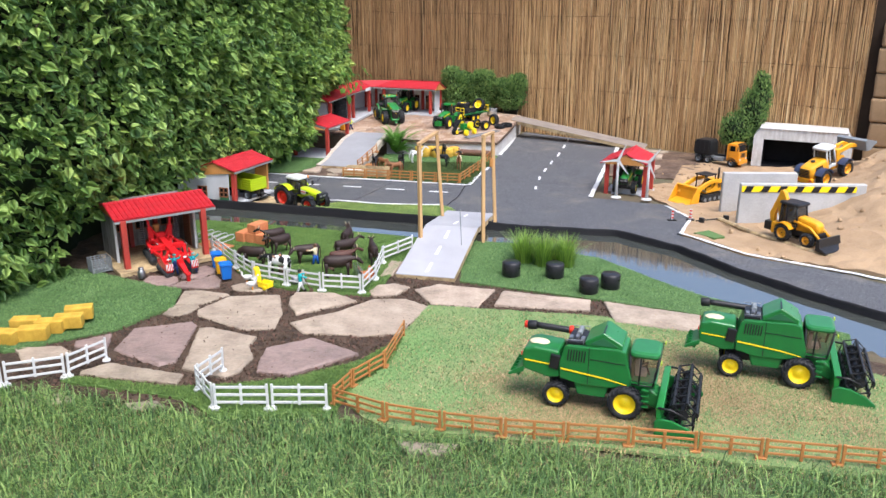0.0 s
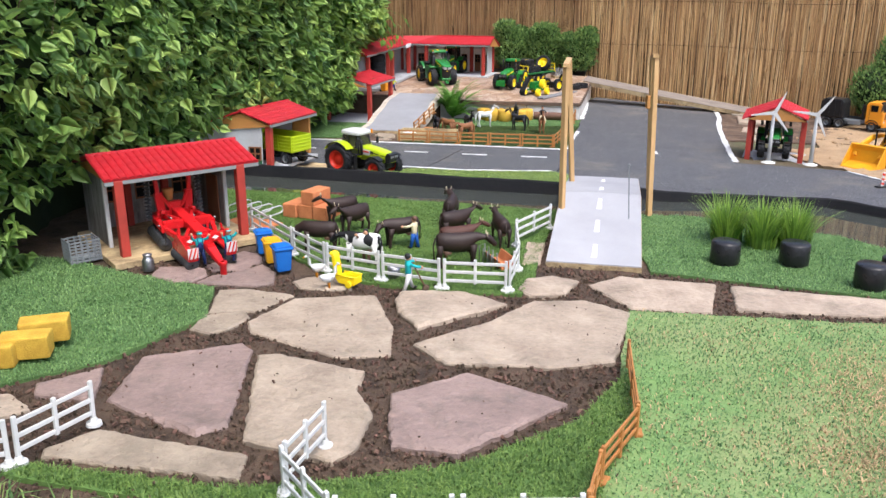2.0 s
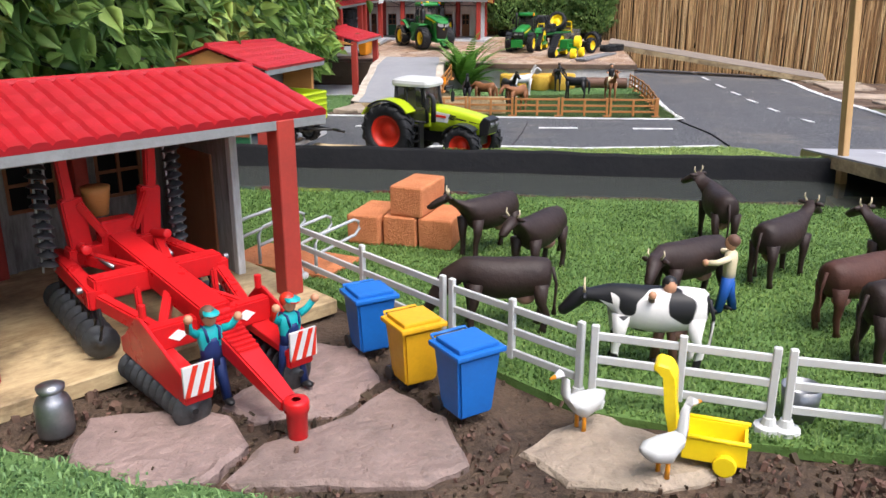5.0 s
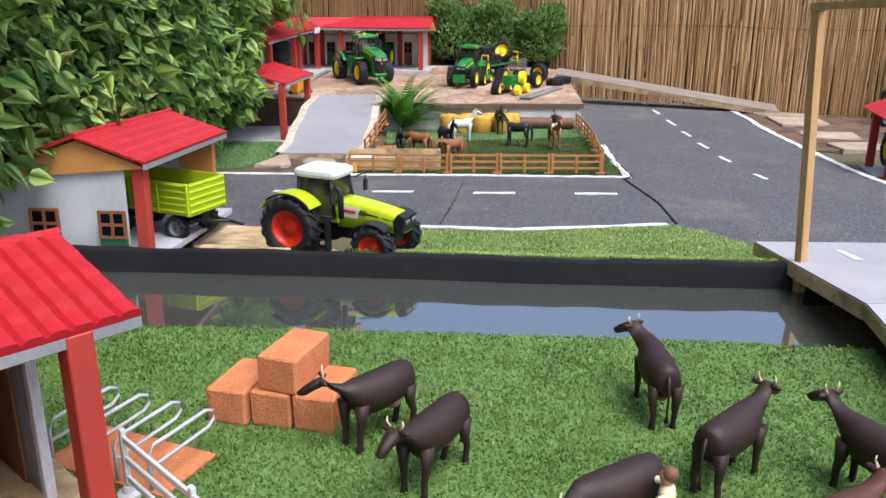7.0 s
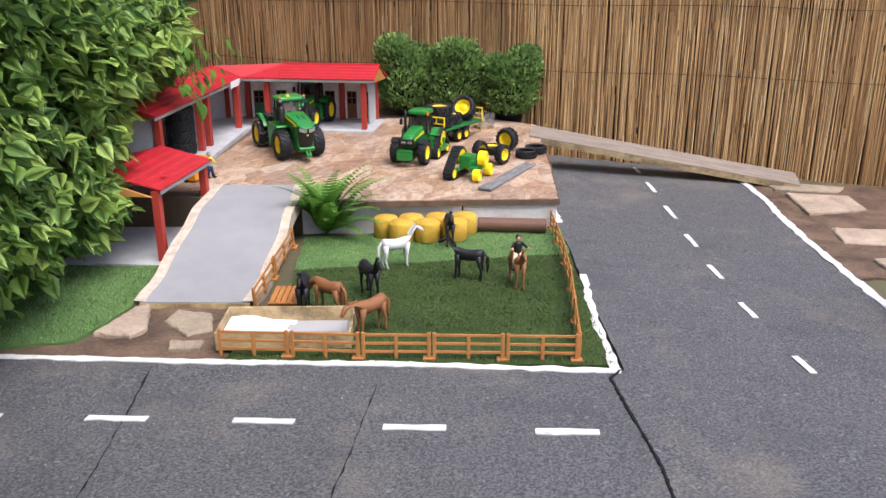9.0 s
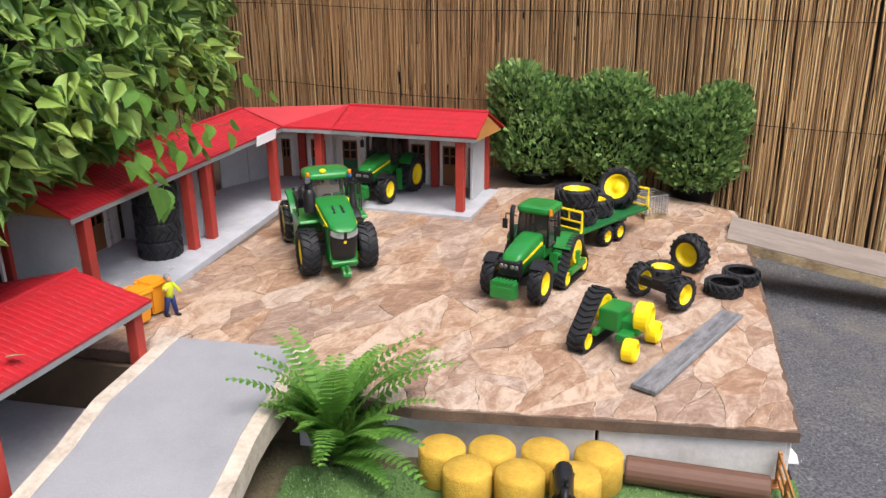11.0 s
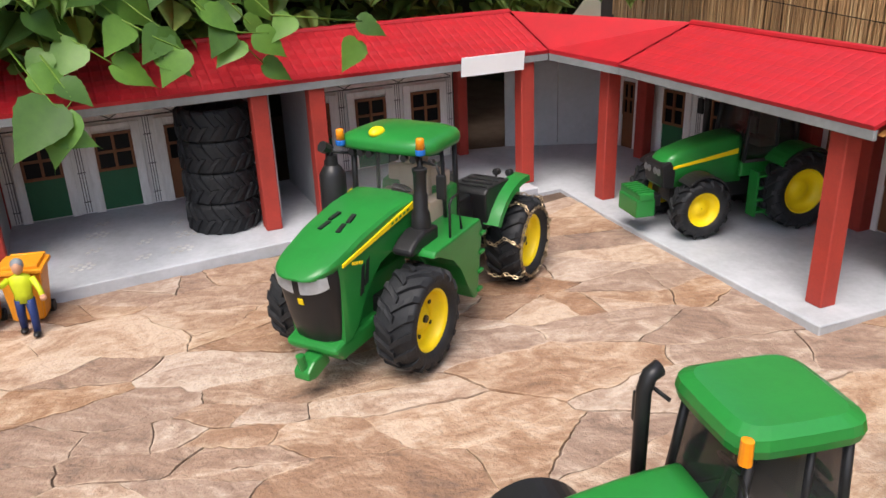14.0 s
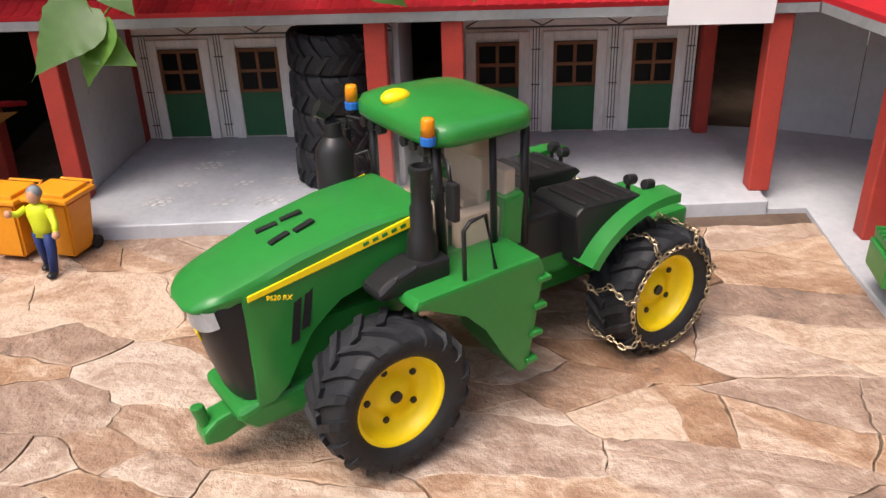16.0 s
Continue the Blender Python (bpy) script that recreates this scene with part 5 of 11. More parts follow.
def shed(label, loc, turn, x0, x1, D, he, hr, ridge, posts, wall="white_wall", floor="grey_floor", over=0.035, ends=(True, True), doors=(), name="farm_shed", base=0.012, front=0.05,
         back=True, category="shed", rib=0.0022, backposts=(), rows=5, eave=None, period=0.017, wall0=0.045, wall_spans=None, door_h=0.78, front_end=None, tilt=0.0, roof_span=None, side_x=None):
    """An open-fronted farm shed; x runs along its front, y to its back."""
    root = empty(name, label, category)
    root.matrix_basis = xf(loc, (0, tilt, turn))
    bm = BM()
    front_end = front if front_end is None else front_end
    foot = -0.014 if name == "stable" else 0.0
    lo = [bm.verts.new((x, y, foot)) for x, y in ((x0, -front), (x1, -front_end), (x1, D), (x0, D))]
    hi = [bm.verts.new((v.co.x, v.co.y, base)) for v in lo]
    bm.faces.new(lo[::-1]), bm.faces.new(hi)
    for i in range(4):
        bm.faces.new((lo[i], lo[(i + 1) % 4], hi[(i + 1) % 4], hi[i]))
    bmesh.ops.bevel(bm, geom=bm.edges[:], offset=0.0015, segments=1, affect="EDGES")
    part("floor", bm, floor, root)
    for p in posts:
        px, py = p if isinstance(p, tuple) else (p, 0)
        post(root, px, py, he - base, z=base)
    if back:
        for a, b in wall_spans or [(x0, x1)]:
            bm = BM()
            box(bm, (b - a, 0.008, he + 0.02 - base), ((a + b) / 2, D - 0.006, base + (he + 0.02 - base) / 2))
            part("back_wall", bm, wall, root)
            trusses(root, a + 0.02, b - 0.02, D - 0.014, he - 0.045, he - 0.006)
        for p in backposts:
            post(root, p, D - 0.024, he - base, z=base, w=0.022)
    for (dx, w, kind) in doors:
        door_unit(root, dx, D - 0.0105, base, w, (he - base) * door_h, lower=kind, wall=wall)
    wx0, wx1 = side_x or (x0, x1)
    for flag, x, s in ((ends[0], wx0, 1), (ends[1], wx1, -1)):
        if flag:
            bm = BM()
            box(bm, (0.008, D - wall0 - 0.005, he - base), (x + s * 0.006, wall0 + (D - wall0 - 0.005) / 2, base + (he - base) / 2), bev=0.001)
            part("side_wall", bm, wall, root)
    ox, end = roof_span or (x0 - over, x1 + over)
    L = end - ox
    over = over if eave is None else eave
    roof_panel((ox, -over, he), (1, 0, 0), (0, ridge + over, hr - he), L, math.hypot(ridge + over, hr - he), root, rib, period, rows)
    zb = hr - (hr - he) / (ridge + over) * (D + over - ridge)
    roof_panel((ox, D + over, zb), (1, 0, 0), (0, -(D + over - ridge), hr - zb), L, math.hypot(D + over - ridge, hr - zb), root, rib, period, rows)
    bm = BM()
    box(bm, (L, 0.006, 0.013), (ox + L / 2, -over + 0.003, he - 0.006), bev=0.001)
    part("fascia", bm, "fascia", root, "grey eaves board")
    bm = BM()
    cyl(bm, 0.006, L, (ox + L / 2, ridge, hr + 0.006), (0, 90, 0), 8)
    part("ridge_cap", bm, "red_roof", root)
    for x in (wx0 - 0.004, wx1 + 0.004):
        bm = BM()
        prism(bm, [(-0.01, he - 0.01), (D * 0.98, zb - 0.0), (ridge, hr - 0.006)], x - 0.004, x + 0.004, m=xf((0, 0, 0)))
        bmesh.ops.transform(bm, matrix=Matrix(((0, 1, 0, 0), (1, 0, 0, 0), (0, 0, 1, 0), (0, 0, 0, 1))), verts=bm.verts)
        part("gable", bm, "ochre", root, "ochre wooden gable")
    return root


b1 = shed("machine shed with red ribbed roof and wooden floor beside the hedge", (-1.368, 3.9, gz(-1.36, 3.9)), 36, -0.243, 0.231, 0.36, 0.260, 0.306, 0.168, [-0.19, 0.20], wall="old_wall", floor="board",
          doors=[(-0.135, 0.105, "old_wall"), (-0.005, 0.105, "old_wall"), (0.125, 0.105, "old_wall")], base=0.02, front=0.066, backposts=(-0.07, 0.06), rib=0.0042, rows=4, period=0.0235, wall0=0.121,
          roof_span=(-0.231, 0.265), side_x=(-0.206, 0.199), wall_spans=[(-0.206, 0.199)], eave=0.012)
for x, sg in ((-0.206, 1), (0.199, -1)):
    bm = BM()
    box(bm, (0.012, 0.012, 0.238), (x + sg * 0.006, 0.117, 0.139), bev=0.001)
    part("wall_edge", bm, "white_wall", b1, "pale weathered wall edge")
    bm = BM()
    box(bm, (0.004, 0.10, 0.17), (x + sg * 0.0125, 0.215, 0.106), bev=0.001)
    part("side_door", bm, "door_brown" if sg < 0 else "old_wall", b1, "weathered plank door")
b2 = shed("small garage with red roof and grey walls", (-1.225, 5.235, -0.003), 74, -0.25, 0.235, 0.40, 0.216, 0.268, 0.135, [(-0.225, 0.012)], wall="grey_wall", name="farm_garage", base=0.015, front=0.02, rib=0.0014, over=0.03, category="garage", tilt=2.4, roof_span=(-0.258, 0.245), side_x=(-0.238, 0.235), eave=0.015)
bm = BM()
box(bm, (0.02, 0.09, 0.2), (0.222, 0.06, 0.12), bev=0.002)
part("end_board", bm, "ochre", b2, "ochre end board")


def side_window(parent, x, y, z, w, h, label="brown barred window"):
    bm = BM()
    box(bm, (0.004, w, h), (x, y, z))
    pane = part("window", bm, "dark_pane", parent, label)
    bm = BM()
    for k in (-1, 0, 1):
        box(bm, (0.006, 0.006, h + 0.006), (x - 0.002, y + k * w / 2, z))
    for k in (-1, 0, 1):
        box(bm, (0.0055, w + 0.006, 0.006), (x - 0.002, y, z + k * h / 2))
    part("window_frame", bm, "door_brown", pane)


side_window(b2, -0.252, 0.07, 0.085, 0.055, 0.055)
side_window(b2, -0.252, 0.22, 0.085, 0.06, 0.06)
bm = BM()
box(bm, (0.006, 0.062, 0.045), (-0.251, 0.07, 0.034), bev=0.001)
part("door", bm, "door_green", b2, "green door below the window")

shed("open carport with red roof and red posts", (-0.94, 7.185, gz(-0.94, 7.185) - 0.004), 72, -0.205, 0.28, 0.35, 0.262, 0.310, 0.165, [-0.157, 0.25, (-0.157, 0.31), (0.25, 0.333)], ends=(False, False), back=False, name="carport", base=0.012, front=0.03, rib=0.0012, category="carport", roof_span=(-0.172, 0.285), eave=0.025)
b4 = shed("open fuel station roof in red on red posts", (1.4217, 5.720, -0.125), 66, -0.03, 0.30, 0.30, 0.250, 0.312, 0.135, [0.0, 0.27, (0.0, 0.27), (0.27, 0.27)], ends=(False, False), back=False, name="carport", base=0.012, front=0.03, rib=0.0014, over=0.014, category="carport")

zA = 0.049
LEFT_WING = xf((-1.0314, 7.6637, zA), (0, -1.1, 72))
left_wing = shed("long stable wing with red roof and pale barn doors", (-1.0314, 7.6637, zA), 72, -0.04, 0.895, 0.262, 0.249, 0.304, 0.125, [-0.016, 0.401, 0.496, 0.892], name="stable", base=0.008, front=0.104, front_end=0.046, tilt=-1.1,
                 doors=[(0.060, 0.098, "door_green"), (0.1835, 0.098, "door_green"), (0.305, 0.094, "door_brown"), (0.5575, 0.098, "door_green"), (0.6765, 0.098, "door_green"), (0.797, 0.098, "door_green")], door_h=0.665,
                 wall="barn_wall", wall_spans=[(-0.035, 0.405), (0.505, 0.862)], backposts=(-0.02, 0.874), ends=(False, False), category="stable", eave=0.02, rib=0.001)
for x in (-0.014, 0.422, 0.500):
    bm = BM()
    box(bm, (0.008, 0.22, 0.22), (x, 0.14, 0.118), bev=0.001)
    part("partition", bm, "grey_wall", left_wing, "grey partition wall")
# grooves of the moulded wall, and the round studs of the floor
for x in (0.004, 0.1218, 0.2445, 0.362, 0.617, 0.737, 0.853):
    bm = BM()
    for k in (-1, 0, 1):
        tube(bm, [(x + k * 0.0045, 0.2515, 0.01), (x + k * 0.0045, 0.2515, 0.172)], 0.0007, 4)
    for z in (0.03, 0.085, 0.14):
        tube(bm, [(x - 0.007, 0.251, z), (x + 0.007, 0.251, z)], 0.0009, 4)
    part("pilaster_moulding", bm, "groove", left_wing, "dark grooves between the doors")
bm = BM()
for a, b, n in ((-0.03, 0.40, 4), (0.51, 0.858, 3)):
    tube(bm, [(a, 0.2515, 0.174), (b, 0.2515, 0.174)], 0.0014, 4)
    for k in range(n):
        x, w = a + k * (b - a) / n, (b - a) / n
        tube(bm, [(x, 0.2515, 0.176), (x + w / 2, 0.2515, 0.206)], 0.0011, 4)
        tube(bm, [(x + w, 0.2515, 0.176), (x + w / 2, 0.2515, 0.206)], 0.0011, 4)
part("brace_moulding", bm, "groove", left_wing, "dark lines of the moulded roof braces")
for cx, cy, n in ((0.10, -0.03, 3), (0.19, -0.03, 2), (0.25, -0.03, 3), (0.12, 0.04, 2), (0.20, 0.04, 2), (0.27, 0.04, 3), (0.13, 0.11, 3), (0.26, 0.11, 2), (0.14, 0.17, 2), (0.55, -0.02, 3), (0.66, -0.02, 3), (0.60, 0.05, 2)):
    bm = BM()
    for i in range(n):
        for j in range(3 if n > 2 else 2):
            cyl(bm, 0.0042, 0.0008, (cx + (i - n / 2) * 0.0125 + (j % 2) * 0.006, cy + j * 0.0105, 0.0084), (0, 0, 0), 8)
    part("floor_stud", bm, "white_wall", left_wing, "raised pale round studs in the floor")["kind"] = "stuff"
zB = 0.054
RIGHT_WING = xf((-0.13, 8.40, zB), (0, 0, -19))
right_wing = shed("short stable wing with red roof over a parked tractor", (-0.13, 8.40, zB), -19, -0.425, 0.05, 0.30, 0.258, 0.314, 0.112, [0.0, (-0.503, 0.0), (-0.30, 0.27), (0.0, 0.295), (-0.18, 0.27)], name="stable", base=0.009, front=0.052,
                  doors=[(-0.36, 0.085, "door_brown"), (-0.25, 0.085, "door_green"), (-0.13, 0.085, "door_brown"), (-0.035, 0.08, "door_green")], door_h=0.66, ends=(False, False), wall="barn_wall", wall_spans=[(-0.425, -0.004)], category="stable", over=0.012, eave=0.03, rib=0.0005)
bm = BM()
box(bm, (0.01, 0.148, 0.245), (-0.004, 0.212, 0.131), bev=0.001)
part("side_wall", bm, "grey_wall", right_wing, "plain grey side wall")


def corner_roof():
    """The short roof that joins the two wings, with its eaves board and the two walls under it."""
    A, B, inv = LEFT_WING, RIGHT_WING, LEFT_WING.inverted()
    e0, e1 = A @ Vector((0.932, -0.02, 0.249)), B @ Vector((-0.438, -0.03, 0.258))
    r0, r1 = A @ Vector((0.932, 0.125, 0.304)), B @ Vector((-0.438, 0.112, 0.314))
    b0, b1 = A @ Vector((0.95, 0.28, 0.245)), B @ Vector((-0.45, 0.34, 0.25))
    mid = Vector((-0.90, 8.92, 0.29))
    up = Vector((0, 0, 0.0075))
    V = [inv @ p for p in (e0, e1, r1, r0, e0 + up, e1 + up, r1 + up, r0 + up, b0, mid, b1, b0 + up, mid + up, b1 + up)]
    F = [(4, 5, 6, 7), (0, 3, 2, 1), (0, 1, 5, 4), (7, 6, 13, 12), (7, 12, 11), (3, 8, 9), (3, 9, 10, 2)]
    raw("corner_roof", [tuple(v) for v in V], F, "red_roof", left_wing)
    W = [inv @ p for p in (e0 - up * 1.6, e1 - up * 1.6, e1, e0)]
    n = Vector((0.002, -0.005, 0))
    raw("corner_fascia", [tuple(v + q) for q in (n, n * 0) for v in W], [(0, 1, 2, 3), (7, 6, 5, 4), (0, 4, 5, 1), (3, 2, 6, 7)], "fascia", left_wing, "grey eaves board")
    for p, q in (((-0.985, 8.70), (-0.905, 8.785)), ((-0.904, 8.786), (-0.818, 8.872))):
        p, q = Vector((*p, zB)), Vector((*q, zB))
        d = (q - p).normalized()
        n = Vector((-d.y, d.x, 0)) * 0.008
        W = [inv @ v for v in (p, q, q + n, p + n)]
        raw("corner_wall", [tuple(v + Vector((0, 0, h))) for h in (0.0, 0.255) for v in W], [(0, 1, 5, 4), (1, 2, 6, 5), (2, 3, 7, 6), (3, 0, 4, 7), (4, 5, 6, 7)], "grey_wall", left_wing, "plain grey corner wall")


corner_roof()
bay = empty("stable_bay", "pale barn wall bay with brown and green doors", "stable")
bay.matrix_basis = xf((-0.816, 8.876, zB), (0, 0, -9))
bm = BM()
box(bm, (0.376, 0.008, 0.262), (0.19, 0.004, 0.131))
part("back_wall", bm, "barn_wall", bay)
trusses(bay, 0.02, 0.36, -0.004, 0.205, 0.25)
for x, w, kind in ((0.042, 0.066, "door_brown"), (0.168, 0.088, "door_green"), (0.290, 0.088, "door_green")):
    door_unit(bay, x, -0.0005, 0.009, w, 0.165, lower=kind, wall="barn_wall")
for x in (0.096, 0.229, 0.352):
    bm = BM()
    for k in (-1, 0, 1):
        tube(bm, [(x + k * 0.0045, -0.001, 0.01), (x + k * 0.0045, -0.001, 0.172)], 0.0007, 4)
    part("pilaster_moulding", bm, "groove", bay, "dark grooves between the doors")
post(bay, 0.0, -0.022, 0.25, w=0.022)
post(bay, 0.116, -0.034, 0.25, w=0.026)
bm = BM()
box(bm, (0.124, 0.0015, 0.034), (0.8135, -0.028, 0.244), (8, 0, 0))
sign = part("paper_sign", bm, "paper")
sign.matrix_basis = LEFT_WING
tagged(sign, "blank white paper strip hanging under the stable eaves", "sign")

# ---- bridge, ramps and gate frame ----
def slope_board(name, label, a, b, w, thick, za, zb, material="grey_deck", sag=0.0, core=True, dashes=0):
    """A board from a to b (x, y), its top at za and zb."""
    root = empty(name, label, "ramp")
    a, b = Vector(a), Vector(b)
    L = (b - a).length
    ang = math.atan2(b.y - a.y, b.x - a.x)
    root.matrix_basis = xf((a.x, a.y, 0), (0, 0, math.degrees(ang)))
    n = 12
    V = []
    for k in range(n + 1):
        t = k / n
        z = za + (zb - za) * t + sag * math.sin(t * math.pi * 2)
        for y in (-w / 2, w / 2):
            V.append((L * t, y, z))
    for k in range(n + 1):
        t = k / n
        z = za + (zb - za) * t + sag * math.sin(t * math.pi * 2) - thick
        for y in (-w / 2, w / 2):
            V.append((L * t, y, z))
    o = 2 * (n + 1)
    F = []
    for k in range(n):
        i = 2 * k
        F += [(i, i + 2, i + 3, i + 1), (o + i, o + i + 1, o + i + 3, o + i + 2), (i, o + i, o + i + 2, i + 2), (i + 1, i + 3, o + i + 3, o + i + 1)]
    F += [(0, 1, o + 1, o), (2 * n, o + 2 * n, o + 2 * n + 1, 2 * n + 1)]
    raw("deck", V, F, material, root)
    if core:
        C = [(x + (0.0015 if x > 0.001 else -0.0015) * (k in (0, 1) or x > L - 0.001), y * (1 + 0.003 / w), z - 0.004 - (0.012 if k >= o else 0.0)) for k, (x, y, z) in enumerate(V)]
        raw("core_board", C, F, "board", root, "brown plywood edge")
    for k in range(dashes):
        t = (k + 0.45) / dashes
        h = 0.05 / L
        bm = BM()
        v = []
        for tt, ww in ((t - h, 0.009), (t + h, 0.007)):
            z = za + (zb - za) * tt + sag * math.sin(tt * math.pi * 2) + 0.0012
            v += [(L * tt, -ww, z), (L * tt, ww, z)]
        raw("marking", [v[0], v[2], v[3], v[1]], [(0, 1, 2, 3)], "road_paint", root, "white painted dash")
    return root


slope_board("bridge_ramp", "grey felt-covered ramp up to the canal bridge", (-0.086, 3.70), (0.045, 4.27), 0.285, 0.012, gz(-0.08, 3.73) + 0.018, 0.094, dashes=3)
slope_board("bridge_deck", "grey board bridge across the canal with white dashes", (0.045, 4.272), (0.165, 4.79), 0.285, 0.014, 0.094, 0.032, dashes=2)
slope_board("yard_ramp", "grey curved ramp with pale edges up to the yard", (-0.853, 6.575), (-0.657, 7.475), 0.325, 0.012, gz(-0.85, 6.55) + 0.016, plat(-0.65, 7.475) + 0.006, sag=-0.012, material="ramp_felt")

def ramp_edge(a, b, w, za, zb, sag, s):
    root = bpy.data.objects["yard_ramp"]
    L = (Vector(b) - Vector(a)).length
    n = 14
    V, F = [], []
    for k in range(n + 1):
        t = k / n
        z = za + (zb - za) * t + sag * math.sin(t * math.pi * 2)
        for dy, dz in ((-0.008, 0.001), (-0.006, 0.003), (0.026, 0.003), (0.026, -0.05)):
            V.append((L * t, s * (w / 2 - 0.012 + dy + 0.004 * math.sin(k * 1.3 + s) + 0.012 * math.sin(t * math.pi)), z + dz + 0.0015 * math.sin(k * 2.1)))
    for k in range(n):
        for j in range(3):
            i = 4 * k + j
            F.append((i, i + 1, i + 5, i + 4))
    raw("edge_strip", V, F, "pale_edge", root, "pale worn edge strip")


for s in (-1, 1):
    ramp_edge((-0.853, 6.575), (-0.657, 7.475), 0.325, gz(-0.85, 6.55) + 0.016, plat(-0.65, 7.475) + 0.006, -0.012, s)


def gate_side(posts, label):
    """Two thin posts, each from its foot to its top, and a rail that joins the tops."""
    root = empty("timber_gate_frame", label, "gate frame", "gate frames beside the bridge")
    tops = []
    for (x, y), (tx, ty, tz) in posts:
        a, b = Vector((x, y, gz(x, y) - 0.012)), Vector((tx, ty, tz))
        q = (b - a).to_track_quat("Z", "Y").to_matrix().to_4x4()
        bm = BM()
        box(bm, (0.0175, 0.0175, (b - a).length), (0, 0, (b - a).length / 2), bev=0.001)
        bmesh.ops.transform(bm, matrix=Matrix.Translation(a) @ q @ Matrix.Rotation(radians(10), 4, "Z"), verts=bm.verts)
        part("post", bm, "wood", root)
        tops.append(b)
    a, b = tops
    d = (b - a).normalized()
    bm = BM()
    box(bm, (0.02, 0.012, (b - a).length + 0.03), (0, 0, (b - a).length / 2))
    bmesh.ops.transform(bm, matrix=Matrix.Translation(a + Vector((0, 0, 0.007))) @ d.to_track_quat("Z", "Y").to_matrix().to_4x4(), verts=bm.verts)
    part("top_rail", bm, "wood", root)
    return root


gate_side([((-0.116, 4.14), (-0.122, 4.15, 0.556)), ((0.002, 4.610), (-0.037, 4.610, 0.535))], "pine gate frame of two thin posts and a rail")
gr2 = gate_side([((0.214, 4.22), (0.209, 4.27, 0.575)), ((0.297, 4.55), (0.272, 4.55, 0.545))], "pine gate frame with a small ochre block on one post")
bm = BM()
box(bm, (0.02, 0.03, 0.05), (0.268, 4.545, 0.385), bev=0.002)
part("block", bm, "ochre", gr2, "small ochre block")
rod = empty("thin_rod", "thin grey rod standing on the bridge ramp", "rod")
bm = BM()
tube(bm, [(0.095, 4.03, 0.05), (0.085, 4.04, 0.245)], 0.0018, 6)
part("stick", bm, "grey_plastic", rod)
bm = BM()
ball(bm, 0.005, (0.085, 4.04, 0.247), u=8, v=6)
part("tip", bm, "grey_plastic", rod)

# ---- concrete bunker, hall and walls on the sand ----
def bunker():
    root = empty("bunker", "pale concrete block bunker with hazard stripes", "bunker")
    def wall(ax, ay, bx, by, z0, z1, t, name="wall"):
        bm = BM()
        L = math.hypot(bx - ax, by - ay)
        box(bm, (L, t, z1 - z0), ((ax + bx) / 2, (ay + by) / 2, (z0 + z1) / 2), (0, 0, math.degrees(math.atan2(by - ay, bx - ax))), bev=0.004)
        return part(name, bm, "concrete", root)
    wall(1.735, 4.73, 2.46, 4.71, -0.06, 0.225, 0.035)
    wall(1.76, 5.11, 2.22, 5.10, -0.07, 0.205, 0.035)
    wall(2.30, 4.74, 2.24, 5.08, -0.05, 0.12, 0.03)
    d = Vector((0.725, -0.02)).normalized()
    ang = math.degrees(math.atan2(d.y, d.x))
    bm = BM()
    box(bm, (0.66, 0.004, 0.034), (2.07 - 0.0006, 4.7208 - 0.0205, 0.195), (0, 0, ang))
    band = part("hazard_band", bm, "yellow", root, "yellow and black hazard band")
    for k in range(7):
        bm = BM()
        c = Vector((2.07, 4.7208)) + d * (-0.29 + k * 0.097)
        prism(bm, [(-0.03, -0.017), (0.012, -0.017), (0.03, 0.017), (-0.012, 0.017)], -0.003, 0.003, m=xf((c.x - 0.0006, c.y - 0.0214, 0.195), (0, 0, ang)))
        part("stripe", bm, "black", band)
    return root


bunker()


def hall():
    root = empty("vehicle_hall", "low white hall with dark open front", "hall")
    root.matrix_basis = xf((2.66, 7.06, gz(2.66, 7.06)), (0, 0, -24))
    out = [(0, 0), (0, 0.26), (0.05, 0.325), (0.72, 0.325), (0.77, 0.26), (0.77, 0), (0.69, 0), (0.69, 0.235), (0.08, 0.235), (0.08, 0)]
    bm = BM()
    prism(bm, out, 0, 0.32)
    part("shell", bm, "white_wall", root)
    # added black panels paint the shade of the open hall on its inner faces
    bm = BM()
    box(bm, (0.61, 0.01, 0.235), (0.385, 0.31, 0.1175))
    box(bm, (0.004, 0.27, 0.235), (0.082, 0.17, 0.1175))
    box(bm, (0.004, 0.27, 0.235), (0.688, 0.17, 0.1175))
    box(bm, (0.6, 0.27, 0.004), (0.385, 0.17, 0.232))
    box(bm, (0.6, 0.29, 0.004), (0.385, 0.16, 0.004))
    part("lining", bm, "liner", root, "black panels that paint the shade inside the hall")
    bm = BM()
    box(bm, (0.69, 0.34, 0.006), (0.385, 0.16, 0.3285), bev=0.002)
    part("roof", bm, "white_wall", root, "pale roof sheet")
    return root


hall()
pillar = empty("stone_pillar", "brown sandstone block pillar at the fence end", "pillar", kind="structure")
for k in range(6):
    bm = BM()
    box(bm, (0.42, 0.26, 0.193), (0, 0, 0), bev=0.022, seg=3)
    for v in bm.verts:
        v.co += Vector((noise.noise(v.co * 9 + Vector((k, 0, 0))), noise.noise(v.co * 9 + Vector((0, k, 4))), noise.noise(v.co * 9 + Vector((3, 0, k))))) * 0.010
    ob = part("block", bm, "rust_stone", pillar, "", True)
    ob.matrix_basis = xf((3.745 + 0.012 * (k % 2), 6.85, -0.06 + k * 0.2), (0, 0, -30 + 2 * (k % 3)))


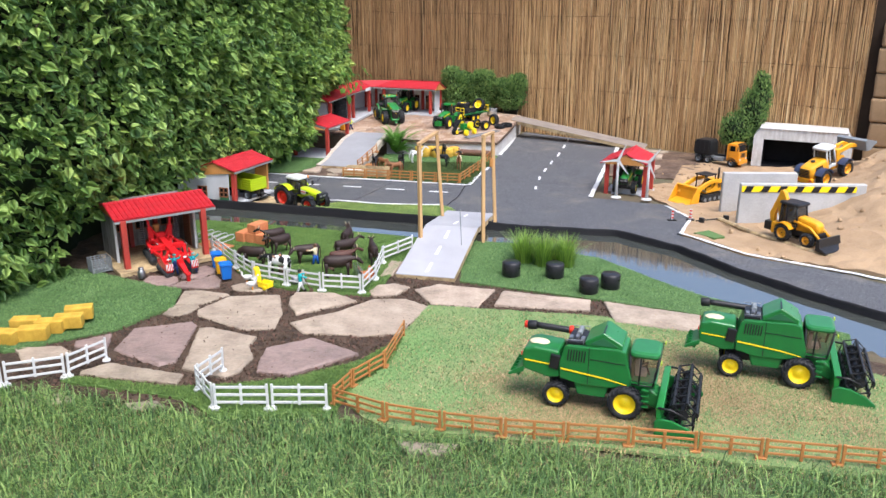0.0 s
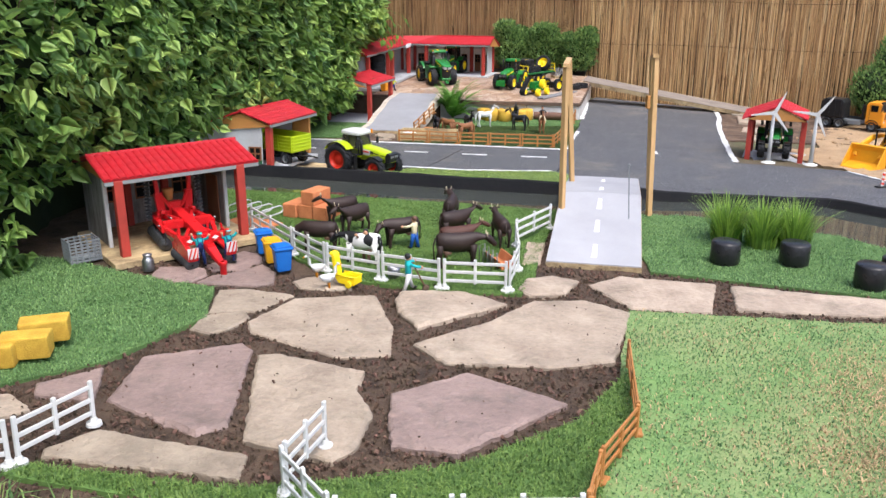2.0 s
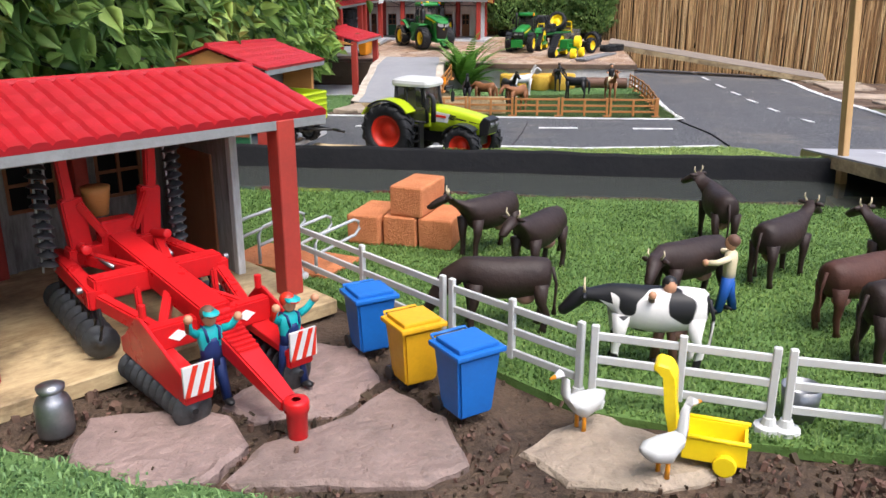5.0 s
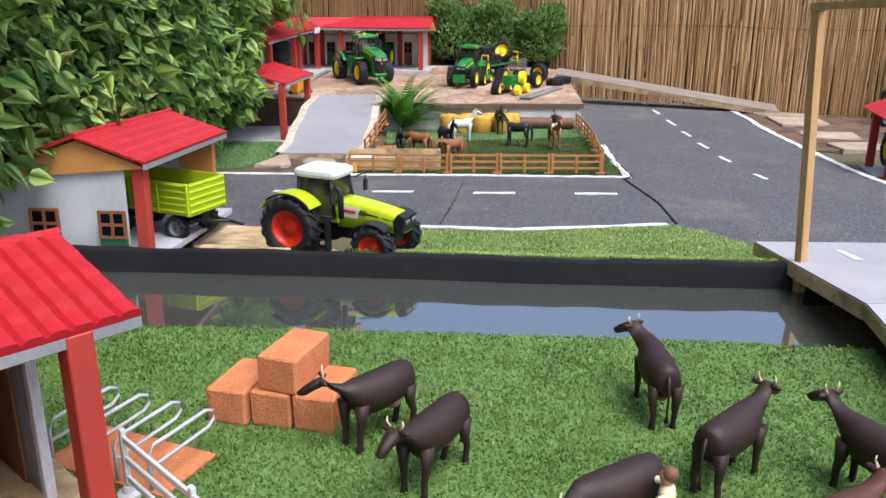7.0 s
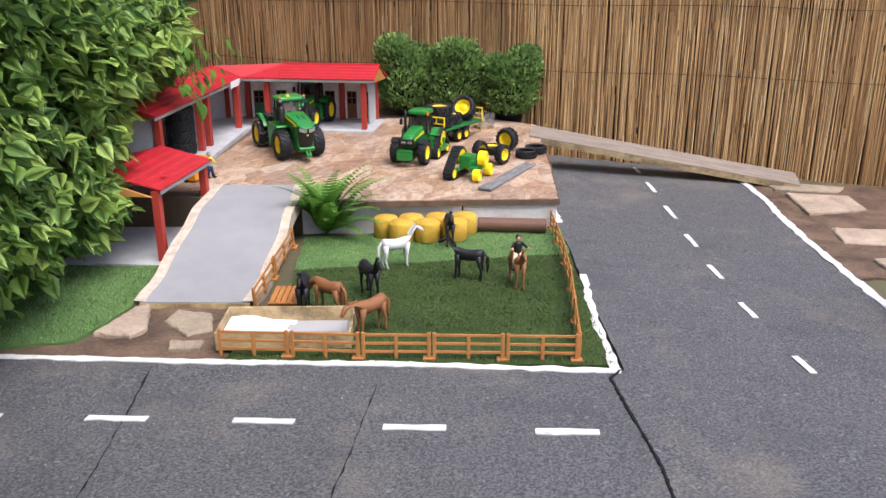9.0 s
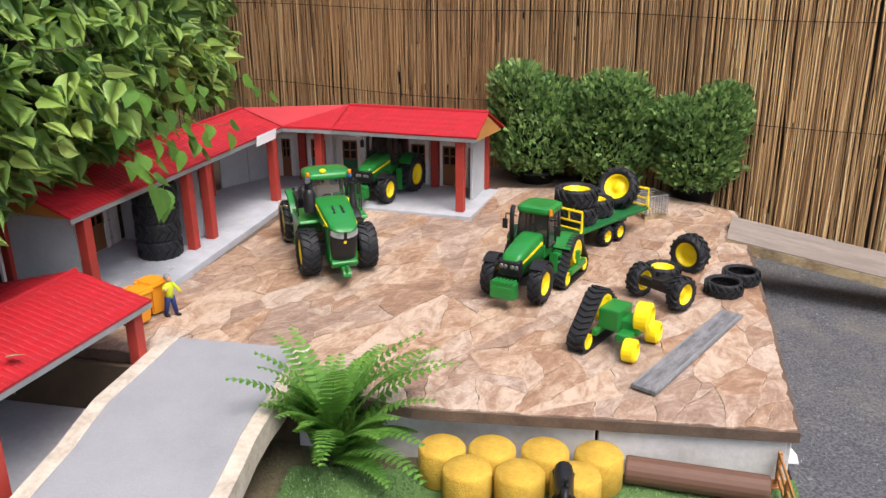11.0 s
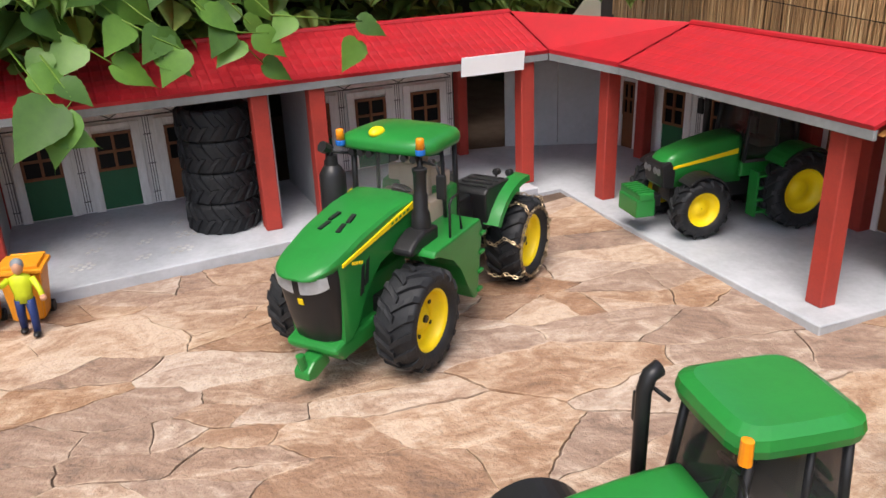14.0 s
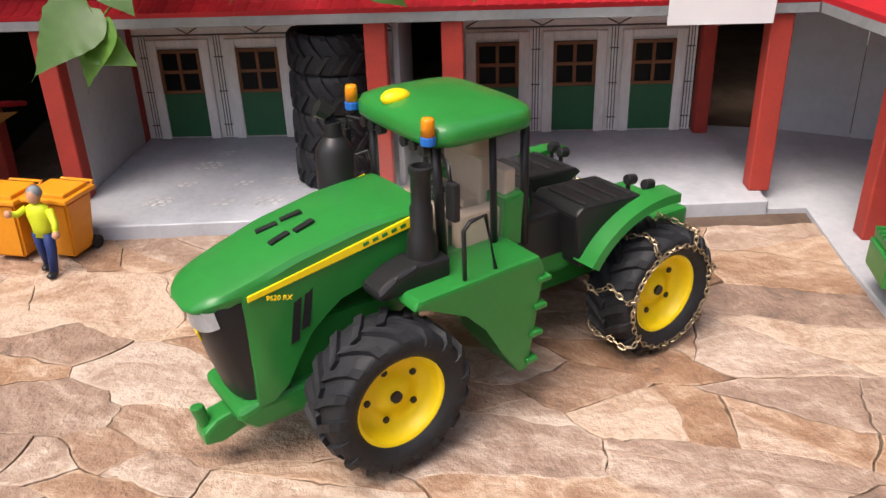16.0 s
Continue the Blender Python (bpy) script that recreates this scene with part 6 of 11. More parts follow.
def corner_floor():
    """The grey floor goes on round the corner between the two wings."""
    A, B = LEFT_WING, RIGHT_WING
    ps = [A @ Vector((0.896, -0.046, 0)), A @ Vector((0.945, -0.044, 0)), B @ Vector((-0.44, -0.052, 0)), B @ Vector((-0.426, -0.052, 0)), B @ Vector((-0.426, 0.3, 0)), Vector((-0.60, 8.87, 0)), Vector((-0.81, 8.90, 0)), Vector((-0.93, 8.79, 0)), A @ Vector((0.896, 0.30, 0))]
    ob = sheet("stable_floor", [(p.x, p.y) for p in ps], 0.0, 0.02, "grey_floor", height=lambda x, y: 0.064 + 0.02 * (y - 8.6), step=0.06, wob=0)
    tagged(ob, "grey stable floor in the corner of the wings", "floor", kind="structure")


corner_floor()

# ---- board beside the garage ----
board = piece("wooden_board", [(-1.18, 5.46), (-1.0, 5.38), (-0.93, 5.25), (-0.89, 5.0), (-1.0, 4.985), (-1.19, 5.04), (-1.235, 5.26)], 0.012, 0.012, "board", None, seed=3, wob=0.002, step=0.05)
tagged(board, "flat tan plywood board lying on the ground", "board")


# ---- wheels ----
TYRES = {}


def tyre_mesh(r, w, ri, lugs=16, tall=0.0045):
    """A tyre with curved, slanting lugs that run down over the shoulder."""
    key = ("tyre", round(r, 4), round(w, 4), round(ri, 4), lugs)
    if key in TYRES:
        return TYRES[key]
    bm = BM()
    h = w / 2
    rc = r - tall
    prof = [(ri, -h * 0.7), (ri + (rc - ri) * 0.12, -h * 0.86), (ri + (rc - ri) * 0.4, -h * 0.99), (rc - (rc - ri) * 0.25, -h * 0.98), (rc - (rc - ri) * 0.06, -h * 0.86), (rc, -h * 0.6), (rc + 0.0006, 0), (rc, h * 0.6), (rc - (rc - ri) * 0.06, h * 0.86), (rc - (rc - ri) * 0.25, h * 0.98), (ri + (rc - ri) * 0.4, h * 0.99), (ri + (rc - ri) * 0.12, h * 0.86), (ri, h * 0.7)]
    lathe(bm, prof, 40, xf((0, 0, 0), (90, 0, 0)))
    for f in bm.faces:
        f.smooth = True
    wd = math.tau / lugs * 0.2
    for k in range(lugs):
        for s in (-1, 1):
            a0 = (k + (0.5 if s > 0 else 0)) * math.tau / lugs
            rows = []
            for q, rad, sweep in ((-0.06, rc + tall, 0.0), (0.4, rc + tall, 0.16), (0.8, rc + tall * 0.85, 0.27), (1.0, rc - (rc - ri) * 0.1, 0.31), (1.03, rc - (rc - ri) * 0.34, 0.32)):
                a = a0 + sweep
                ring = []
                for da, dr in ((-wd * 1.15, -tall * 1.4), (-wd * 0.8, 0), (wd * 0.8, 0), (wd * 1.15, -tall * 1.4)):
                    rr = rad + dr
                    ring.append((rr * math.cos(a + da), s * q * h - (s * h * 0.1 if dr and q > 0.95 else 0), rr * math.sin(a + da)))
                rows.append(ring)
            vs = [[bm.verts.new(p) for p in ring] for ring in rows]
            for p, q in zip(vs, vs[1:]):
                for c in range(3):
                    bm.faces.new((p[c], p[c + 1], q[c + 1], q[c]))
            bm.faces.new(vs[0]), bm.faces.new(vs[-1])
    me = bpy.data.meshes.new("tyre")
    bmesh.ops.recalc_face_normals(bm, faces=bm.faces)
    bm.to_mesh(me)
    bm.free()
    TYRES[key] = me
    return me


def rim_mesh(ri, w, holes=5):
    key = ("rim", round(ri, 4), round(w, 4))
    if key in TYRES:
        return TYRES[key]
    bm = BM()
    h = w / 2 * 0.74
    prof = [(ri * 1.03, h), (ri * 0.98, h * 1.02), (ri * 0.92, h * 0.8), (ri * 0.86, h * 0.28), (ri * 0.45, h * 0.22), (ri * 0.38, h * 0.45), (ri * 0.1, h * 0.5), (0.0005, h * 0.5)]
    lathe(bm, prof, 28, xf((0, 0, 0), (90, 0, 0)))
    lathe(bm, [(p, -q) for p, q in prof], 28, xf((0, 0, 0), (90, 0, 0)))
    me = bpy.data.meshes.new("rim")
    bmesh.ops.recalc_face_normals(bm, faces=bm.faces)
    bm.to_mesh(me)
    bm.free()
    me.shade_smooth()
    TYRES[key] = me
    return me


def wheel(parent, loc, r, w, ri=None, rim="yellow", rot=(0, 0, 0), lugs=16, name="wheel", holes=True, scale=1.0):
    """A wheel with axle along y: tyre, rim and bolts under one part (or a thing of its own with no parent)."""
    ri = ri or r * 0.62
    root = empty(name)
    root.matrix_basis = xf(loc, rot)
    if parent is not None:
        root.parent = parent
    t = link("tyre", tyre_mesh(r, w, ri, lugs), "rubber", root)
    rm = rim_mesh(ri, w)
    if rm.materials and rm.materials[0] != M[rim]:
        rm = rm.copy()
        rm.materials.clear()
    link("rim", rm, rim, root)
    if holes:
        key = ("hub", round(ri, 4), round(w, 4))
        if key not in TYRES:
            bm = BM()
            for s in (-1, 1):
                for k in range(5):
                    a = k * math.tau / 5
                    cyl(bm, ri * 0.075, 0.003, (ri * 0.6 * math.cos(a), s * w * 0.37 * 0.25, ri * 0.6 * math.sin(a)), (90, 0, 0), 8)
                cyl(bm, ri * 0.13, 0.004, (0, s * w * 0.37 * 0.52, 0), (90, 0, 0), 10)
            me = bpy.data.meshes.new("hub")
            bm.to_mesh(me)
            bm.free()
            TYRES[key] = me
        link("hub", TYRES[key], "black", root)
    return root


def box_part(parent, name, m, *specs, bev=0.003, seg=2, label=""):
    """One part out of bevelled blocks: (size, place, turn)."""
    bm = BM()
    for s in specs:
        size, loc = s[0], s[1]
        rot = s[2] if len(s) > 2 else (0, 0, 0)
        box(bm, size, loc, rot, bev=min(bev, min(size) * 0.3), seg=seg)
    return part(name, bm, m, parent, label)


def bar_part(parent, name, m, r, *lines, label="", seg=6):
    bm = BM()
    for l in lines:
        tube(bm, l, r, seg)
    return part(name, bm, m, parent, label, True)


def fender(parent, x, y, r, w, a0, a1, m, thick=0.004, name="fender", z=0.0):
    """A curved mudguard round an axle at x, height z."""
    bm = BM()
    n = 12
    rings = []
    for k in range(n + 1):
        a = radians(a0 + (a1 - a0) * k / n)
        ring = []
        for rr, yy in ((r, -w / 2), (r + thick, -w / 2), (r + thick, w / 2), (r, w / 2)):
            ring.append((x + rr * math.cos(a), y + yy, z + rr * math.sin(a)))
        rings.append(ring)
    loft(bm, rings)
    return part(name, bm, m, parent)


def cab(parent, x0, x1, w, z0, z1, roof, bars="black", glass="glass", roof_m="green", slope=0.012, over=0.012, seat=True):
    """A tractor cab with posts, panes, seat and roof."""
    pts = {}
    for sx, x, xt in ((0, x0, x0 + slope * 0.3), (1, x1, x1 - slope)):
        for s in (-1, 1):
            pts[sx, s] = (Vector((x, s * w / 2, z0)), Vector((xt, s * (w / 2 - 0.004), z1)))
    bm = BM()
    for a, b in pts.values():
        tube(bm, [a, b], 0.004, 6)
    for s in (-1, 1):
        tube(bm, [pts[0, s][1], pts[1, s][1]], 0.0035, 6)
        tube(bm, [pts[0, s][0], pts[1, s][0]], 0.003, 6)
        m0 = (pts[0, s][0] * 0.62 + pts[1, s][0] * 0.38)
        m1 = (pts[0, s][1] * 0.62 + pts[1, s][1] * 0.38)
        tube(bm, [m0, m1], 0.003, 6)
    for sx in (0, 1):
        tube(bm, [pts[sx, -1][1], pts[sx, 1][1]], 0.0035, 6)
    part("cab_frame", bm, bars, parent, bars + " cab frame", True)
    quads = [[pts[0, s][0], pts[1, s][0], pts[1, s][1], pts[0, s][1]] for s in (-1, 1)] + [[pts[k, -1][0], pts[k, 1][0], pts[k, 1][1], pts[k, -1][1]] for k in (0, 1)]
    for q in quads:
        raw("pane", [tuple(v) for v in q], [(0, 1, 2, 3)], glass, parent, "clear cab pane")
    bm = BM()
    xm, L, W = (x0 + x1) / 2 - slope * 0.3, x1 - x0 + over * 2, w + over * 1.6
    rings = []
    for s, z in ((0.97, z1), (1.0, z1 + roof * 0.35), (0.97, z1 + roof * 0.75), (0.8, z1 + roof)):
        ring = []
        for k in range(24):
            a = k * math.tau / 24
            c, d = math.cos(a), math.sin(a)
            e = 0.38
            ring.append((xm + L / 2 * s * abs(c) ** e * (1 if c > 0 else -1), W / 2 * s * abs(d) ** e * (1 if d > 0 else -1), z))
        rings.append(ring)
    loft(bm, rings)
    part("cab_roof", bm, roof_m, parent, smooth=False)
    if seat:
        box_part(parent, "seat", "tan", ((0.035, 0.045, 0.012), (x0 + (x1 - x0) * 0.4, 0, z0 + 0.02)), ((0.012, 0.045, 0.05), (x0 + (x1 - x0) * 0.22, 0, z0 + 0.045)), ((0.02, 0.03, 0.018), (x0 + (x1 - x0) * 0.22, 0, z0 + 0.08)), label="tan driver seat")
        bm = BM()
        lathe(bm, [(0.012, 0), (0.014, 0.002), (0.012, 0.004)], 14, xf((x1 - 0.028, 0, z0 + 0.045), (0, -35, 0)))
        tube(bm, [(x1 - 0.012, 0, z0), (x1 - 0.027, 0, z0 + 0.045)], 0.003, 6)
        part("steering_wheel", bm, "black", parent)


def hood(parent, x0, x1, w0, w1, zb, zt0, zt1, m, name="hood", nose=0.012, round_=0.35):
    """A bonnet from the cab (x0) to the nose (x1), rounded on top and at the nose."""
    bm = BM()
    rings = []
    N = 18
    for k in range(15):
        t = 1 - (1 - k / 14) ** 1.5
        x = x0 + (x1 - x0) * t
        end = max(0.0, (t - 0.86) / 0.14)
        w = (w0 + (w1 - w0) * t) * (1 - 0.28 * end ** 2)
        zt = zt0 + (zt1 - zt0) * t ** 1.6 - nose * 0.8 * end ** 2
        ring = []
        for i in range(N + 1):
            a = math.pi * i / N
            c, s = math.cos(a), math.sin(a)
            ring.append((x, w / 2 * abs(c) ** round_ * (1 if c > 0 else -1), zb + (zt - zb) * s ** round_))
        rings.append(ring)
    loft(bm, rings)
    return part(name, bm, m, parent, "", True)


def chain(bm, pts, pitch=0.0065, r=0.0007):
    """A chain of flat links, every second one turned on edge."""
    pts = [Vector(p) for p in pts]
    acc, k = 0.0, 0
    for a, b in zip(pts, pts[1:]):
        d = b - a
        L = d.length
        if L < 1e-6:
            continue
        while acc < L:
            c = a + d * (acc / L)
            t = d.normalized()
            n = t.cross(Vector((0.3, 1, 0.2))).normalized()
            if k % 2:
                n = t.cross(n)
            ring = [c + t * (pitch * 0.72 * math.cos(q * math.tau / 6)) + n * (pitch * 0.36 * math.sin(q * math.tau / 6)) for q in range(7)]
            tube(bm, ring, r, 4, cap=False)
            acc += pitch
            k += 1
        acc -= L


def text_mark(parent, s, size, loc, rot, m, name="lettering"):
    cu = bpy.data.curves.new(name, "FONT")
    cu.body, cu.size, cu.extrude, cu.align_x, cu.align_y = s, size, 0.0003, "CENTER", "CENTER"
    tmp = bpy.data.objects.new(name, cu)
    scene.collection.objects.link(tmp)
    dg = bpy.context.evaluated_depsgraph_get()
    me = bpy.data.meshes.new_from_object(tmp.evaluated_get(dg))
    bpy.data.objects.remove(tmp)
    ob = link(name, me, m, parent)
    ob.matrix_basis = xf(loc, rot)
    return ob


def reshape(root, shape):
    """Moves the corners of all meshes of a thing by one rule; its wheels keep their form and only change place."""
    for ob in root.children_recursive:
        if ob.name.split(".")[0] in ("wheel", "crawler") or ob.matrix_basis != Matrix():
            if ob.parent == root:
                ob.matrix_basis.translation = shape(ob.matrix_basis.translation) if ob.type == "MESH" else Vector((shape(ob.matrix_basis.translation).x, *ob.matrix_basis.translation[1:]))
            continue
        top = ob
        while top.parent != root:
            top = top.parent
        if ob.type == "MESH" and top.name.split(".")[0] not in ("wheel", "crawler"):
            for v in ob.data.vertices:
                v.co = shape(v.co)
            ob.data.update()


def articulated_tractor():
    """The large green tractor with four equal wheels and chains on the rear ones."""
    t = empty("tractor", "large green articulated tractor with yellow rims and chained rear tyres", "tractor")
    r, w = 0.0635, 0.052
    fx, rx, ty = 0.109, -0.159, 0.078
    for x in (fx, rx):
        for s in (-1, 1):
            wh = wheel(t, (x, s * ty, r), r, w, r * 0.6, "yellow", lugs=17)
            if x < 0:
                bm = BM()
                for yy in (-1, 1):
                    chain(bm, [(0.80 * r * math.cos(a), yy * w * 0.535, 0.80 * r * math.sin(a)) for a in np.linspace(0, math.tau, 33)])
                for k in range(7):
                    a = k * math.tau / 7 + 0.25
                    pts = [(0.80 * r * math.cos(a), -w * 0.535, 0.80 * r * math.sin(a))]
                    for q in (-0.52, -0.4, -0.15, 0.15, 0.4, 0.52):
                        aa = a + 0.1 * math.sin(q * 7)
                        rr = 1.03 if abs(q) < 0.5 else 0.94
                        pts.append((rr * r * math.cos(aa), q * w, rr * r * math.sin(aa)))
                    pts.append((0.80 * r * math.cos(a), w * 0.535, 0.80 * r * math.sin(a)))
                    chain(bm, pts)
                part("snow_chain", bm, "chain", wh, "brassy steel snow chain")
    # bonnet: crowned top, flat sides with a wheel arch, rounded nose that overhangs the grille
    xs = [0.048, 0.065, 0.085, 0.105, 0.125, 0.14, 0.152, 0.163, 0.174, 0.186, 0.197, 0.2, 0.209, 0.217, 0.2235, 0.2285, 0.2315]
    rings = []
    for x in xs:
        zt = float(np.interp(x, [0.048, 0.1, 0.157, 0.2, 0.222, 0.2315], [0.1765, 0.1745, 0.1645, 0.151, 0.1405, 0.1325]))
        hw = float(np.interp(x, [0.048, 0.15, 0.19, 0.205, 0.215, 0.2235, 0.2285, 0.2315], [0.0455, 0.0415, 0.039, 0.0372, 0.0345, 0.029, 0.0225, 0.012]))
        zs = zt - float(np.interp(x, [0.05, 0.2, 0.2315], [0.005, 0.0095, 0.002]))
        zb = float(np.interp(x, [0.048, 0.1, 0.125, 0.14, 0.152, 0.163, 0.174, 0.186, 0.197, 0.2], [0.124, 0.124, 0.118, 0.108, 0.098, 0.083, 0.066, 0.058, 0.056, zs - 0.012])) if x < 0.2 else zs - 0.006 * min(1, (0.2325 - x) / 0.012)
        side = [(hw * 0.955, zb), (hw * 0.985, zb + (zs - zb) * 0.45), (hw, zs - (zs - zb) * 0.12), (hw, zs), (hw * 0.93, zs + (zt - zs) * 0.5), (hw * 0.72, zs + (zt - zs) * 0.78), (hw * 0.3, zs + (zt - zs) * 0.93), (hw * 0.1, zt)]
        rings.append([(x, y, z) for y, z in side] + [(x, -y, z) for y, z in side[::-1]])
    bm = BM()
    loft(bm, rings)
    bmesh.ops.recalc_face_normals(bm, faces=bm.faces)
    part("hood", bm, "green", t, "", True).data.set_sharp_from_angle(angle=radians(32))
    # grille, rounded in plan
    bm = BM()
    rings = []
    for z, xc, hw in ((0.054, 0.204, 0.029), (0.060, 0.2085, 0.0325), (0.08, 0.2145, 0.035), (0.105, 0.221, 0.0365), (0.125, 0.2255, 0.0368), (0.134, 0.2258, 0.0352)):
        arc = []
        for k in range(13):
            a = -90 + 15 * k
            c, q = math.cos(radians(a)), math.sin(radians(a))
            arc.append((xc - 0.024 + 0.024 * abs(c) ** 0.55, hw * abs(q) ** 0.9 * (1 if q > 0 else -1), z))
        rings.append(arc + [(0.17, hw, z), (0.17, -hw, z)])
    loft(bm, rings)
    part("grille", bm, "black", t, "black front grille", True).data.set_sharp_from_angle(angle=radians(40))
    bm = BM()
    box(bm, (0.001, 0.007, 0.007), (0.2212, 0, 0.1035), (0, 15, 0))
    part("badge", bm, "yellow", t, "small yellow badge")
    for s in (-1, 1):
        bm = BM()
        lo, hi = [], []
        for k in range(7):
            a = radians(5 + 10.5 * k)
            for row, z, xc, hw, up in ((lo, 0.1135, 0.2258, 0.0388, 0.0085), (hi, 0.131, 0.2282, 0.0384, 0.003)):
                e = 0.024 * math.cos(a) ** 0.55
                row.append(bm.verts.new((xc - 0.024 + e, s * hw * math.sin(a) ** 0.9, z + up * (k / 6) ** 1.5)))
        for k in range(6):
            bm.faces.new((lo[k], lo[k + 1], hi[k + 1], hi[k]))
        bmesh.ops.solidify(bm, geom=bm.faces[:], thickness=0.0022)
        part("headlight", bm, "lamp", t, "clear headlight")
        n0 = Vector((0.197, s * 0.0384, 0.1395))
        n1 = Vector((0.052, s * 0.0462, 0.1725))
        n0.y += s * 0.0012
        n1.y += s * 0.001
        q = [n0, n1, n1 + Vector((0, 0, -0.0085)), n0 + Vector((0, 0, -0.0035))]
        raw("stripe", [tuple(p + Vector((0, s * dy, 0))) for dy in (0.0008, -0.001) for p in q], [(0, 1, 2, 3), (4, 5, 6, 7), (0, 1, 5, 4), (1, 2, 6, 5), (2, 3, 7, 6), (3, 0, 4, 7)], "yellow", t, "yellow bonnet stripe")
        for k in range(5):
            f = 0.14 + 0.055 * k
            c = n1.lerp(n0, f)
            box_part(t, "stripe_mark", "green", ((0.005, 0.0006, 0.0028), (c.x, c.y + s * 0.0011, c.z - 0.0042 + 0.0025 * f), (0, 13, s * 3)), bev=0.0001)
        for k in range(2):
            bm = BM()
            x = 0.1625 - k * 0.0092
            prism(bm, [(x - 0.152, 0.098 + 0.008 * k), (x + 0.0065 - 0.152, 0.096 + 0.008 * k), (x - 0.002 - 0.152, 0.1475 + 0.002 * k), (x - 0.0085 - 0.152, 0.149 + 0.002 * k)], -0.0016, 0.0016, m=xf((0.152, s * 0.0416, 0), (s * 1, 0, -s * 3.5)))
            part("side_vent", bm, "black", t)
        text_mark(t, "9620 RX", 0.0056, (0.176, s * 0.0437, 0.1345), (90, 14 if s > 0 else -14, 180 - 4 if s > 0 else 4), "yellow", "model_lettering")
        for sx in (0, 1):
            box_part(t, "bonnet_vent", "black", ((0.0175, 0.0055, 0.002), (0.138 + 0.0205 * sx, 0.0115 * s, 0.1688 - 0.0046 * sx), (0, 14, 8 * s)), bev=0.0004)
    box_part(t, "front_frame", "green", ((0.16, 0.05, 0.05), (0.125, 0, 0.075)), bev=0.004)
    bm = BM()
    prism(bm, [(0.12, 0.04), (0.12, 0.062), (0.197, 0.060), (0.213, 0.056), (0.212, 0.046), (0.2, 0.038)], -0.036, 0.036, 0.006, 3)
    part("bumper", bm, "green", t, "", False)
    bm = BM()
    prism(bm, [(0.195, 0.030), (0.2, 0.046), (0.224, 0.042), (0.236, 0.034), (0.236, 0.024), (0.222, 0.022)], -0.011, 0.011, 0.003, 2)
    part("front_hitch", bm, "green", t)
    bm = BM()
    cyl(bm, 0.005, 0.02, (0.230, 0, 0.042), seg=12, bev=0.001)
    part("hitch_pin", bm, "green", t)
    box_part(t, "rear_frame", "green", ((0.15, 0.06, 0.05), (-0.11, 0, 0.085)), ((0.05, 0.09, 0.03), (-0.205, 0, 0.085)), ((0.07, 0.1, 0.02), (-0.06, 0, 0.095)), bev=0.004)
    box_part(t, "axle", "black", ((0.03, 0.15, 0.03), (fx, 0, r)), ((0.03, 0.15, 0.03), (rx, 0, r)), bev=0.004)
    box_part(t, "hinge_housing", "black", ((0.045, 0.10, 0.05), (-0.066, 0, 0.113)), ((0.02, 0.05, 0.03), (-0.062, 0, 0.142)), bev=0.004, label="black housing behind the cab")
    for s in (-1, 1):
        # flared panel behind the front wheel, open towards it
        bm = BM()
        prism(bm, [(0.094, 0.119), (0.09, 0.126), (-0.026, 0.130), (-0.032, 0.118), (-0.018, 0.040), (-0.008, 0.040), (0.01, 0.062), (0.025, 0.088), (0.045, 0.105), (0.07, 0.116)], s * 0.040, s * 0.094, 0.003, 2)
        part("step_panel", bm, "green", t, "green step panel")
        for k in range(4):
            box_part(t, "step", "green", ((0.012, 0.03, 0.004), (-0.031 + 0.0035 * (3 - k), s * 0.082, 0.048 + k * 0.021)), bev=0.0015)
        bm = BM()
        th = np.linspace(radians(80), radians(150), 18)
        R = r + 0.011
        rows = []
        for a in th:
            cx, cz = rx + R * math.cos(a) * 1.15, r - 0.004 + R * math.sin(a) * 1.08
            rows.append([bm.verts.new((cx + ox * math.cos(a), s * y, cz + ox * math.sin(a))) for ox, y in ((-0.007, 0.089), (0.0, 0.088), (0.002, 0.066), (-0.003, 0.066), (-0.003, 0.084), (-0.007, 0.085))])
        for p, q in zip(rows, rows[1:]):
            for c in range(6):
                bm.faces.new((p[c], p[(c + 1) % 6], q[(c + 1) % 6], q[c]))
        bm.faces.new(rows[0]), bm.faces.new(rows[-1])
        bmesh.ops.transform(bm, matrix=Matrix.Translation((rx * 2, 0, 0)) @ Matrix.Diagonal((-1, 1, 1, 1)), verts=bm.verts)
        part("mudguard", bm, "green", t, "green rear mudguard", True).data.set_sharp_from_angle(angle=radians(40))
        bm = BM()
        prism(bm, [(-0.085, 0.094), (-0.079, 0.139), (-0.086, 0.1455), (-0.144, 0.1415), (-0.151, 0.136), (-0.133, 0.128), (-0.112, 0.114), (-0.1, 0.095)], s * 0.012, s * 0.072, 0.003, 2)
        tank = part("fuel_tank", bm, "black", t, "black plastic fuel tank")
        for k in range(4):
            bm = BM()
            box(bm, (0.0028, 0.048, 0.004), (-0.09 - 0.0155 * k, s * 0.044, 0.1455 - 0.0011 * k), (0, -4, 0), bev=0.001)
            part("tank_rib", bm, "black", tank)
        for k in range(2):
            bm = BM()
            tube(bm, [(-0.153 - 0.003 * k, s * (0.046 + 0.018 * k), 0.13), (-0.153 - 0.003 * k, s * (0.046 + 0.018 * k), 0.141)], 0.002, 6)
            cyl(bm, 0.005, 0.009, (-0.155 - 0.003 * k, s * (0.046 + 0.018 * k), 0.1445), (0, 80, 0), 12, bev=0.001)
            part("work_light", bm, "black", t)
        bm = BM()
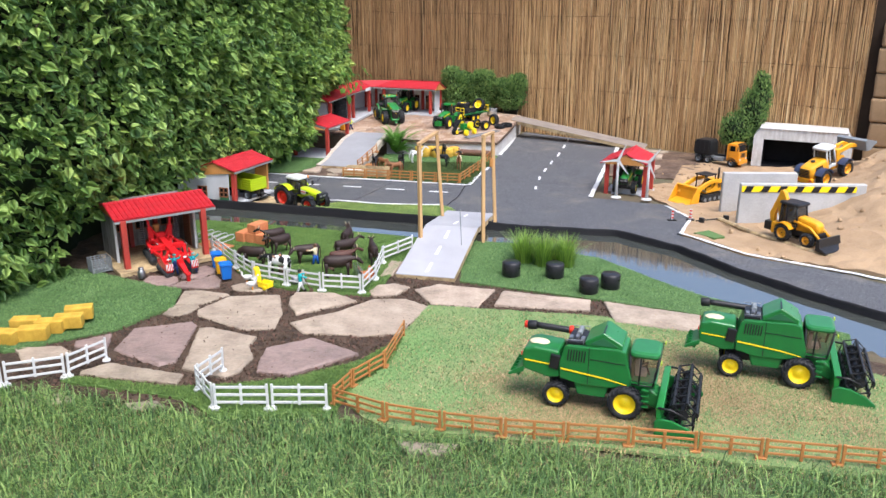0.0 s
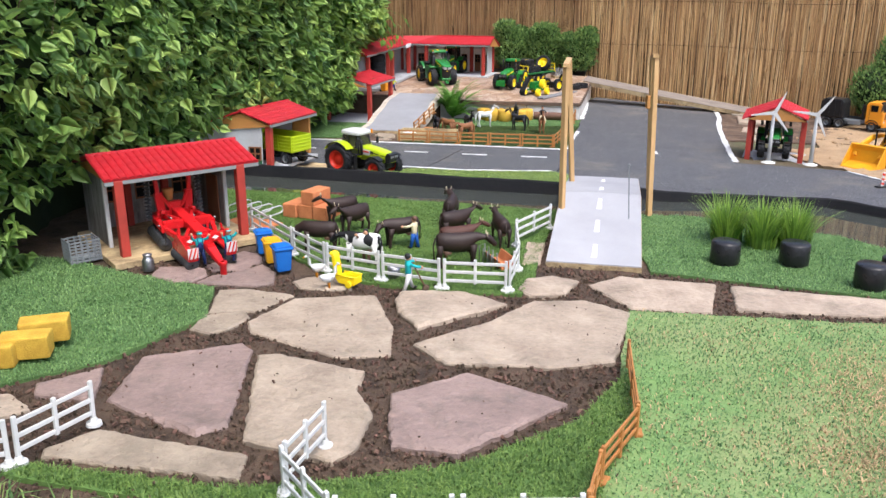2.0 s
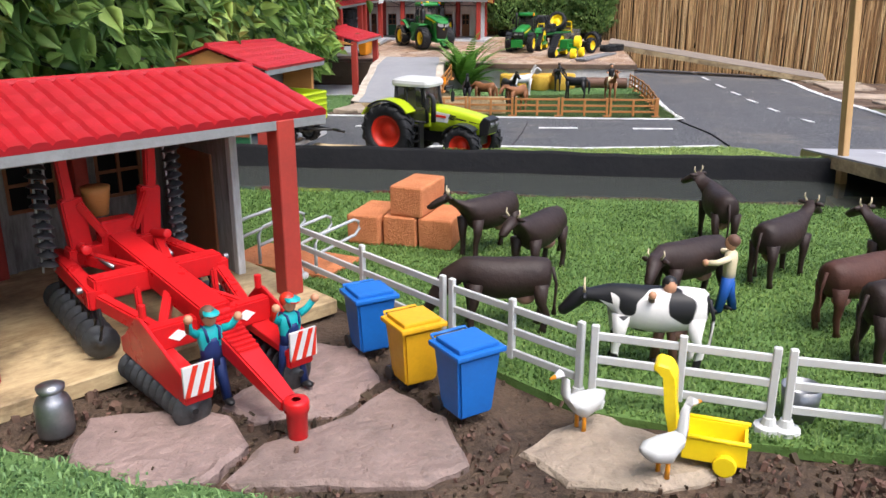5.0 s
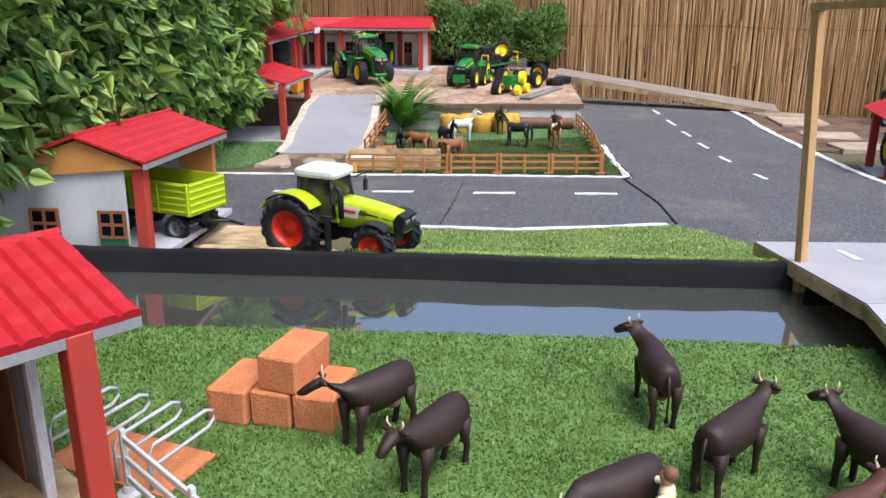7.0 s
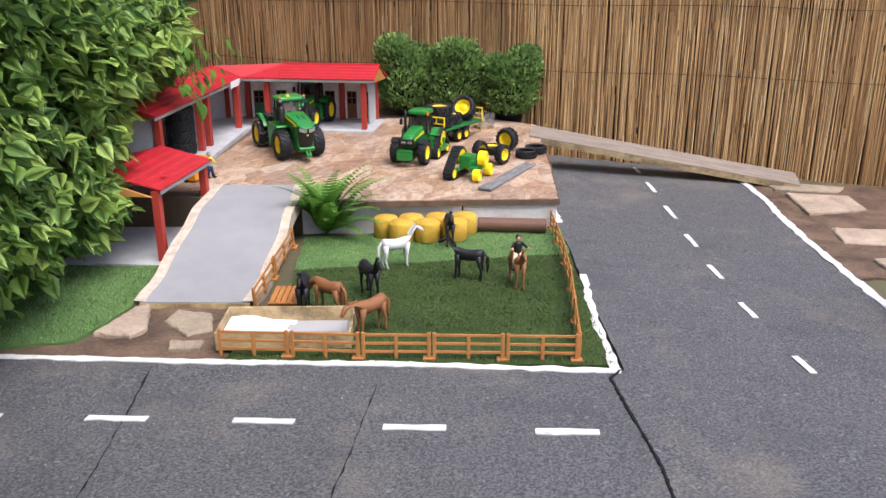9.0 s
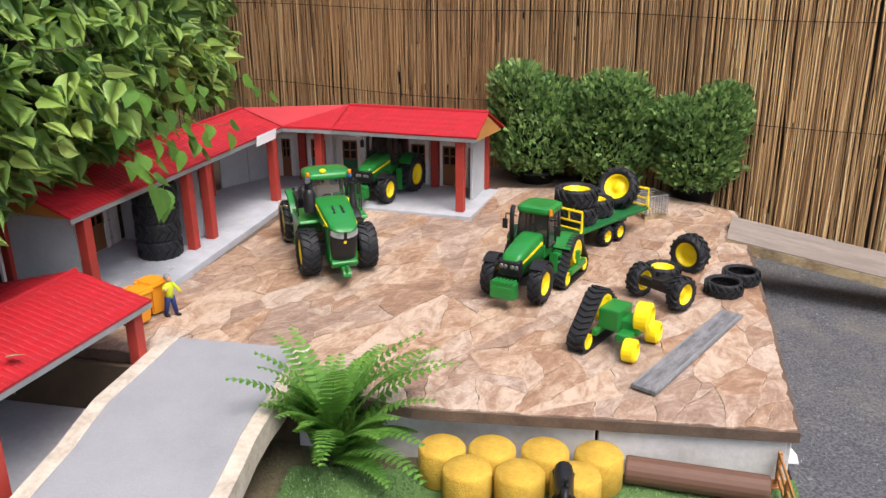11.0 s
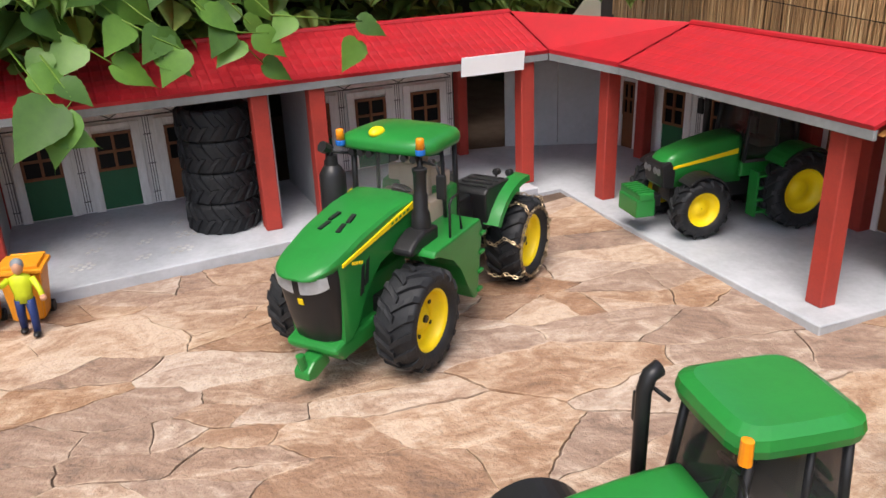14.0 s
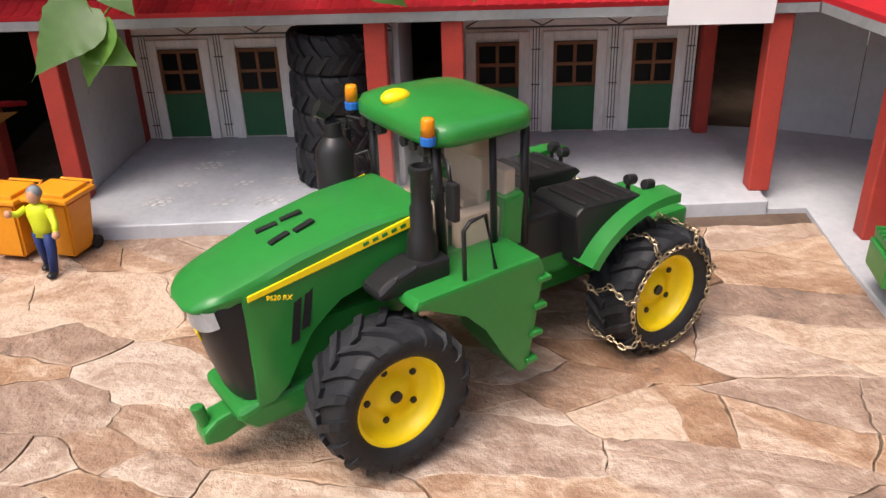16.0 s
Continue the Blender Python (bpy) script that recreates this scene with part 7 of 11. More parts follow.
        prism(bm, [(-0.048, 0.118), (-0.05, 0.158), (-0.044, 0.167), (-0.024, 0.163), (-0.022, 0.118)], s * 0.024, s * 0.052, 0.003, 2)
        part("quarter_panel", bm, "green", t, "green panel behind the door")
        bar_part(t, "handrail", "black", 0.0018, [(0.044, s * 0.088, 0.126), (0.046, s * 0.089, 0.168), (0.04, s * 0.089, 0.174), (0.026, s * 0.089, 0.176), (0.014, s * 0.088, 0.126)])
        bar_part(t, "mirror_arm", "black", 0.0018, [(0.038, s * 0.05, 0.214), (0.05, s * 0.075, 0.216), (0.05, s * 0.08, 0.2)])
        box_part(t, "mirror", "black", ((0.006, 0.012, 0.03), (0.05, s * 0.081, 0.19)), bev=0.002)
    bm = BM()
    lathe(bm, [(0.0001, 0.0), (0.0125, 0.0), (0.011, 0.018), (0.0088, 0.022), (0.009, 0.04), (0.0075, 0.043), (0.008, 0.066), (0.0092, 0.068), (0.0092, 0.072), (0.0066, 0.073), (0.006, 0.066), (0.0001, 0.064)], 18, xf((0.064, 0.060, 0.142)))
    part("exhaust", bm, "black", t, "black exhaust stack", True).data.set_sharp_from_angle(angle=radians(35))
    bm = BM()
    prism(bm, [(0.046, 0.122), (0.046, 0.142), (0.078, 0.143), (0.096, 0.138), (0.112, 0.129), (0.11, 0.122)], 0.046, 0.074, 0.005, 3)
    part("exhaust_shroud", bm, "black", t, "black ribbed exhaust cover")
    bm = BM()
    lathe(bm, [(0.0001, 0), (0.0165, 0), (0.0165, 0.05), (0.012, 0.058), (0.008, 0.062), (0.007, 0.074), (0.0001, 0.074)], 16, xf((0.072, -0.060, 0.145)))
    tube(bm, [(0.072, -0.06, 0.215), (0.074, -0.062, 0.226), (0.084, -0.064, 0.232)], 0.0075, 8)
    part("air_cleaner", bm, "black", t, "black air cleaner", True).data.set_sharp_from_angle(angle=radians(35))
    cab(t, -0.044, 0.038, 0.102, 0.120, 0.224, 0.001, roof_m="green", over=0.004, slope=-0.004)
    # moulded tan interior, dashboard and steering wheel
    box_part(t, "cab_interior", "tan", ((0.012, 0.088, 0.060), (-0.034, 0, 0.155)), ((0.050, 0.016, 0.030), (-0.010, 0.036, 0.140)), ((0.050, 0.016, 0.030), (-0.010, -0.036, 0.140)), ((0.016, 0.060, 0.034), (0.026, 0, 0.142)), ((0.03, 0.036, 0.008), (-0.02, 0, 0.152)), ((0.014, 0.030, 0.04), (-0.028, 0, 0.185)), bev=0.003, label="moulded tan cab interior")
    bm = BM()
    bmesh.ops.create_cone(bm, segments=16, radius1=0.011, radius2=0.011, depth=0.003, cap_ends=True, matrix=xf((0.014, 0, 0.165), (0, -40, 0)))
    part("steering_wheel", bm, "black", t, "black steering wheel")
    # wide flat roof, crowned and rounded
    bm = BM()
    rings = []
    for q, z in ((0.90, 0.2235), (0.985, 0.2245), (1.0, 0.229), (0.99, 0.2345), (0.955, 0.2385), (0.82, 0.2425), (0.55, 0.2455), (0.25, 0.247)):
        ring = []
        for k in range(36):
            a = k * math.tau / 36
            c, d = math.cos(a), math.sin(a)
            px = 0.0535 * q * abs(c) ** 0.42 * (1 if c > 0 else -1)
            ring.append((0.0015 + px, (0.066 + 0.05 * px) * q * abs(d) ** 0.42 * (1 if d > 0 else -1), z - 0.05 * max(0, px) ** 1.0 * 0.1))
        rings.append(ring)
    loft(bm, rings)
    part("roof", bm, "green", t, "green crowned cab roof", True)
    for s in (-1, 1):
        for k in range(3):
            bm = BM()
            cyl(bm, 0.0045, 0.006, (0.050, s * (0.018 + 0.013 * k), 0.2195), (0, 90, 0), 10)
            part("roof_light", bm, "black", t)
    bm = BM()
    ball(bm, 0.0105, (0.038, -0.014, 0.2445), (1.25, 0.85, 0.65), u=16, v=10)
    part("roof_dome", bm, "yellow", t, "yellow roof dome", True)
    for (x, y) in ((0.054, 0.056), (0.054, -0.058)):
        bm = BM()
        lathe(bm, [(0.0001, 0.022), (0.0042, 0.0215), (0.005, 0.02), (0.0055, 0.008), (0.0001, 0.008)], 12, xf((x, y, 0.226)))
        b = part("beacon", bm, "amber", t, "amber beacon", True)
        bm = BM()
        cyl(bm, 0.006, 0.007, (x, y, 0.2305), seg=12, bev=0.001)
        part("beacon_base", bm, "blue", b, "blue beacon base")
        bm = BM()
        tube(bm, [(x, y, 0.228), (x - 0.012, y * 0.88, 0.222)], 0.0022, 6)
        part("beacon_bracket", bm, "black", b)
    box_part(t, "cab_base", "green", ((0.085, 0.1, 0.014), (-0.004, 0, 0.118)), bev=0.003)
    def shape(p):
        """Raises the upper works and draws out the rear end."""
        z = p.z + float(np.interp(p.z, [0.03, 0.06, 0.10, 0.14, 0.26], [0.0, 0.005, 0.013, 0.018, 0.018]))
        x = p.x if p.x > -0.05 else -0.05 + (p.x + 0.05) * 1.19
        if p.x > 0.19 and p.z > 0.05:
            x += (p.x - 0.19) * 0.13
        return Vector((x, p.y, z))
    reshape(t, shape)
    return t


def put(ob, x, y, z, turn, tilt=0.0, roll=0.0):
    ob.matrix_basis = xf((x, y, z), (roll, tilt, turn))
    return ob


big_tractor = articulated_tractor()
put(big_tractor, -0.515, 8.016, plat(-0.5, 8.0) + 0.001, -71.5)


def track_unit(parent, x, y, s, r=0.062, w=0.042, L=0.075):
    """A triangular rubber crawler with yellow wheels."""
    root = empty("crawler")
    root.matrix_basis = xf((x, y, 0))
    root.parent = parent
    cs = [((0, 0.082), 0.040), ((L, 0.026), 0.026), ((-L, 0.026), 0.026)]
    path = []
    order = [(0, 60, 150), (2, 150, 270), (1, 270, 400)]
    pts = []
    for i, a0, a1 in ((1, -90, 37), (0, 37, 143), (2, 143, 270)):
        (cx, cz), rr = cs[i]
        for a in np.linspace(a0, a1, 10):
            pts.append((cx + rr * math.cos(radians(a)), cz + rr * math.sin(radians(a))))
    bm = BM()
    n = len(pts)
    inn, out = [], []
    cx, cz = 0, 0.05
    rows = []
    for i, (px, pz) in enumerate(pts):
        a, b = pts[i - 1], pts[(i + 1) % n]
        d = Vector((b[0] - a[0], b[1] - a[1])).normalized()
        nx, nz = d.y, -d.x
        rows.append([bm.verts.new(q) for q in ((px - nx * 0.006, -w / 2, pz - nz * 0.006), (px + nx * 0.0, -w / 2, pz + nz * 0.0), (px, w / 2, pz), (px - nx * 0.006, w / 2, pz - nz * 0.006))])
    for q, v in zip(rows, rows[1:] + rows[:1]):
        for k in range(4):
            bm.faces.new((q[k], q[(k + 1) % 4], v[(k + 1) % 4], v[k]))
    tot = [0]
    for a, b in zip(pts, pts[1:] + pts[:1]):
        tot.append(tot[-1] + math.hypot(b[0] - a[0], b[1] - a[1]))
    m = 34
    for k in range(m):
        target = tot[-1] * k / m
        i = max(j for j in range(n) if tot[j] <= target)
        a, b = Vector(pts[i]), Vector(pts[(i + 1) % n])
        f = (target - tot[i]) / max(1e-6, tot[i + 1] - tot[i])
        p = a + (b - a) * f
        ang = math.degrees(math.atan2(b.y - a.y, b.x - a.x))
        for q in (-1, 1):
            bmesh.ops.create_cube(bm, size=1, matrix=xf((p.x, q * w * 0.24, p.y), (0, -ang, 0)) @ xf((0, 0, -0.001), (0, 0, q * 25)) @ Matrix.Diagonal((0.005, w * 0.52, 0.006, 1)))
    part("track_belt", bm, "rubber", root)
    for (px, pz), rr in cs:
        bm = BM()
        rr -= 0.008
        lathe(bm, [(0.0005, -w * 0.4), (rr * 0.6, -w * 0.4), (rr * 0.8, -w * 0.48), (rr, -w * 0.48), (rr, w * 0.48), (rr * 0.8, w * 0.48), (rr * 0.6, w * 0.4), (0.0005, w * 0.4)], 20, xf((px, 0, pz), (90, 0, 0)))
        part("track_wheel", bm, "yellow", root)
    box_part(root, "track_frame", "green", ((0.11, 0.012, 0.016), (0.0, s * w * 0.5, 0.04)), ((0.016, 0.012, 0.05), (0.0, s * w * 0.5, 0.06)))
    return root


def row_tractor(label, tracks=False, body="green", roof="green", rim="yellow", weight=True, name_rim="yellow", rf=0.044, rr=0.064, white=False, glass="glass_dark", cabx=(-0.085, 0.026), cabz=(0.11, 0.212), hoodz=(0.152, 0.122), pipe=0.195, squeeze=1.0):
    t = empty("tractor", label, "tractor")
    fx, rx = 0.125, (-0.086 if tracks else -0.075)
    for s in (-1, 1):
        wheel(t, (fx, s * 0.064, rf), rf, 0.036, rf * 0.56, rim, lugs=14, holes=False)
        if tracks:
            track_unit(t, rx, s * 0.072, s, L=0.064)
        else:
            wheel(t, (rx, s * 0.072, rr), rr, 0.046, rr * 0.57, rim, lugs=16, holes=False)
        fender(t, rx, s * 0.066, (0.125 - 0.052 if tracks else rr + 0.006), 0.046, 40, 150, body, z=0.052 if tracks else rr)
        fender(t, rx, s * 0.084, (0.125 - 0.052 if tracks else rr + 0.005), 0.018, 45, 130, "black", z=0.052 if tracks else rr)
        fender(t, fx, s * 0.064, rf + 0.004, 0.034, 50, 150, "black", z=rf, thick=0.003)
    hood(t, 0.02, 0.178, 0.066, 0.056, 0.075, hoodz[0], hoodz[1], body, round_=0.32)
    bm = BM()
    prism(bm, [(0.145, 0.07), (0.178, 0.075), (0.1835, 0.112), (0.165, 0.118), (0.14, 0.085)], -0.0285, 0.0285, 0.003, 2)
    part("grille", bm, "black", t, "black front grille")
    for s in (-1, 1):
        bm = BM()
        for k in range(2):
            lathe(bm, [(0.0001, 0.002), (0.005, 0.001), (0.006, 0)], 10, xf((0.184, s * (0.009 + 0.011 * k), 0.1), (0, 88, 0)))
        part("headlight", bm, "steel", t, "clear headlight")
        bm = BM()
        if white:
            prism(bm, [(0.084, 0.080), (0.150, 0.078), (0.168, 0.090), (0.160, 0.101), (0.092, 0.112)], -0.0012, 0.0012, m=xf((0, s * 0.0322, 0), (0, 0, -s * 1.8)))
            side = part("side_panel", bm, "black", t, "black bonnet side grille")
            bm = BM()
            prism(bm, [(0.108, 0.079), (0.114, 0.079), (0.128, 0.106), (0.121, 0.107)], -0.0018, 0.0018, m=xf((0, s * 0.0324, 0), (0, 0, -s * 1.8)))
            part("panel_strut", bm, body, side, "lime strut across the grille")
            bm = BM()
            prism(bm, [(0.026, 0.100), (0.070, 0.098), (0.076, 0.119), (0.030, 0.125)], -0.001, 0.001, m=xf((0, s * 0.0333, 0), (0, 0, -s * 1.2)))
            cheek = part("cheek_panel", bm, "white", t, "white bonnet cheek panel")
            box_part(cheek, "red_mark", "rim_red", ((0.034, 0.0012, 0.006), (0.050, s * 0.0348, 0.113), (0, 4, 0)), bev=0.0002)
            bm = BM()
            for k in range(5):
                box(bm, (0.0022, 0.0014, 0.013), (0.0765 + 0.0036 * k, s * 0.0336, 0.1135 - 0.0006 * k), (0, 22, 0))
            part("vent", bm, "black", t, "row of slanted black vents")
            bm = BM()
        else:
            prism(bm, [(0.03, 0.122), (0.16, 0.105), (0.16, 0.109), (0.03, 0.130)], -0.001, 0.001, m=xf((0, s * 0.0335, 0), (0, 0, -s * 1.8)))
            part("stripe", bm, "yellow", t, "yellow bonnet stripe")
        bm = BM()
        for k in range(4):
            box(bm, (0.03, 0.022, 0.004), (-0.005, s * 0.058, 0.03 + k * 0.02), bev=0.001)
        box(bm, (0.004, 0.022, 0.075), (0.01, s * 0.058, 0.06))
        box(bm, (0.004, 0.022, 0.075), (-0.02, s * 0.058, 0.06))
        part("steps", bm, body if not white else "black", t)
        bar_part(t, "mirror_arm", "black", 0.0018, [(cabx[1], s * 0.046, cabz[1] - 0.012), (cabx[1] + 0.014, s * 0.07, cabz[1] - 0.005), (cabx[1] + 0.012, s * 0.072, cabz[1] - 0.022)])
        box_part(t, "mirror", "black", ((0.005, 0.014, 0.026), (cabx[1] + 0.012, s * 0.073, cabz[1] - 0.034)), bev=0.002)
    box_part(t, "chassis", "black", ((0.23, 0.04, 0.03), (0.04, 0, 0.06)), ((0.03, 0.13, 0.022), (fx, 0, rf)), ((0.03, 0.14, 0.03), (rx, 0, 0.06)), bev=0.004)
    cab(t, cabx[0], cabx[1], 0.086, cabz[0], cabz[1], 0.018, roof_m=roof, glass=glass, over=0.009)
    box_part(t, "cab_base", body, ((0.12, 0.075, 0.035), (-0.035, 0, 0.1)), bev=0.004)
    if weight:
        box_part(t, "front_weight", body, ((0.038, 0.062, 0.03), (0.212, 0, 0.045)), ((0.03, 0.066, 0.012), (0.212, 0, 0.064)), bev=0.003)
        bm = BM()
        for k in range(6):
            box(bm, (0.034, 0.005, 0.003), (0.212, -0.025 + k * 0.01, 0.0715))
        part("weight_rib", bm, body, t)
        box_part(t, "weight_bracket", "black", ((0.03, 0.03, 0.02), (0.185, 0, 0.05)))
    bm = BM()
    tube(bm, [(0.04, -0.05, 0.1), (0.04, -0.05, pipe), (0.036, -0.05, pipe + 0.012), (0.026, -0.052, pipe + 0.016)], 0.0065, 8)
    part("exhaust", bm, "black", t, "black exhaust pipe", True)
    bm = BM()
    lathe(bm, [(0.0001, 0.018), (0.0045, 0.017), (0.005, 0), (0.0001, 0)], 10, xf((cabx[1], 0.048, cabz[1])))
    part("beacon", bm, "amber", t, "amber beacon")
    if squeeze != 1.0:
        reshape(t, lambda p: Vector((p.x * squeeze, p.y, p.z)))
    return t


track_tractor = row_tractor("green tractor with rear rubber crawlers and a front weight", tracks=True, cabx=(-0.078, 0.018), cabz=(0.112, 0.198), rf=0.052, hoodz=(0.150, 0.124), squeeze=0.87)
put(track_tractor, 0.0466, 7.821, plat(0.05, 7.80) + 0.001, -119.5)
stable_tractor = row_tractor("green tractor with large rear wheels parked in the stable", tracks=False, rf=0.049, squeeze=0.87)
put(stable_tractor, -0.386, 8.629, zB + 0.0095, -116.5)
lime_tractor = row_tractor("lime green tractor with white roof and red rims", body="lime", roof="white", rim="rim_red", weight=False, rf=0.049, rr=0.071, white=True, cabx=(-0.075, 0.02), cabz=(0.096, 0.182), hoodz=(0.136, 0.112), pipe=0.15)
put(lime_tractor, -0.886, 5.026, gz(-0.93, 5.08) + 0.014, -35, 0.6)


# ---- trailers ----
def tipper():
    t = empty("tipping_trailer", "lime green tipping trailer with slatted sides", "trailer")
    L, W, H = 0.27, 0.122, 0.075
    z0 = 0.066
    box_part(t, "bed", "black", ((L, W, 0.006), (0, 0, z0)))
    for s in (-1, 1):
        bm = BM()
        box(bm, (L, 0.004, H), (0, s * W / 2, z0 + H / 2))
        for k in range(5):
            box(bm, (L, 0.004, 0.005), (0, s * (W / 2 + 0.003), z0 + 0.008 + k * 0.0155), bev=0.001)
        for k in range(4):
            box(bm, (0.007, 0.005, H), (-L / 2 + 0.004 + k * (L - 0.008) / 3, s * (W / 2 + 0.003), z0 + H / 2), bev=0.001)
        part("side_board", bm, "lime", t)
        bm = BM()
        box(bm, (0.004, W, H), (s * L / 2, 0, z0 + H / 2))
        for k in range(5):
            box(bm, (0.004, W, 0.005), (s * (L / 2 + 0.003), 0, z0 + 0.008 + k * 0.0155), bev=0.001)
        part("end_board", bm, "lime", t)
    box_part(t, "chassis", "black", ((L * 0.95, 0.03, 0.02), (0, 0, 0.058)), ((0.07, 0.09, 0.012), (0.085, 0, 0.045)), ((0.07, 0.09, 0.012), (-0.085, 0, 0.045)))
    for x in (-0.085, 0.085):
        for s in (-1, 1):
            wheel(t, (x, s * 0.052, 0.031), 0.031, 0.024, 0.018, "grey_plastic", lugs=12)
    bar_part(t, "drawbar", "black", 0.004, [(0.1, -0.03, 0.045), (0.2, 0, 0.048)], [(0.1, 0.03, 0.045), (0.2, 0, 0.048)], [(0.2, 0, 0.048), (0.235, 0, 0.045)])
    return t


tip = tipper()
put(tip, -1.287, 5.255, 0.006, -36)


def flatbed():
    t = empty("flatbed_trailer", "green flatbed trailer with yellow end racks", "trailer")
    L, W = 0.354, 0.15
    box_part(t, "deck", "green_deck", ((L, W, 0.008), (0, 0, 0.072)), bev=0.002)
    box_part(t, "chassis", "black", ((L * 0.9, 0.04, 0.018), (0, 0, 0.058)), ((0.14, 0.1, 0.012), (-0.03, 0, 0.05)))
    for x in (-0.035, 0.03):
        for s in (-1, 1):
            wheel(t, (x, s * 0.06, 0.03), 0.03, 0.026, 0.018, "yellow", lugs=12, holes=False)
    for sx in (-1, 1):
        bm = BM()
        x = sx * (L / 2 - 0.004)
        tube(bm, [(x + sx * 0.014, -W / 2, 0.068), (x, -W / 2, 0.08), (x, -W / 2, 0.135), (x, W / 2, 0.135), (x, W / 2, 0.08), (x + sx * 0.014, W / 2, 0.068)], 0.004, 6)
        tube(bm, [(x, -W / 2, 0.105), (x, W / 2, 0.105)], 0.003, 6)
        tube(bm, [(x, -W / 2, 0.082), (x, W / 2, 0.082)], 0.003, 6)
        for y in (-0.03, 0.03):
            tube(bm, [(x, y, 0.105), (x, y, 0.135)], 0.003, 6)
        part("end_rack", bm, "yellow", t, "yellow tubular end rack")
    bar_part(t, "drawbar", "black", 0.005, [(L / 2 - 0.05, 0, 0.055), (L / 2 + 0.07, 0, 0.05)])
    return t


fb = flatbed()
FB = (0.268, 8.165, plat(0.27, 8.16) + 0.001, -135.0)
put(fb, *FB)


def loose_wheel(x, y, z, r, w, rot, rim="yellow", label="spare tractor wheel with yellow rim", tyre_only=False, ri=None):
    root = empty("spare_tyre" if tyre_only else "spare_wheel", label, "tyre" if tyre_only else "wheel", "spare wheels")
    root.matrix_basis = xf((x, y, z), rot)
    ri = ri or r * 0.6
    link("tyre", tyre_mesh(r, w, ri, 16), "rubber", root)
    if not tyre_only:
        rm = rim_mesh(ri, w)
        link("rim", rm, rim, root)
    return root


fbm = xf(FB[:3], (0, 0, FB[3]))
for lx, ly, lz, rot in ((0.10, 0.0, 0.103, (90, 0, 0)), (0.10, 0.0, 0.156, (90, 0, 20)), (0.0, -0.01, 0.103, (90, 0, 40)), (-0.12, 0.0, 0.135, (68, 0, 90))):
    p = fbm @ Vector((lx, ly, lz))
    ob = loose_wheel(p.x, p.y, p.z, 0.0635, 0.052, (0, 0, 0), label="spare tractor wheel with yellow rim on the flatbed")
    ob.matrix_basis = fbm @ xf((lx, ly, lz), rot) if lz != 0.135 else xf(tuple(p), (-28, 0, -34))
zt = 0.063
for k in range(4):
    loose_wheel(-0.989, 8.000, zt + 0.026 + k * 0.0525, 0.0625, 0.052, (90, 0, 32 * k), label="black tractor tyre in a tall stack", tyre_only=True, ri=0.045)
zw = plat(0.42, 7.75)
loose_wheel(0.395, 7.85, zw + 0.022, 0.050, 0.044, (90, 0, 0), label="spare wheel lying flat on the yard")
loose_wheel(0.485, 7.915, zw + 0.052, 0.055, 0.046, (0, 14, 130), label="spare wheel leaning upright on the yard")
loose_wheel(0.53, 7.755, zw + 0.018, 0.050, 0.036, (90, 0, 0), label="black tyre lying on the yard", tyre_only=True, ri=0.035)
loose_wheel(0.60, 7.83, zw + 0.018, 0.050, 0.036, (90, 0, 20), label="black tyre lying on the yard", tyre_only=True, ri=0.035)

ax = empty("wheel_axle", "black front axle with two yellow-rimmed wheels", "axle")
put(ax, 0.35, 7.70, zw, 38)
for s in (-1, 1):
    wheel(ax, (0, s * 0.062, 0.044), 0.044, 0.036, 0.044 * 0.58, "yellow", lugs=14, holes=False)
box_part(ax, "axle_beam", "black", ((0.022, 0.12, 0.022), (0, 0, 0.044)), ((0.05, 0.03, 0.016), (0.01, 0, 0.055)))

ta = empty("crawler_axle", "green crawler axle with rubber belt and yellow wheels", "axle")
put(ta, 0.195, 7.475, plat(0.17, 7.47), 52)
track_unit(ta, 0.0, 0.05, -1)
box_part(ta, "axle_body", "green", ((0.07, 0.05, 0.05), (0.0, 0.005, 0.07)), ((0.05, 0.09, 0.03), (0.0, -0.02, 0.06)), ((0.12, 0.03, 0.02), (0.0, -0.04, 0.045)), bev=0.005)
for x, y, z, r, w in ((-0.06, -0.062, 0.026, 0.026, 0.032), (0.0, -0.062, 0.084, 0.033, 0.036), (0.06, -0.062, 0.026, 0.026, 0.032)):
    bm = BM()
    lathe(bm, [(0.0005, -w / 2), (r * 0.7, -w / 2), (r, -w / 2 + 0.004), (r, w / 2 - 0.004), (r * 0.75, w / 2), (r * 0.6, w / 2 - 0.006), (0.0005, w / 2 - 0.006)], 20, xf((x, y, z), (90, 0, 8)))
    part("yellow_roller", bm, "yellow", ta)


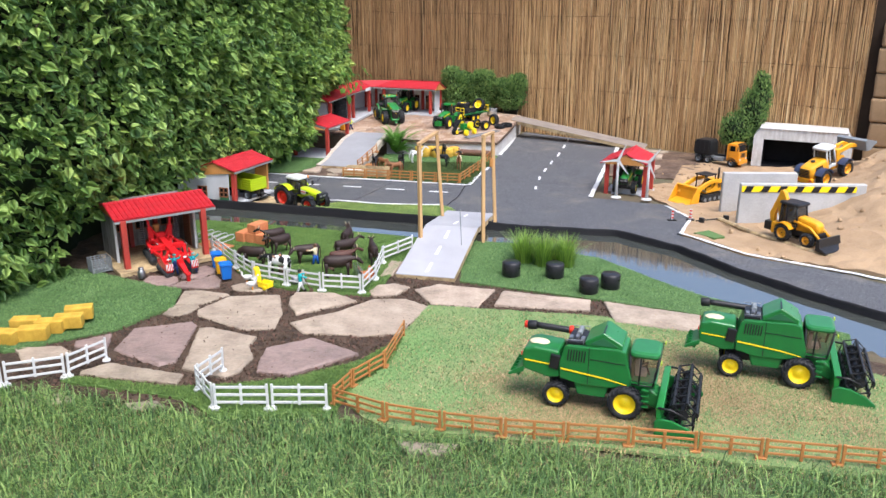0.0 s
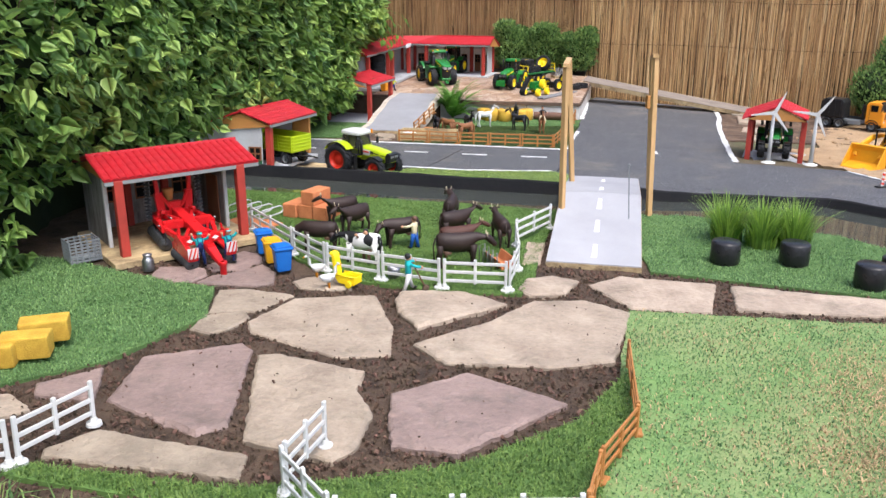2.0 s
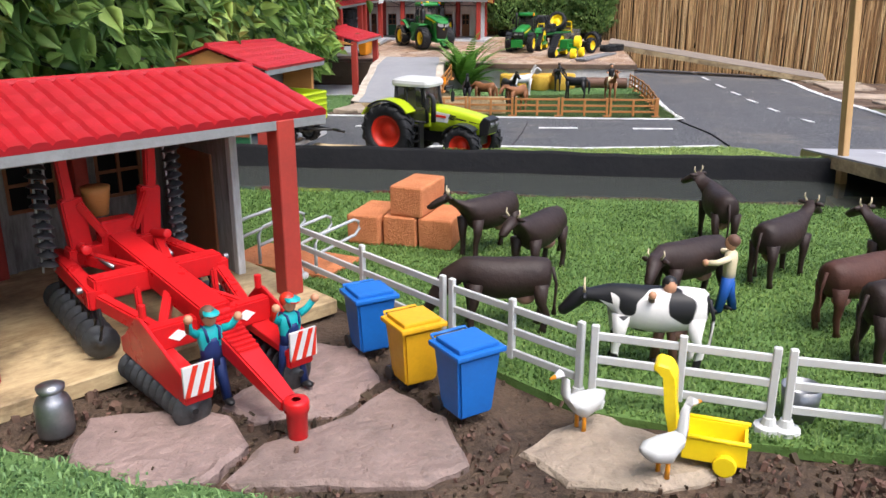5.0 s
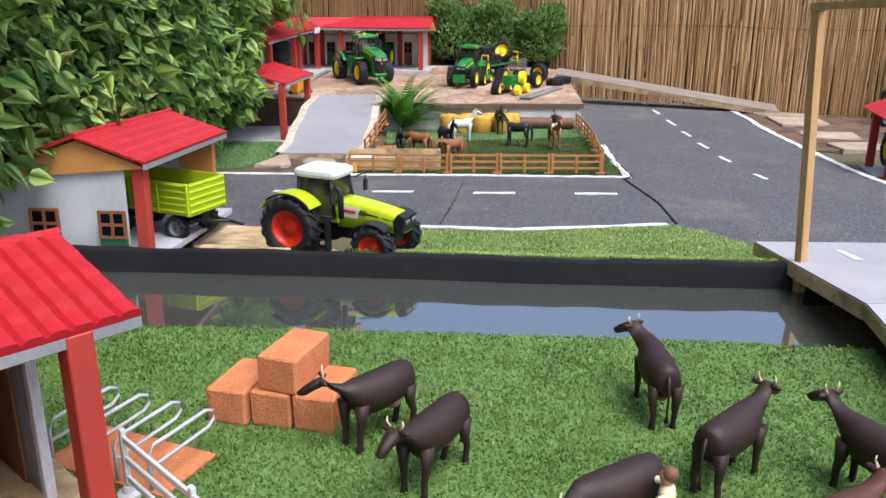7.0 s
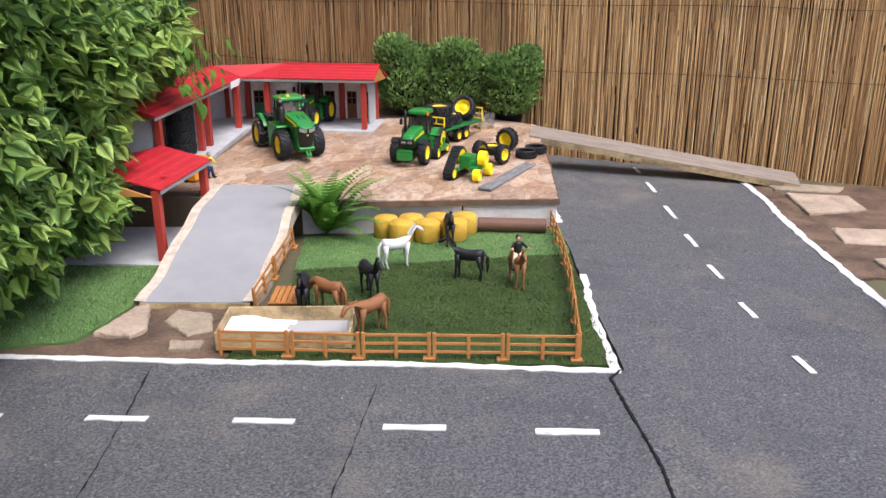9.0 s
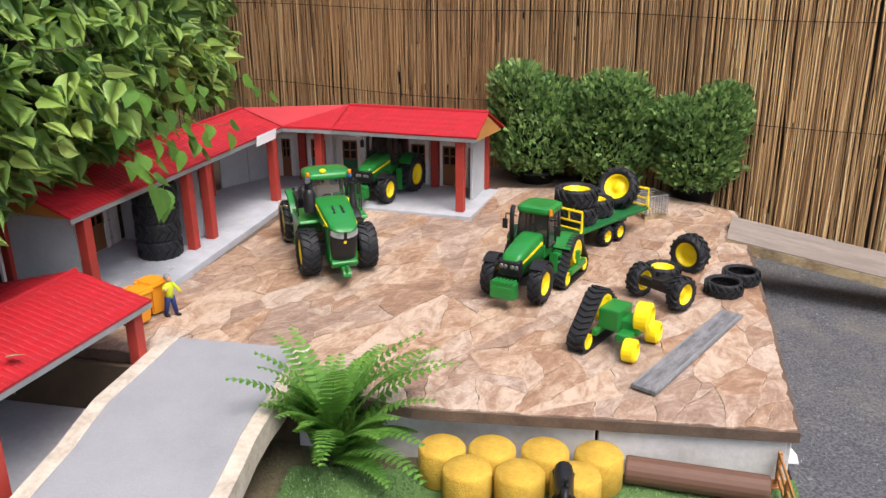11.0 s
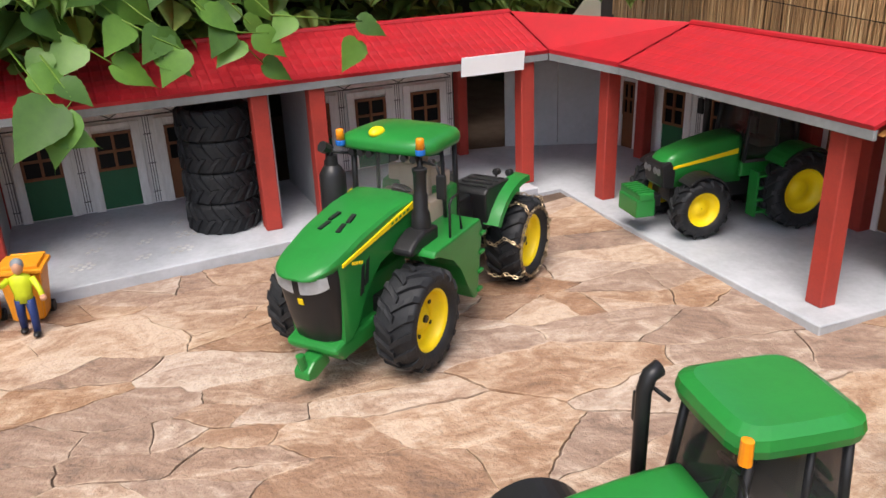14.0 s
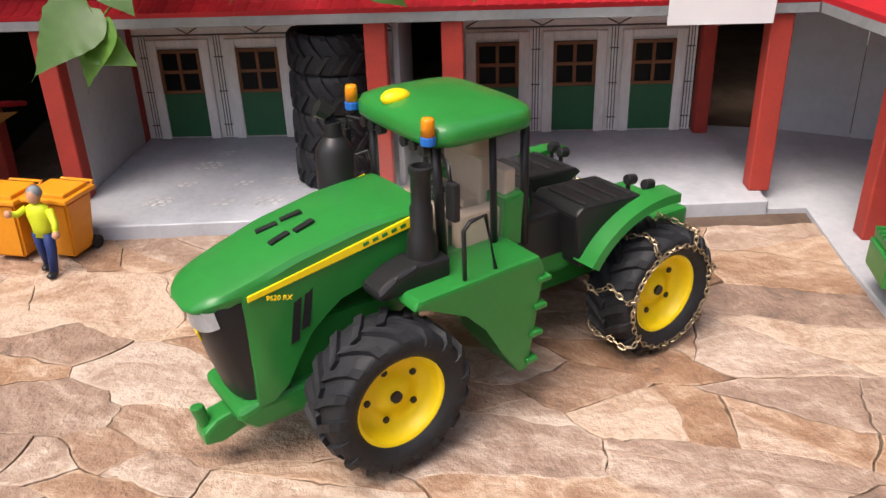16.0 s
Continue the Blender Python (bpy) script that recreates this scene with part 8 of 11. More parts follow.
# ---- combine harvesters ----
def combine(red=True):
    """Nose along +x; red: whether the unloading auger carries red rings."""
    t = empty("combine_harvester", "green combine harvester with yellow rims and black header reel", "combine harvester", "combine harvesters")
    g = "green_comb"
    # main body, broad over the front axle, and the lower straw hood behind
    bm = BM()
    prism(bm, [(-0.118, 0.100), (-0.122, 0.150), (-0.108, 0.205), (-0.098, 0.214), (0.058, 0.222), (0.080, 0.214), (0.104, 0.120), (0.098, 0.104), (0.03, 0.088), (-0.06, 0.090)], -0.062, 0.062, 0.005, 2)
    body = part("body", bm, g, t)
    bm = BM()
    prism(bm, [(-0.238, 0.112), (-0.244, 0.150), (-0.236, 0.182), (-0.205, 0.192), (-0.124, 0.186), (-0.12, 0.098), (-0.16, 0.092)], -0.056, 0.056, 0.009, 3)
    hood_ = part("straw_hood", bm, g, t)
    bm = BM()
    lathe(bm, [(0.0005, 0.008), (0.012, 0.007), (0.022, 0.003), (0.026, 0.0)], 18, xf((-0.196, -0.004, 0.190), (0, 0, 0), (1.25, 0.9, 1)))
    part("hood_dome", bm, "cream", hood_, "pale worn dome", True)
    bm = BM()
    prism(bm, [(-0.232, 0.122), (-0.272, 0.098), (-0.286, 0.086), (-0.282, 0.082), (-0.236, 0.100)], -0.058, 0.058, 0.002, 1)
    sp = part("spreader", bm, g, t)
    for k in range(5):
        box_part(sp, "spreader_fin", g, ((0.034, 0.0025, 0.016), (-0.262, -0.046 + 0.023 * k, 0.096), (0, 28, 0)), bev=0.0005)
    # tent-shaped grain tank cover, split on its ridge
    bm = BM()
    prism(bm, [(-0.044, 0.218), (-0.046, 0.232), (0.008, 0.266), (0.013, 0.266), (0.070, 0.234), (0.068, 0.216)], -0.057, 0.057, 0.003, 1)
    tank = part("grain_tank_cover", bm, g, t)
    for s in (-1, 1):
        bm = BM()
        prism(bm, [(-0.032, 0.226), (0.010, 0.252), (0.056, 0.227)], s * 0.0575 - 0.001, s * 0.0575 + 0.001)
        part("cover_end", bm, "door_green", tank, "dark recessed end of the cover")
    box_part(tank, "cover_gap", "black", ((0.004, 0.06, 0.003), (0.0105, -0.02, 0.2665)), bev=0.0002)
    # engine bay behind the tank
    box_part(t, "engine_deck", "black", ((0.054, 0.104, 0.012), (-0.074, 0, 0.219)), bev=0.002)
    for k in range(3):
        box_part(t, "engine_part", "steel", ((0.012, 0.022, 0.010), (-0.092 + 0.018 * k, -0.028 + 0.012 * (k % 2), 0.229)), bev=0.003)
    bm = BM()
    cyl(bm, 0.009, 0.05, (-0.072, 0.022, 0.232), (90, 0, 0), 12, bev=0.002)
    part("air_filter", bm, "grey_plastic", t, "", True)
    for s in (-1, 1):
        bar_part(t, "deck_rail", "steel", 0.0013, [(-0.102, s * 0.058, 0.214), (-0.102, s * 0.058, 0.232), (-0.05, s * 0.058, 0.236), (-0.05, s * 0.058, 0.222)])
        bm = BM()
        prism(bm, [(-0.115, 0.1315), (0.02, 0.1185), (0.088, 0.1075), (0.088, 0.1095), (0.02, 0.1225), (-0.115, 0.1365)], -0.0008, 0.0008, m=xf((0, s * 0.0628, 0)))
        part("stripe", bm, "yellow", body, "yellow side stripe")
        bm = BM()
        prism(bm, [(-0.232, 0.143), (-0.15, 0.138), (-0.15, 0.1415), (-0.232, 0.147)], -0.0008, 0.0008, m=xf((0, s * 0.0568, 0)))
        part("stripe", bm, "yellow", hood_, "yellow side stripe")
        for k in range(7):
            box_part(body, "grille_slot", "black", ((0.0042, 0.0024, 0.038), (-0.094 + k * 0.0085, s * 0.0622, 0.183), (0, 4, 0)), bev=0.0006)
        box_part(body, "seam", "black", ((0.0022, 0.002, 0.122), (-0.030, s * 0.0622, 0.154)), bev=0.0002)
        box_part(body, "seam", "black", ((0.108, 0.002, 0.0022), (0.026, s * 0.0622, 0.176), (0, 2, 0)), bev=0.0002)
        box_part(body, "rear_cowl", "black", ((0.030, 0.012, 0.048), (-0.136, s * 0.058, 0.152), (0, 8, 0)), bev=0.004)
        bm = BM()
        prism(bm, [(-0.076, 0.100), (0.036, 0.098), (0.024, 0.050), (-0.062, 0.050)], s * 0.050 - 0.006, s * 0.050 + 0.006, 0.004, 1)
        part("lower_skirt", bm, g, t)
        box_part(t, "tail_lamp", "rim_red", ((0.003, 0.010, 0.012), (-0.2435, s * 0.046, 0.160)), bev=0.0008)
    # cab with overhanging roof
    cab(t, 0.098, 0.166, 0.108, 0.112, 0.205, 0.016, roof_m=g, glass="glass_brown", over=0.012, slope=-0.014)
    box_part(t, "cab_floor", g, ((0.09, 0.11, 0.02), (0.13, 0, 0.115)))
    for s in (-1, 1):
        bar_part(t, "handrail", "black", 0.0015, [(0.098, s * 0.066, 0.13), (0.15, s * 0.072, 0.128), (0.168, s * 0.066, 0.135), (0.168, s * 0.06, 0.16)])
        bar_part(t, "mirror_arm", "black", 0.0016, [(0.170, s * 0.05, 0.206), (0.186, s * 0.072, 0.206)])
        box_part(t, "mirror", "lime", ((0.004, 0.018, 0.008), (0.187, s * 0.078, 0.205)), bev=0.001)
        for k in range(4):
            box_part(t, "ladder_rung", g, ((0.022, 0.014, 0.003), (0.146, s * 0.068, 0.05 + 0.018 * k)), bev=0.0006)
        bar_part(t, "work_lamp", "lamp", 0.004, [(0.176, s * 0.03, 0.209), (0.180, s * 0.03, 0.209)])
    # unloading auger laid back along the deck
    bm = BM()
    tube(bm, [(-0.030, 0.050, 0.206), (-0.06, 0.05, 0.216), (-0.20, 0.046, 0.222), (-0.225, 0.046, 0.223)], 0.0105, 12)
    aug = part("unloading_auger", bm, "black", t, "black unloading auger", True)
    bm = BM()
    cyl(bm, 0.0155, 0.030, (-0.232, 0.046, 0.221), (0, 84, 0), 14, bev=0.003)
    part("auger_spout", bm, "black", aug, "", True)
    if red:
        for x, r in ((-0.251, 0.0125), (-0.105, 0.0145)):
            bm = BM()
            cyl(bm, r, 0.014, (x, 0.047, 0.2205), (0, 88, 0), 14, bev=0.003)
            part("auger_ring", bm, "rim_red", aug, "red auger ring", True)
    for s in (-1, 1):
        wheel(t, (0.088, s * 0.066, 0.054), 0.054, 0.046, 0.033, "yellow", lugs=18, holes=False)
        wheel(t, (-0.128, s * 0.056, 0.042), 0.042, 0.034, 0.026, "yellow", lugs=16, holes=False)
    box_part(t, "chassis", "black", ((0.26, 0.06, 0.04), (-0.02, 0, 0.075)), ((0.03, 0.12, 0.02), (0.088, 0, 0.054)), ((0.03, 0.1, 0.02), (-0.128, 0, 0.042)))
    bm = BM()
    prism(bm, [(0.096, 0.118), (0.125, 0.114), (0.198, 0.066), (0.198, 0.022), (0.11, 0.055)], -0.034, 0.034, 0.004, 1)
    part("feeder_house", bm, g, t)
    # header: trough, tined rear rim, end plates, auger and a full black reel
    head = empty("header")
    head.parent = t
    W = 0.29
    bm = BM()
    prism(bm, [(0.190, 0.010), (0.186, 0.094), (0.206, 0.098), (0.208, 0.094), (0.198, 0.086), (0.206, 0.022), (0.262, 0.008), (0.262, 0.002), (0.195, 0.002)], -W / 2, W / 2, 0.0015, 1)
    part("header_trough", bm, "green", head, "bright green header trough")
    for k in range(9):
        box_part(head, "trough_rib", g, ((0.004, 0.005, 0.062), (0.2025, -W / 2 + 0.018 + k * (W - 0.036) / 8, 0.055), (0, 7, 0)), bev=0.0008)
    for s in (-1, 1):
        bm = BM()
        prism(bm, [(0.186, 0.004), (0.184, 0.050), (0.200, 0.062), (0.235, 0.060), (0.285, 0.040), (0.315, 0.016), (0.312, 0.004), (0.30, 0.002), (0.19, 0.002)], s * (W / 2 + 0.005) - 0.005, s * (W / 2 + 0.005) + 0.005, 0.003, 2)
        part("crop_divider", bm, g, head)
    bm = BM()
    for k in range(30):
        y = -W / 2 + 0.008 + k * (W - 0.016) / 29
        tube(bm, [(0.258, y, 0.007), (0.284, y, 0.006)], 0.0018, 4, taper=0.0006)
    part("knife_bar", bm, g, head)["kind"] = "stuff"
    bm = BM()
    cyl(bm, 0.012, W - 0.01, (0.226, 0, 0.030), (90, 0, 0), 10)
    for k in range(60):
        a = k * 0.55
        y = -W / 2 + 0.008 + k * (W - 0.016) / 59
        box(bm, (0.02, 0.003, 0.006), (0.226 + 0.014 * math.cos(a), y, 0.030 + 0.014 * math.sin(a)), (0, -math.degrees(a), 8))
    part("header_auger", bm, "black", head, "black header auger")
    reel = empty("reel")
    reel.parent = head
    cx, cz, R = 0.262, 0.078, 0.040
    bm = BM()
    tube(bm, [(cx, -W / 2 + 0.006, cz), (cx, W / 2 - 0.006, cz)], 0.008, 8)
    part("reel_shaft", bm, "black", reel)
    for k in range(6):
        a = k * math.tau / 6 + 0.3
        bm = BM()
        x, z = cx + R * math.cos(a), cz + R * math.sin(a)
        tube(bm, [(x, -W / 2 + 0.006, z), (x, W / 2 - 0.006, z)], 0.0032, 6)
        box(bm, (0.003, W - 0.014, 0.016), (x + 0.002, 0, z - 0.008), (0, 8, 0))
        for j in range(18):
            y = -W / 2 + 0.014 + j * (W - 0.028) / 17
            box(bm, (0.003, 0.006, 0.022), (x + 0.004, y, z - 0.014), (0, 10, 0))
        part("reel_bat", bm, "black", reel)
    for q in range(6):
        y = -W / 2 + 0.008 + q * (W - 0.016) / 5
        bm = BM()
        for k in range(6):
            a, b = k * math.tau / 6 + 0.3, (k + 1) * math.tau / 6 + 0.3
            tube(bm, [(cx, y, cz), (cx + R * math.cos(a), y, cz + R * math.sin(a)), (cx + R * math.cos(b), y, cz + R * math.sin(b))], 0.003, 5)
        cyl(bm, 0.017, 0.003, (cx, y, cz), (90, 0, 0), 12)
        part("reel_spider", bm, "black", reel)
    for s in (-1, 1):
        bar_part(head, "reel_arm", "black", 0.0038, [(0.192, s * (W / 2 + 0.002), 0.094), (0.23, s * (W / 2 + 0.002), 0.092), (cx, s * (W / 2 + 0.002), cz)])
    return t


put(combine(), 0.497, 2.375, gz(0.49, 2.37) + 0.010, -19)
put(combine(False), 1.125, 2.6, gz(1.12, 2.6) + 0.010, -20)


# ---- red disc harrow ----
def harrow():
    """Hitch at the origin, the machine behind it along -x, its two wings folded upright at the rear."""
    t = empty("disc_harrow", "red folding disc harrow with black discs and warning boards", "disc harrow")
    r = "red_mach"

    def beam(name, p, q, w, h, m=r, parent=t, w2=None, h2=None, bev=0.002, label=""):
        """A square beam between two places, tapered where w2 or h2 differ."""
        p, q = Vector(p), Vector(q)
        d = (q - p).normalized()
        side = d.cross(Vector((0, 0, 1)) if abs(d.z) < 0.9 else Vector((1, 0, 0))).normalized()
        up = side.cross(d).normalized()
        bm = BM()
        loft(bm, [[tuple(c + side * i * ww / 2 + up * j * hh / 2) for i, j in ((-1, -1), (1, -1), (1, 1), (-1, 1))] for c, ww, hh in ((p, w, h), (q, w2 or w, h2 or h))])
        bmesh.ops.bevel(bm, geom=bm.edges[:], offset=bev, segments=2, affect="EDGES")
        return part(name, bm, m, parent, label)

    def disc(x, y, z, rad, rot, parent=t):
        bm = BM()
        lathe(bm, [(0.0005, 0.0035), (rad * 0.22, 0.0035), (rad * 0.24, 0.0015), (rad * 0.6, 0.0005), (rad * 0.95, -0.003), (rad, -0.004), (rad * 0.95, -0.0045), (rad * 0.5, -0.001), (0.0005, -0.0005)], 18, xf((x, y, z), rot))
        return part("disc", bm, "disc_steel", parent, "", True)

    def pin(x, y, z, rad=0.004, h=0.006, rot=(90, 0, 0)):
        bm = BM()
        cyl(bm, rad, h, (x, y, z), rot, 10, bev=0.001)
        part("pivot_pin", bm, "steel", t, "small steel pivot pin")

    beam("main_beam", (-0.40, 0, 0.116), (-0.15, 0, 0.088), 0.030, 0.026, w2=0.036)
    # tapered drawbar with cross ribs, and its eye
    beam("drawbar", (-0.165, 0, 0.086), (-0.012, 0, 0.036), 0.036, 0.026, w2=0.018, h2=0.014)
    for k in range(9):
        f = k / 8
        x, z = -0.14 + 0.055 * f, 0.0925 - 0.0205 * f
        beam("drawbar_rib", (x, -0.0145 + 0.0025 * f, z), (x, 0.0145 - 0.0025 * f, z), 0.0028, 0.003, bev=0.0004)
    bm = BM()
    lathe(bm, [(0.0045, 0.047), (0.0115, 0.047), (0.0125, 0.045), (0.0125, 0.036), (0.0105, 0.034), (0.0095, 0.006), (0.0085, 0.004), (0.0045, 0.004)], 18)
    part("hitch_eye", bm, r, t, "", True)
    # frame
    beam("front_beam", (-0.165, -0.072, 0.075), (-0.165, 0.072, 0.075), 0.016, 0.028)
    for s in (-1, 1):
        bm = BM()
        prism(bm, [(-0.011, 0.0), (0.0, 0.0065), (0.011, 0.0), (0.0, -0.0065)], -0.0004, 0.0004, m=Matrix.Translation((-0.1566, s * 0.040, 0.075)) @ Matrix.Rotation(radians(90), 4, "Z"))
        part("plate_mark", bm, "paper", t, "small pale diamond mark")
    beam("cross_beam", (-0.287, -0.078, 0.100), (-0.287, 0.078, 0.098), 0.024, 0.026)
    beam("rear_beam", (-0.402, -0.062, 0.104), (-0.402, 0.062, 0.104), 0.024, 0.026)
    beam("headstock", (-0.40, -0.022, 0.128), (-0.40, 0.022, 0.128), 0.022, 0.034)
    bm = BM()
    lathe(bm, [(0.0005, 0.0), (0.013, 0.0), (0.017, 0.028), (0.018, 0.036), (0.0005, 0.036)], 14, xf((-0.425, -0.010, 0.146)))
    part("hopper", bm, "ochre", t, "small ochre hopper", True)
    for x, y in ((-0.385, 0.0), (-0.30, 0.0), (-0.19, 0.0)):
        pin(x, y, 0.119 - (x + 0.40) * 0.11, 0.0035, 0.006, (0, 0, 0))
    for s in (-1, 1):
        # side frame with its row of discs
        side = beam("side_frame", (-0.45, s * 0.060, 0.093), (-0.275, s * 0.078, 0.090), 0.018, 0.024)
        beam("strut", (-0.275, s * 0.074, 0.088), (-0.178, s * 0.052, 0.074), 0.013, 0.018)
        beam("strut", (-0.235, s * 0.012, 0.092), (-0.175, s * 0.048, 0.078), 0.010, 0.016)
        beam("stay", (-0.236, s * 0.046, 0.076), (-0.238, s * 0.046, 0.108), 0.007, 0.007)
        beam("strut", (-0.30, s * 0.02, 0.104), (-0.395, s * 0.05, 0.106), 0.012, 0.016)
        for k in range(8):
            x = -0.445 + k * 0.025
            y = s * (0.064 + 0.02 * (x + 0.445) / 0.2)
            d = disc(x, y, 0.041, 0.021, (0, 90, s * 24))
            bm = BM()
            tube(bm, [(x + 0.004, y * 0.98, 0.083), (x + 0.012, y, 0.066), (x + 0.002, y, 0.045)], 0.0024, 5)
            part("disc_arm", bm, "black", d)
        # folded wing: panel, slim post, cap and a column of discs outside it
        w = beam("wing_panel", (-0.404, s * 0.043, 0.104), (-0.404, s * 0.050, 0.178), 0.026, 0.016, label="red wing folded upright")
        beam("wing_post", (-0.404, s * 0.051, 0.172), (-0.404, s * 0.056, 0.236), 0.013, 0.013, parent=w)
        bm = BM()
        box(bm, (0.030, 0.042, 0.007), (-0.404, s * 0.066, 0.236), (0, 0, 6), bev=0.002)
        part("wing_cap", bm, "black", w)
        for q, yy in ((0, 0.078), (1, 0.091)):
            bm = BM()
            tube(bm, [(-0.404, s * yy, 0.092), (-0.404, s * (yy - 0.004), 0.235)], 0.0016, 5)
            part("gang_rod", bm, "steel", w, "thin steel rod")
        for k in range(11):
            disc(-0.404, s * 0.083, 0.104 + k * 0.012, 0.0125, (s * 12, 0, 0), w)
        beam("wing_brace", (-0.388, s * 0.018, 0.128), (-0.398, s * 0.043, 0.172), 0.009, 0.010)
        # ram along the frame
        bm = BM()
        cyl(bm, 0.0062, 0.075, (-0.40, s * 0.046, 0.116), (0, 82, s * 8), 12, bev=0.0015)
        part("ram", bm, r, t, "hydraulic ram", True)
        bm = BM()
        tube(bm, [(-0.365, s * 0.042, 0.111), (-0.325, s * 0.036, 0.106)], 0.0028, 8)
        part("ram_rod", bm, "steel", t, "bright ram rod", True)
        pin(-0.45, s * 0.072, 0.10)
        pin(-0.29, s * 0.09, 0.10)
        # front gang: gable-shaped side plate, deck, board and packer discs
        bm = BM()
        prism(bm, [(-0.226, 0.044), (-0.228, 0.060), (-0.214, 0.067), (-0.182, 0.097), (-0.172, 0.097), (-0.086, 0.066), (-0.080, 0.060), (-0.080, 0.038), (-0.095, 0.034)], s * 0.072 - 0.002, s * 0.072 + 0.002, 0.0008, 1)
        f = part("side_plate", bm, r, t)
        bm = BM()
        prism(bm, [(-0.222, 0.050), (-0.222, 0.056), (-0.172, 0.064), (-0.088, 0.052), (-0.088, 0.045), (-0.172, 0.054)], min(s * 0.046, s * 0.0715), max(s * 0.046, s * 0.0715), 0.001, 1)
        part("deck_plate", bm, r, f)
        beam("end_bar", (-0.084, s * 0.044, 0.045), (-0.084, s * 0.075, 0.045), 0.008, 0.022, parent=f)
        bm = BM()
        cyl(bm, 0.004, 0.016, (-0.176, s * 0.068, 0.103), (0, 0, 0), 10, bev=0.001)
        part("knob", bm, r, f)
        b = box_part(t, "warning_board", "white", ((0.003, 0.033, 0.032), (-0.0765, s * 0.060, 0.061)), bev=0.0005)
        for k in range(3):
            bm = BM()
            y0 = -0.0165 + k * 0.0125
            prism(bm, [(y0, -0.0158), (y0 + 0.005, -0.0158), (min(0.0162, y0 + 0.016), 0.0158), (min(0.0157, y0 + 0.011), 0.0158)], -0.0005, 0.0005, m=Matrix.Translation((-0.0745, s * 0.060, 0.061)) @ Matrix.Rotation(radians(90), 4, "Z"))
            part("warning_stripe", bm, "rim_red", b, "red warning stripe")
        bm = BM()
        tube(bm, [(-0.222, s * 0.066, 0.026), (-0.086, s * 0.062, 0.022)], 0.0035, 6)
        part("packer_shaft", bm, "black", t)
        for k in range(10):
            disc(-0.218 + 0.0142 * k, s * (0.066 - 0.0004 * k), 0.026 - 0.0005 * k, 0.0175 + (0.003 if k == 9 else 0), (0, 90, s * 8))
    return t


harr = harrow()
put(harr, -1.188, 3.650, gz(-1.25, 3.75) + 0.002, -55.3)


# ---- construction machines ----
def backhoe():
    t = empty("backhoe_loader", "orange-yellow backhoe loader with black bucket on the sand", "backhoe loader")
    y = "digger"
    hood(t, 0.0, 0.10, 0.06, 0.05, 0.06, 0.12, 0.105, y, round_=0.3)
    box_part(t, "chassis", "black", ((0.22, 0.05, 0.03), (0, 0, 0.05)))
    cab(t, -0.085, 0.005, 0.075, 0.075, 0.165, 0.012, roof_m="black", glass="glass_dark", over=0.01)
    for s in (-1, 1):
        wheel(t, (-0.05, s * 0.052, 0.04), 0.04, 0.03, 0.023, y, lugs=14)
        wheel(t, (0.07, s * 0.048, 0.032), 0.032, 0.026, 0.018, y, lugs=12)
        fender(t, -0.05, s * 0.052, 0.044, 0.032, 30, 150, y, z=0.04)
        bar_part(t, "loader_arm", y, 0.006, [(-0.01, s * 0.036, 0.1), (0.07, s * 0.036, 0.085), (0.13, s * 0.036, 0.04)])
    bm = BM()
    prism(bm, [(0.13, 0.005), (0.13, 0.055), (0.145, 0.058), (0.15, 0.02), (0.185, 0.008), (0.185, 0.002)], -0.075, 0.075, 0.002, 1)
    part("bucket", bm, "black", t, "black loading bucket")
    bm = BM()
    prism(bm, [(-0.10, 0.062), (-0.128, 0.16), (-0.118, 0.212), (-0.106, 0.218), (-0.094, 0.206), (-0.058, 0.135), (-0.066, 0.085)], -0.012, 0.012, 0.003, 2)
    part("boom", bm, y, t)
    bm = BM()
    prism(bm, [(-0.12, 0.2), (-0.16, 0.1), (-0.15, 0.055), (-0.13, 0.06), (-0.135, 0.1), (-0.10, 0.19)], -0.010, 0.010, 0.002, 1)
    part("dipper", bm, y, t)
    box_part(t, "rear_bucket", "black", ((0.04, 0.05, 0.04), (-0.15, 0, 0.045)))
    box_part(t, "stabiliser", y, ((0.02, 0.1, 0.05), (-0.105, 0, 0.05)))
    return t


bh = put(backhoe(), 1.904, 4.245, gz(1.9, 4.245) + heap(1.9, 4.245) + 0.004, -58)
bh.scale = (1.2,) * 3


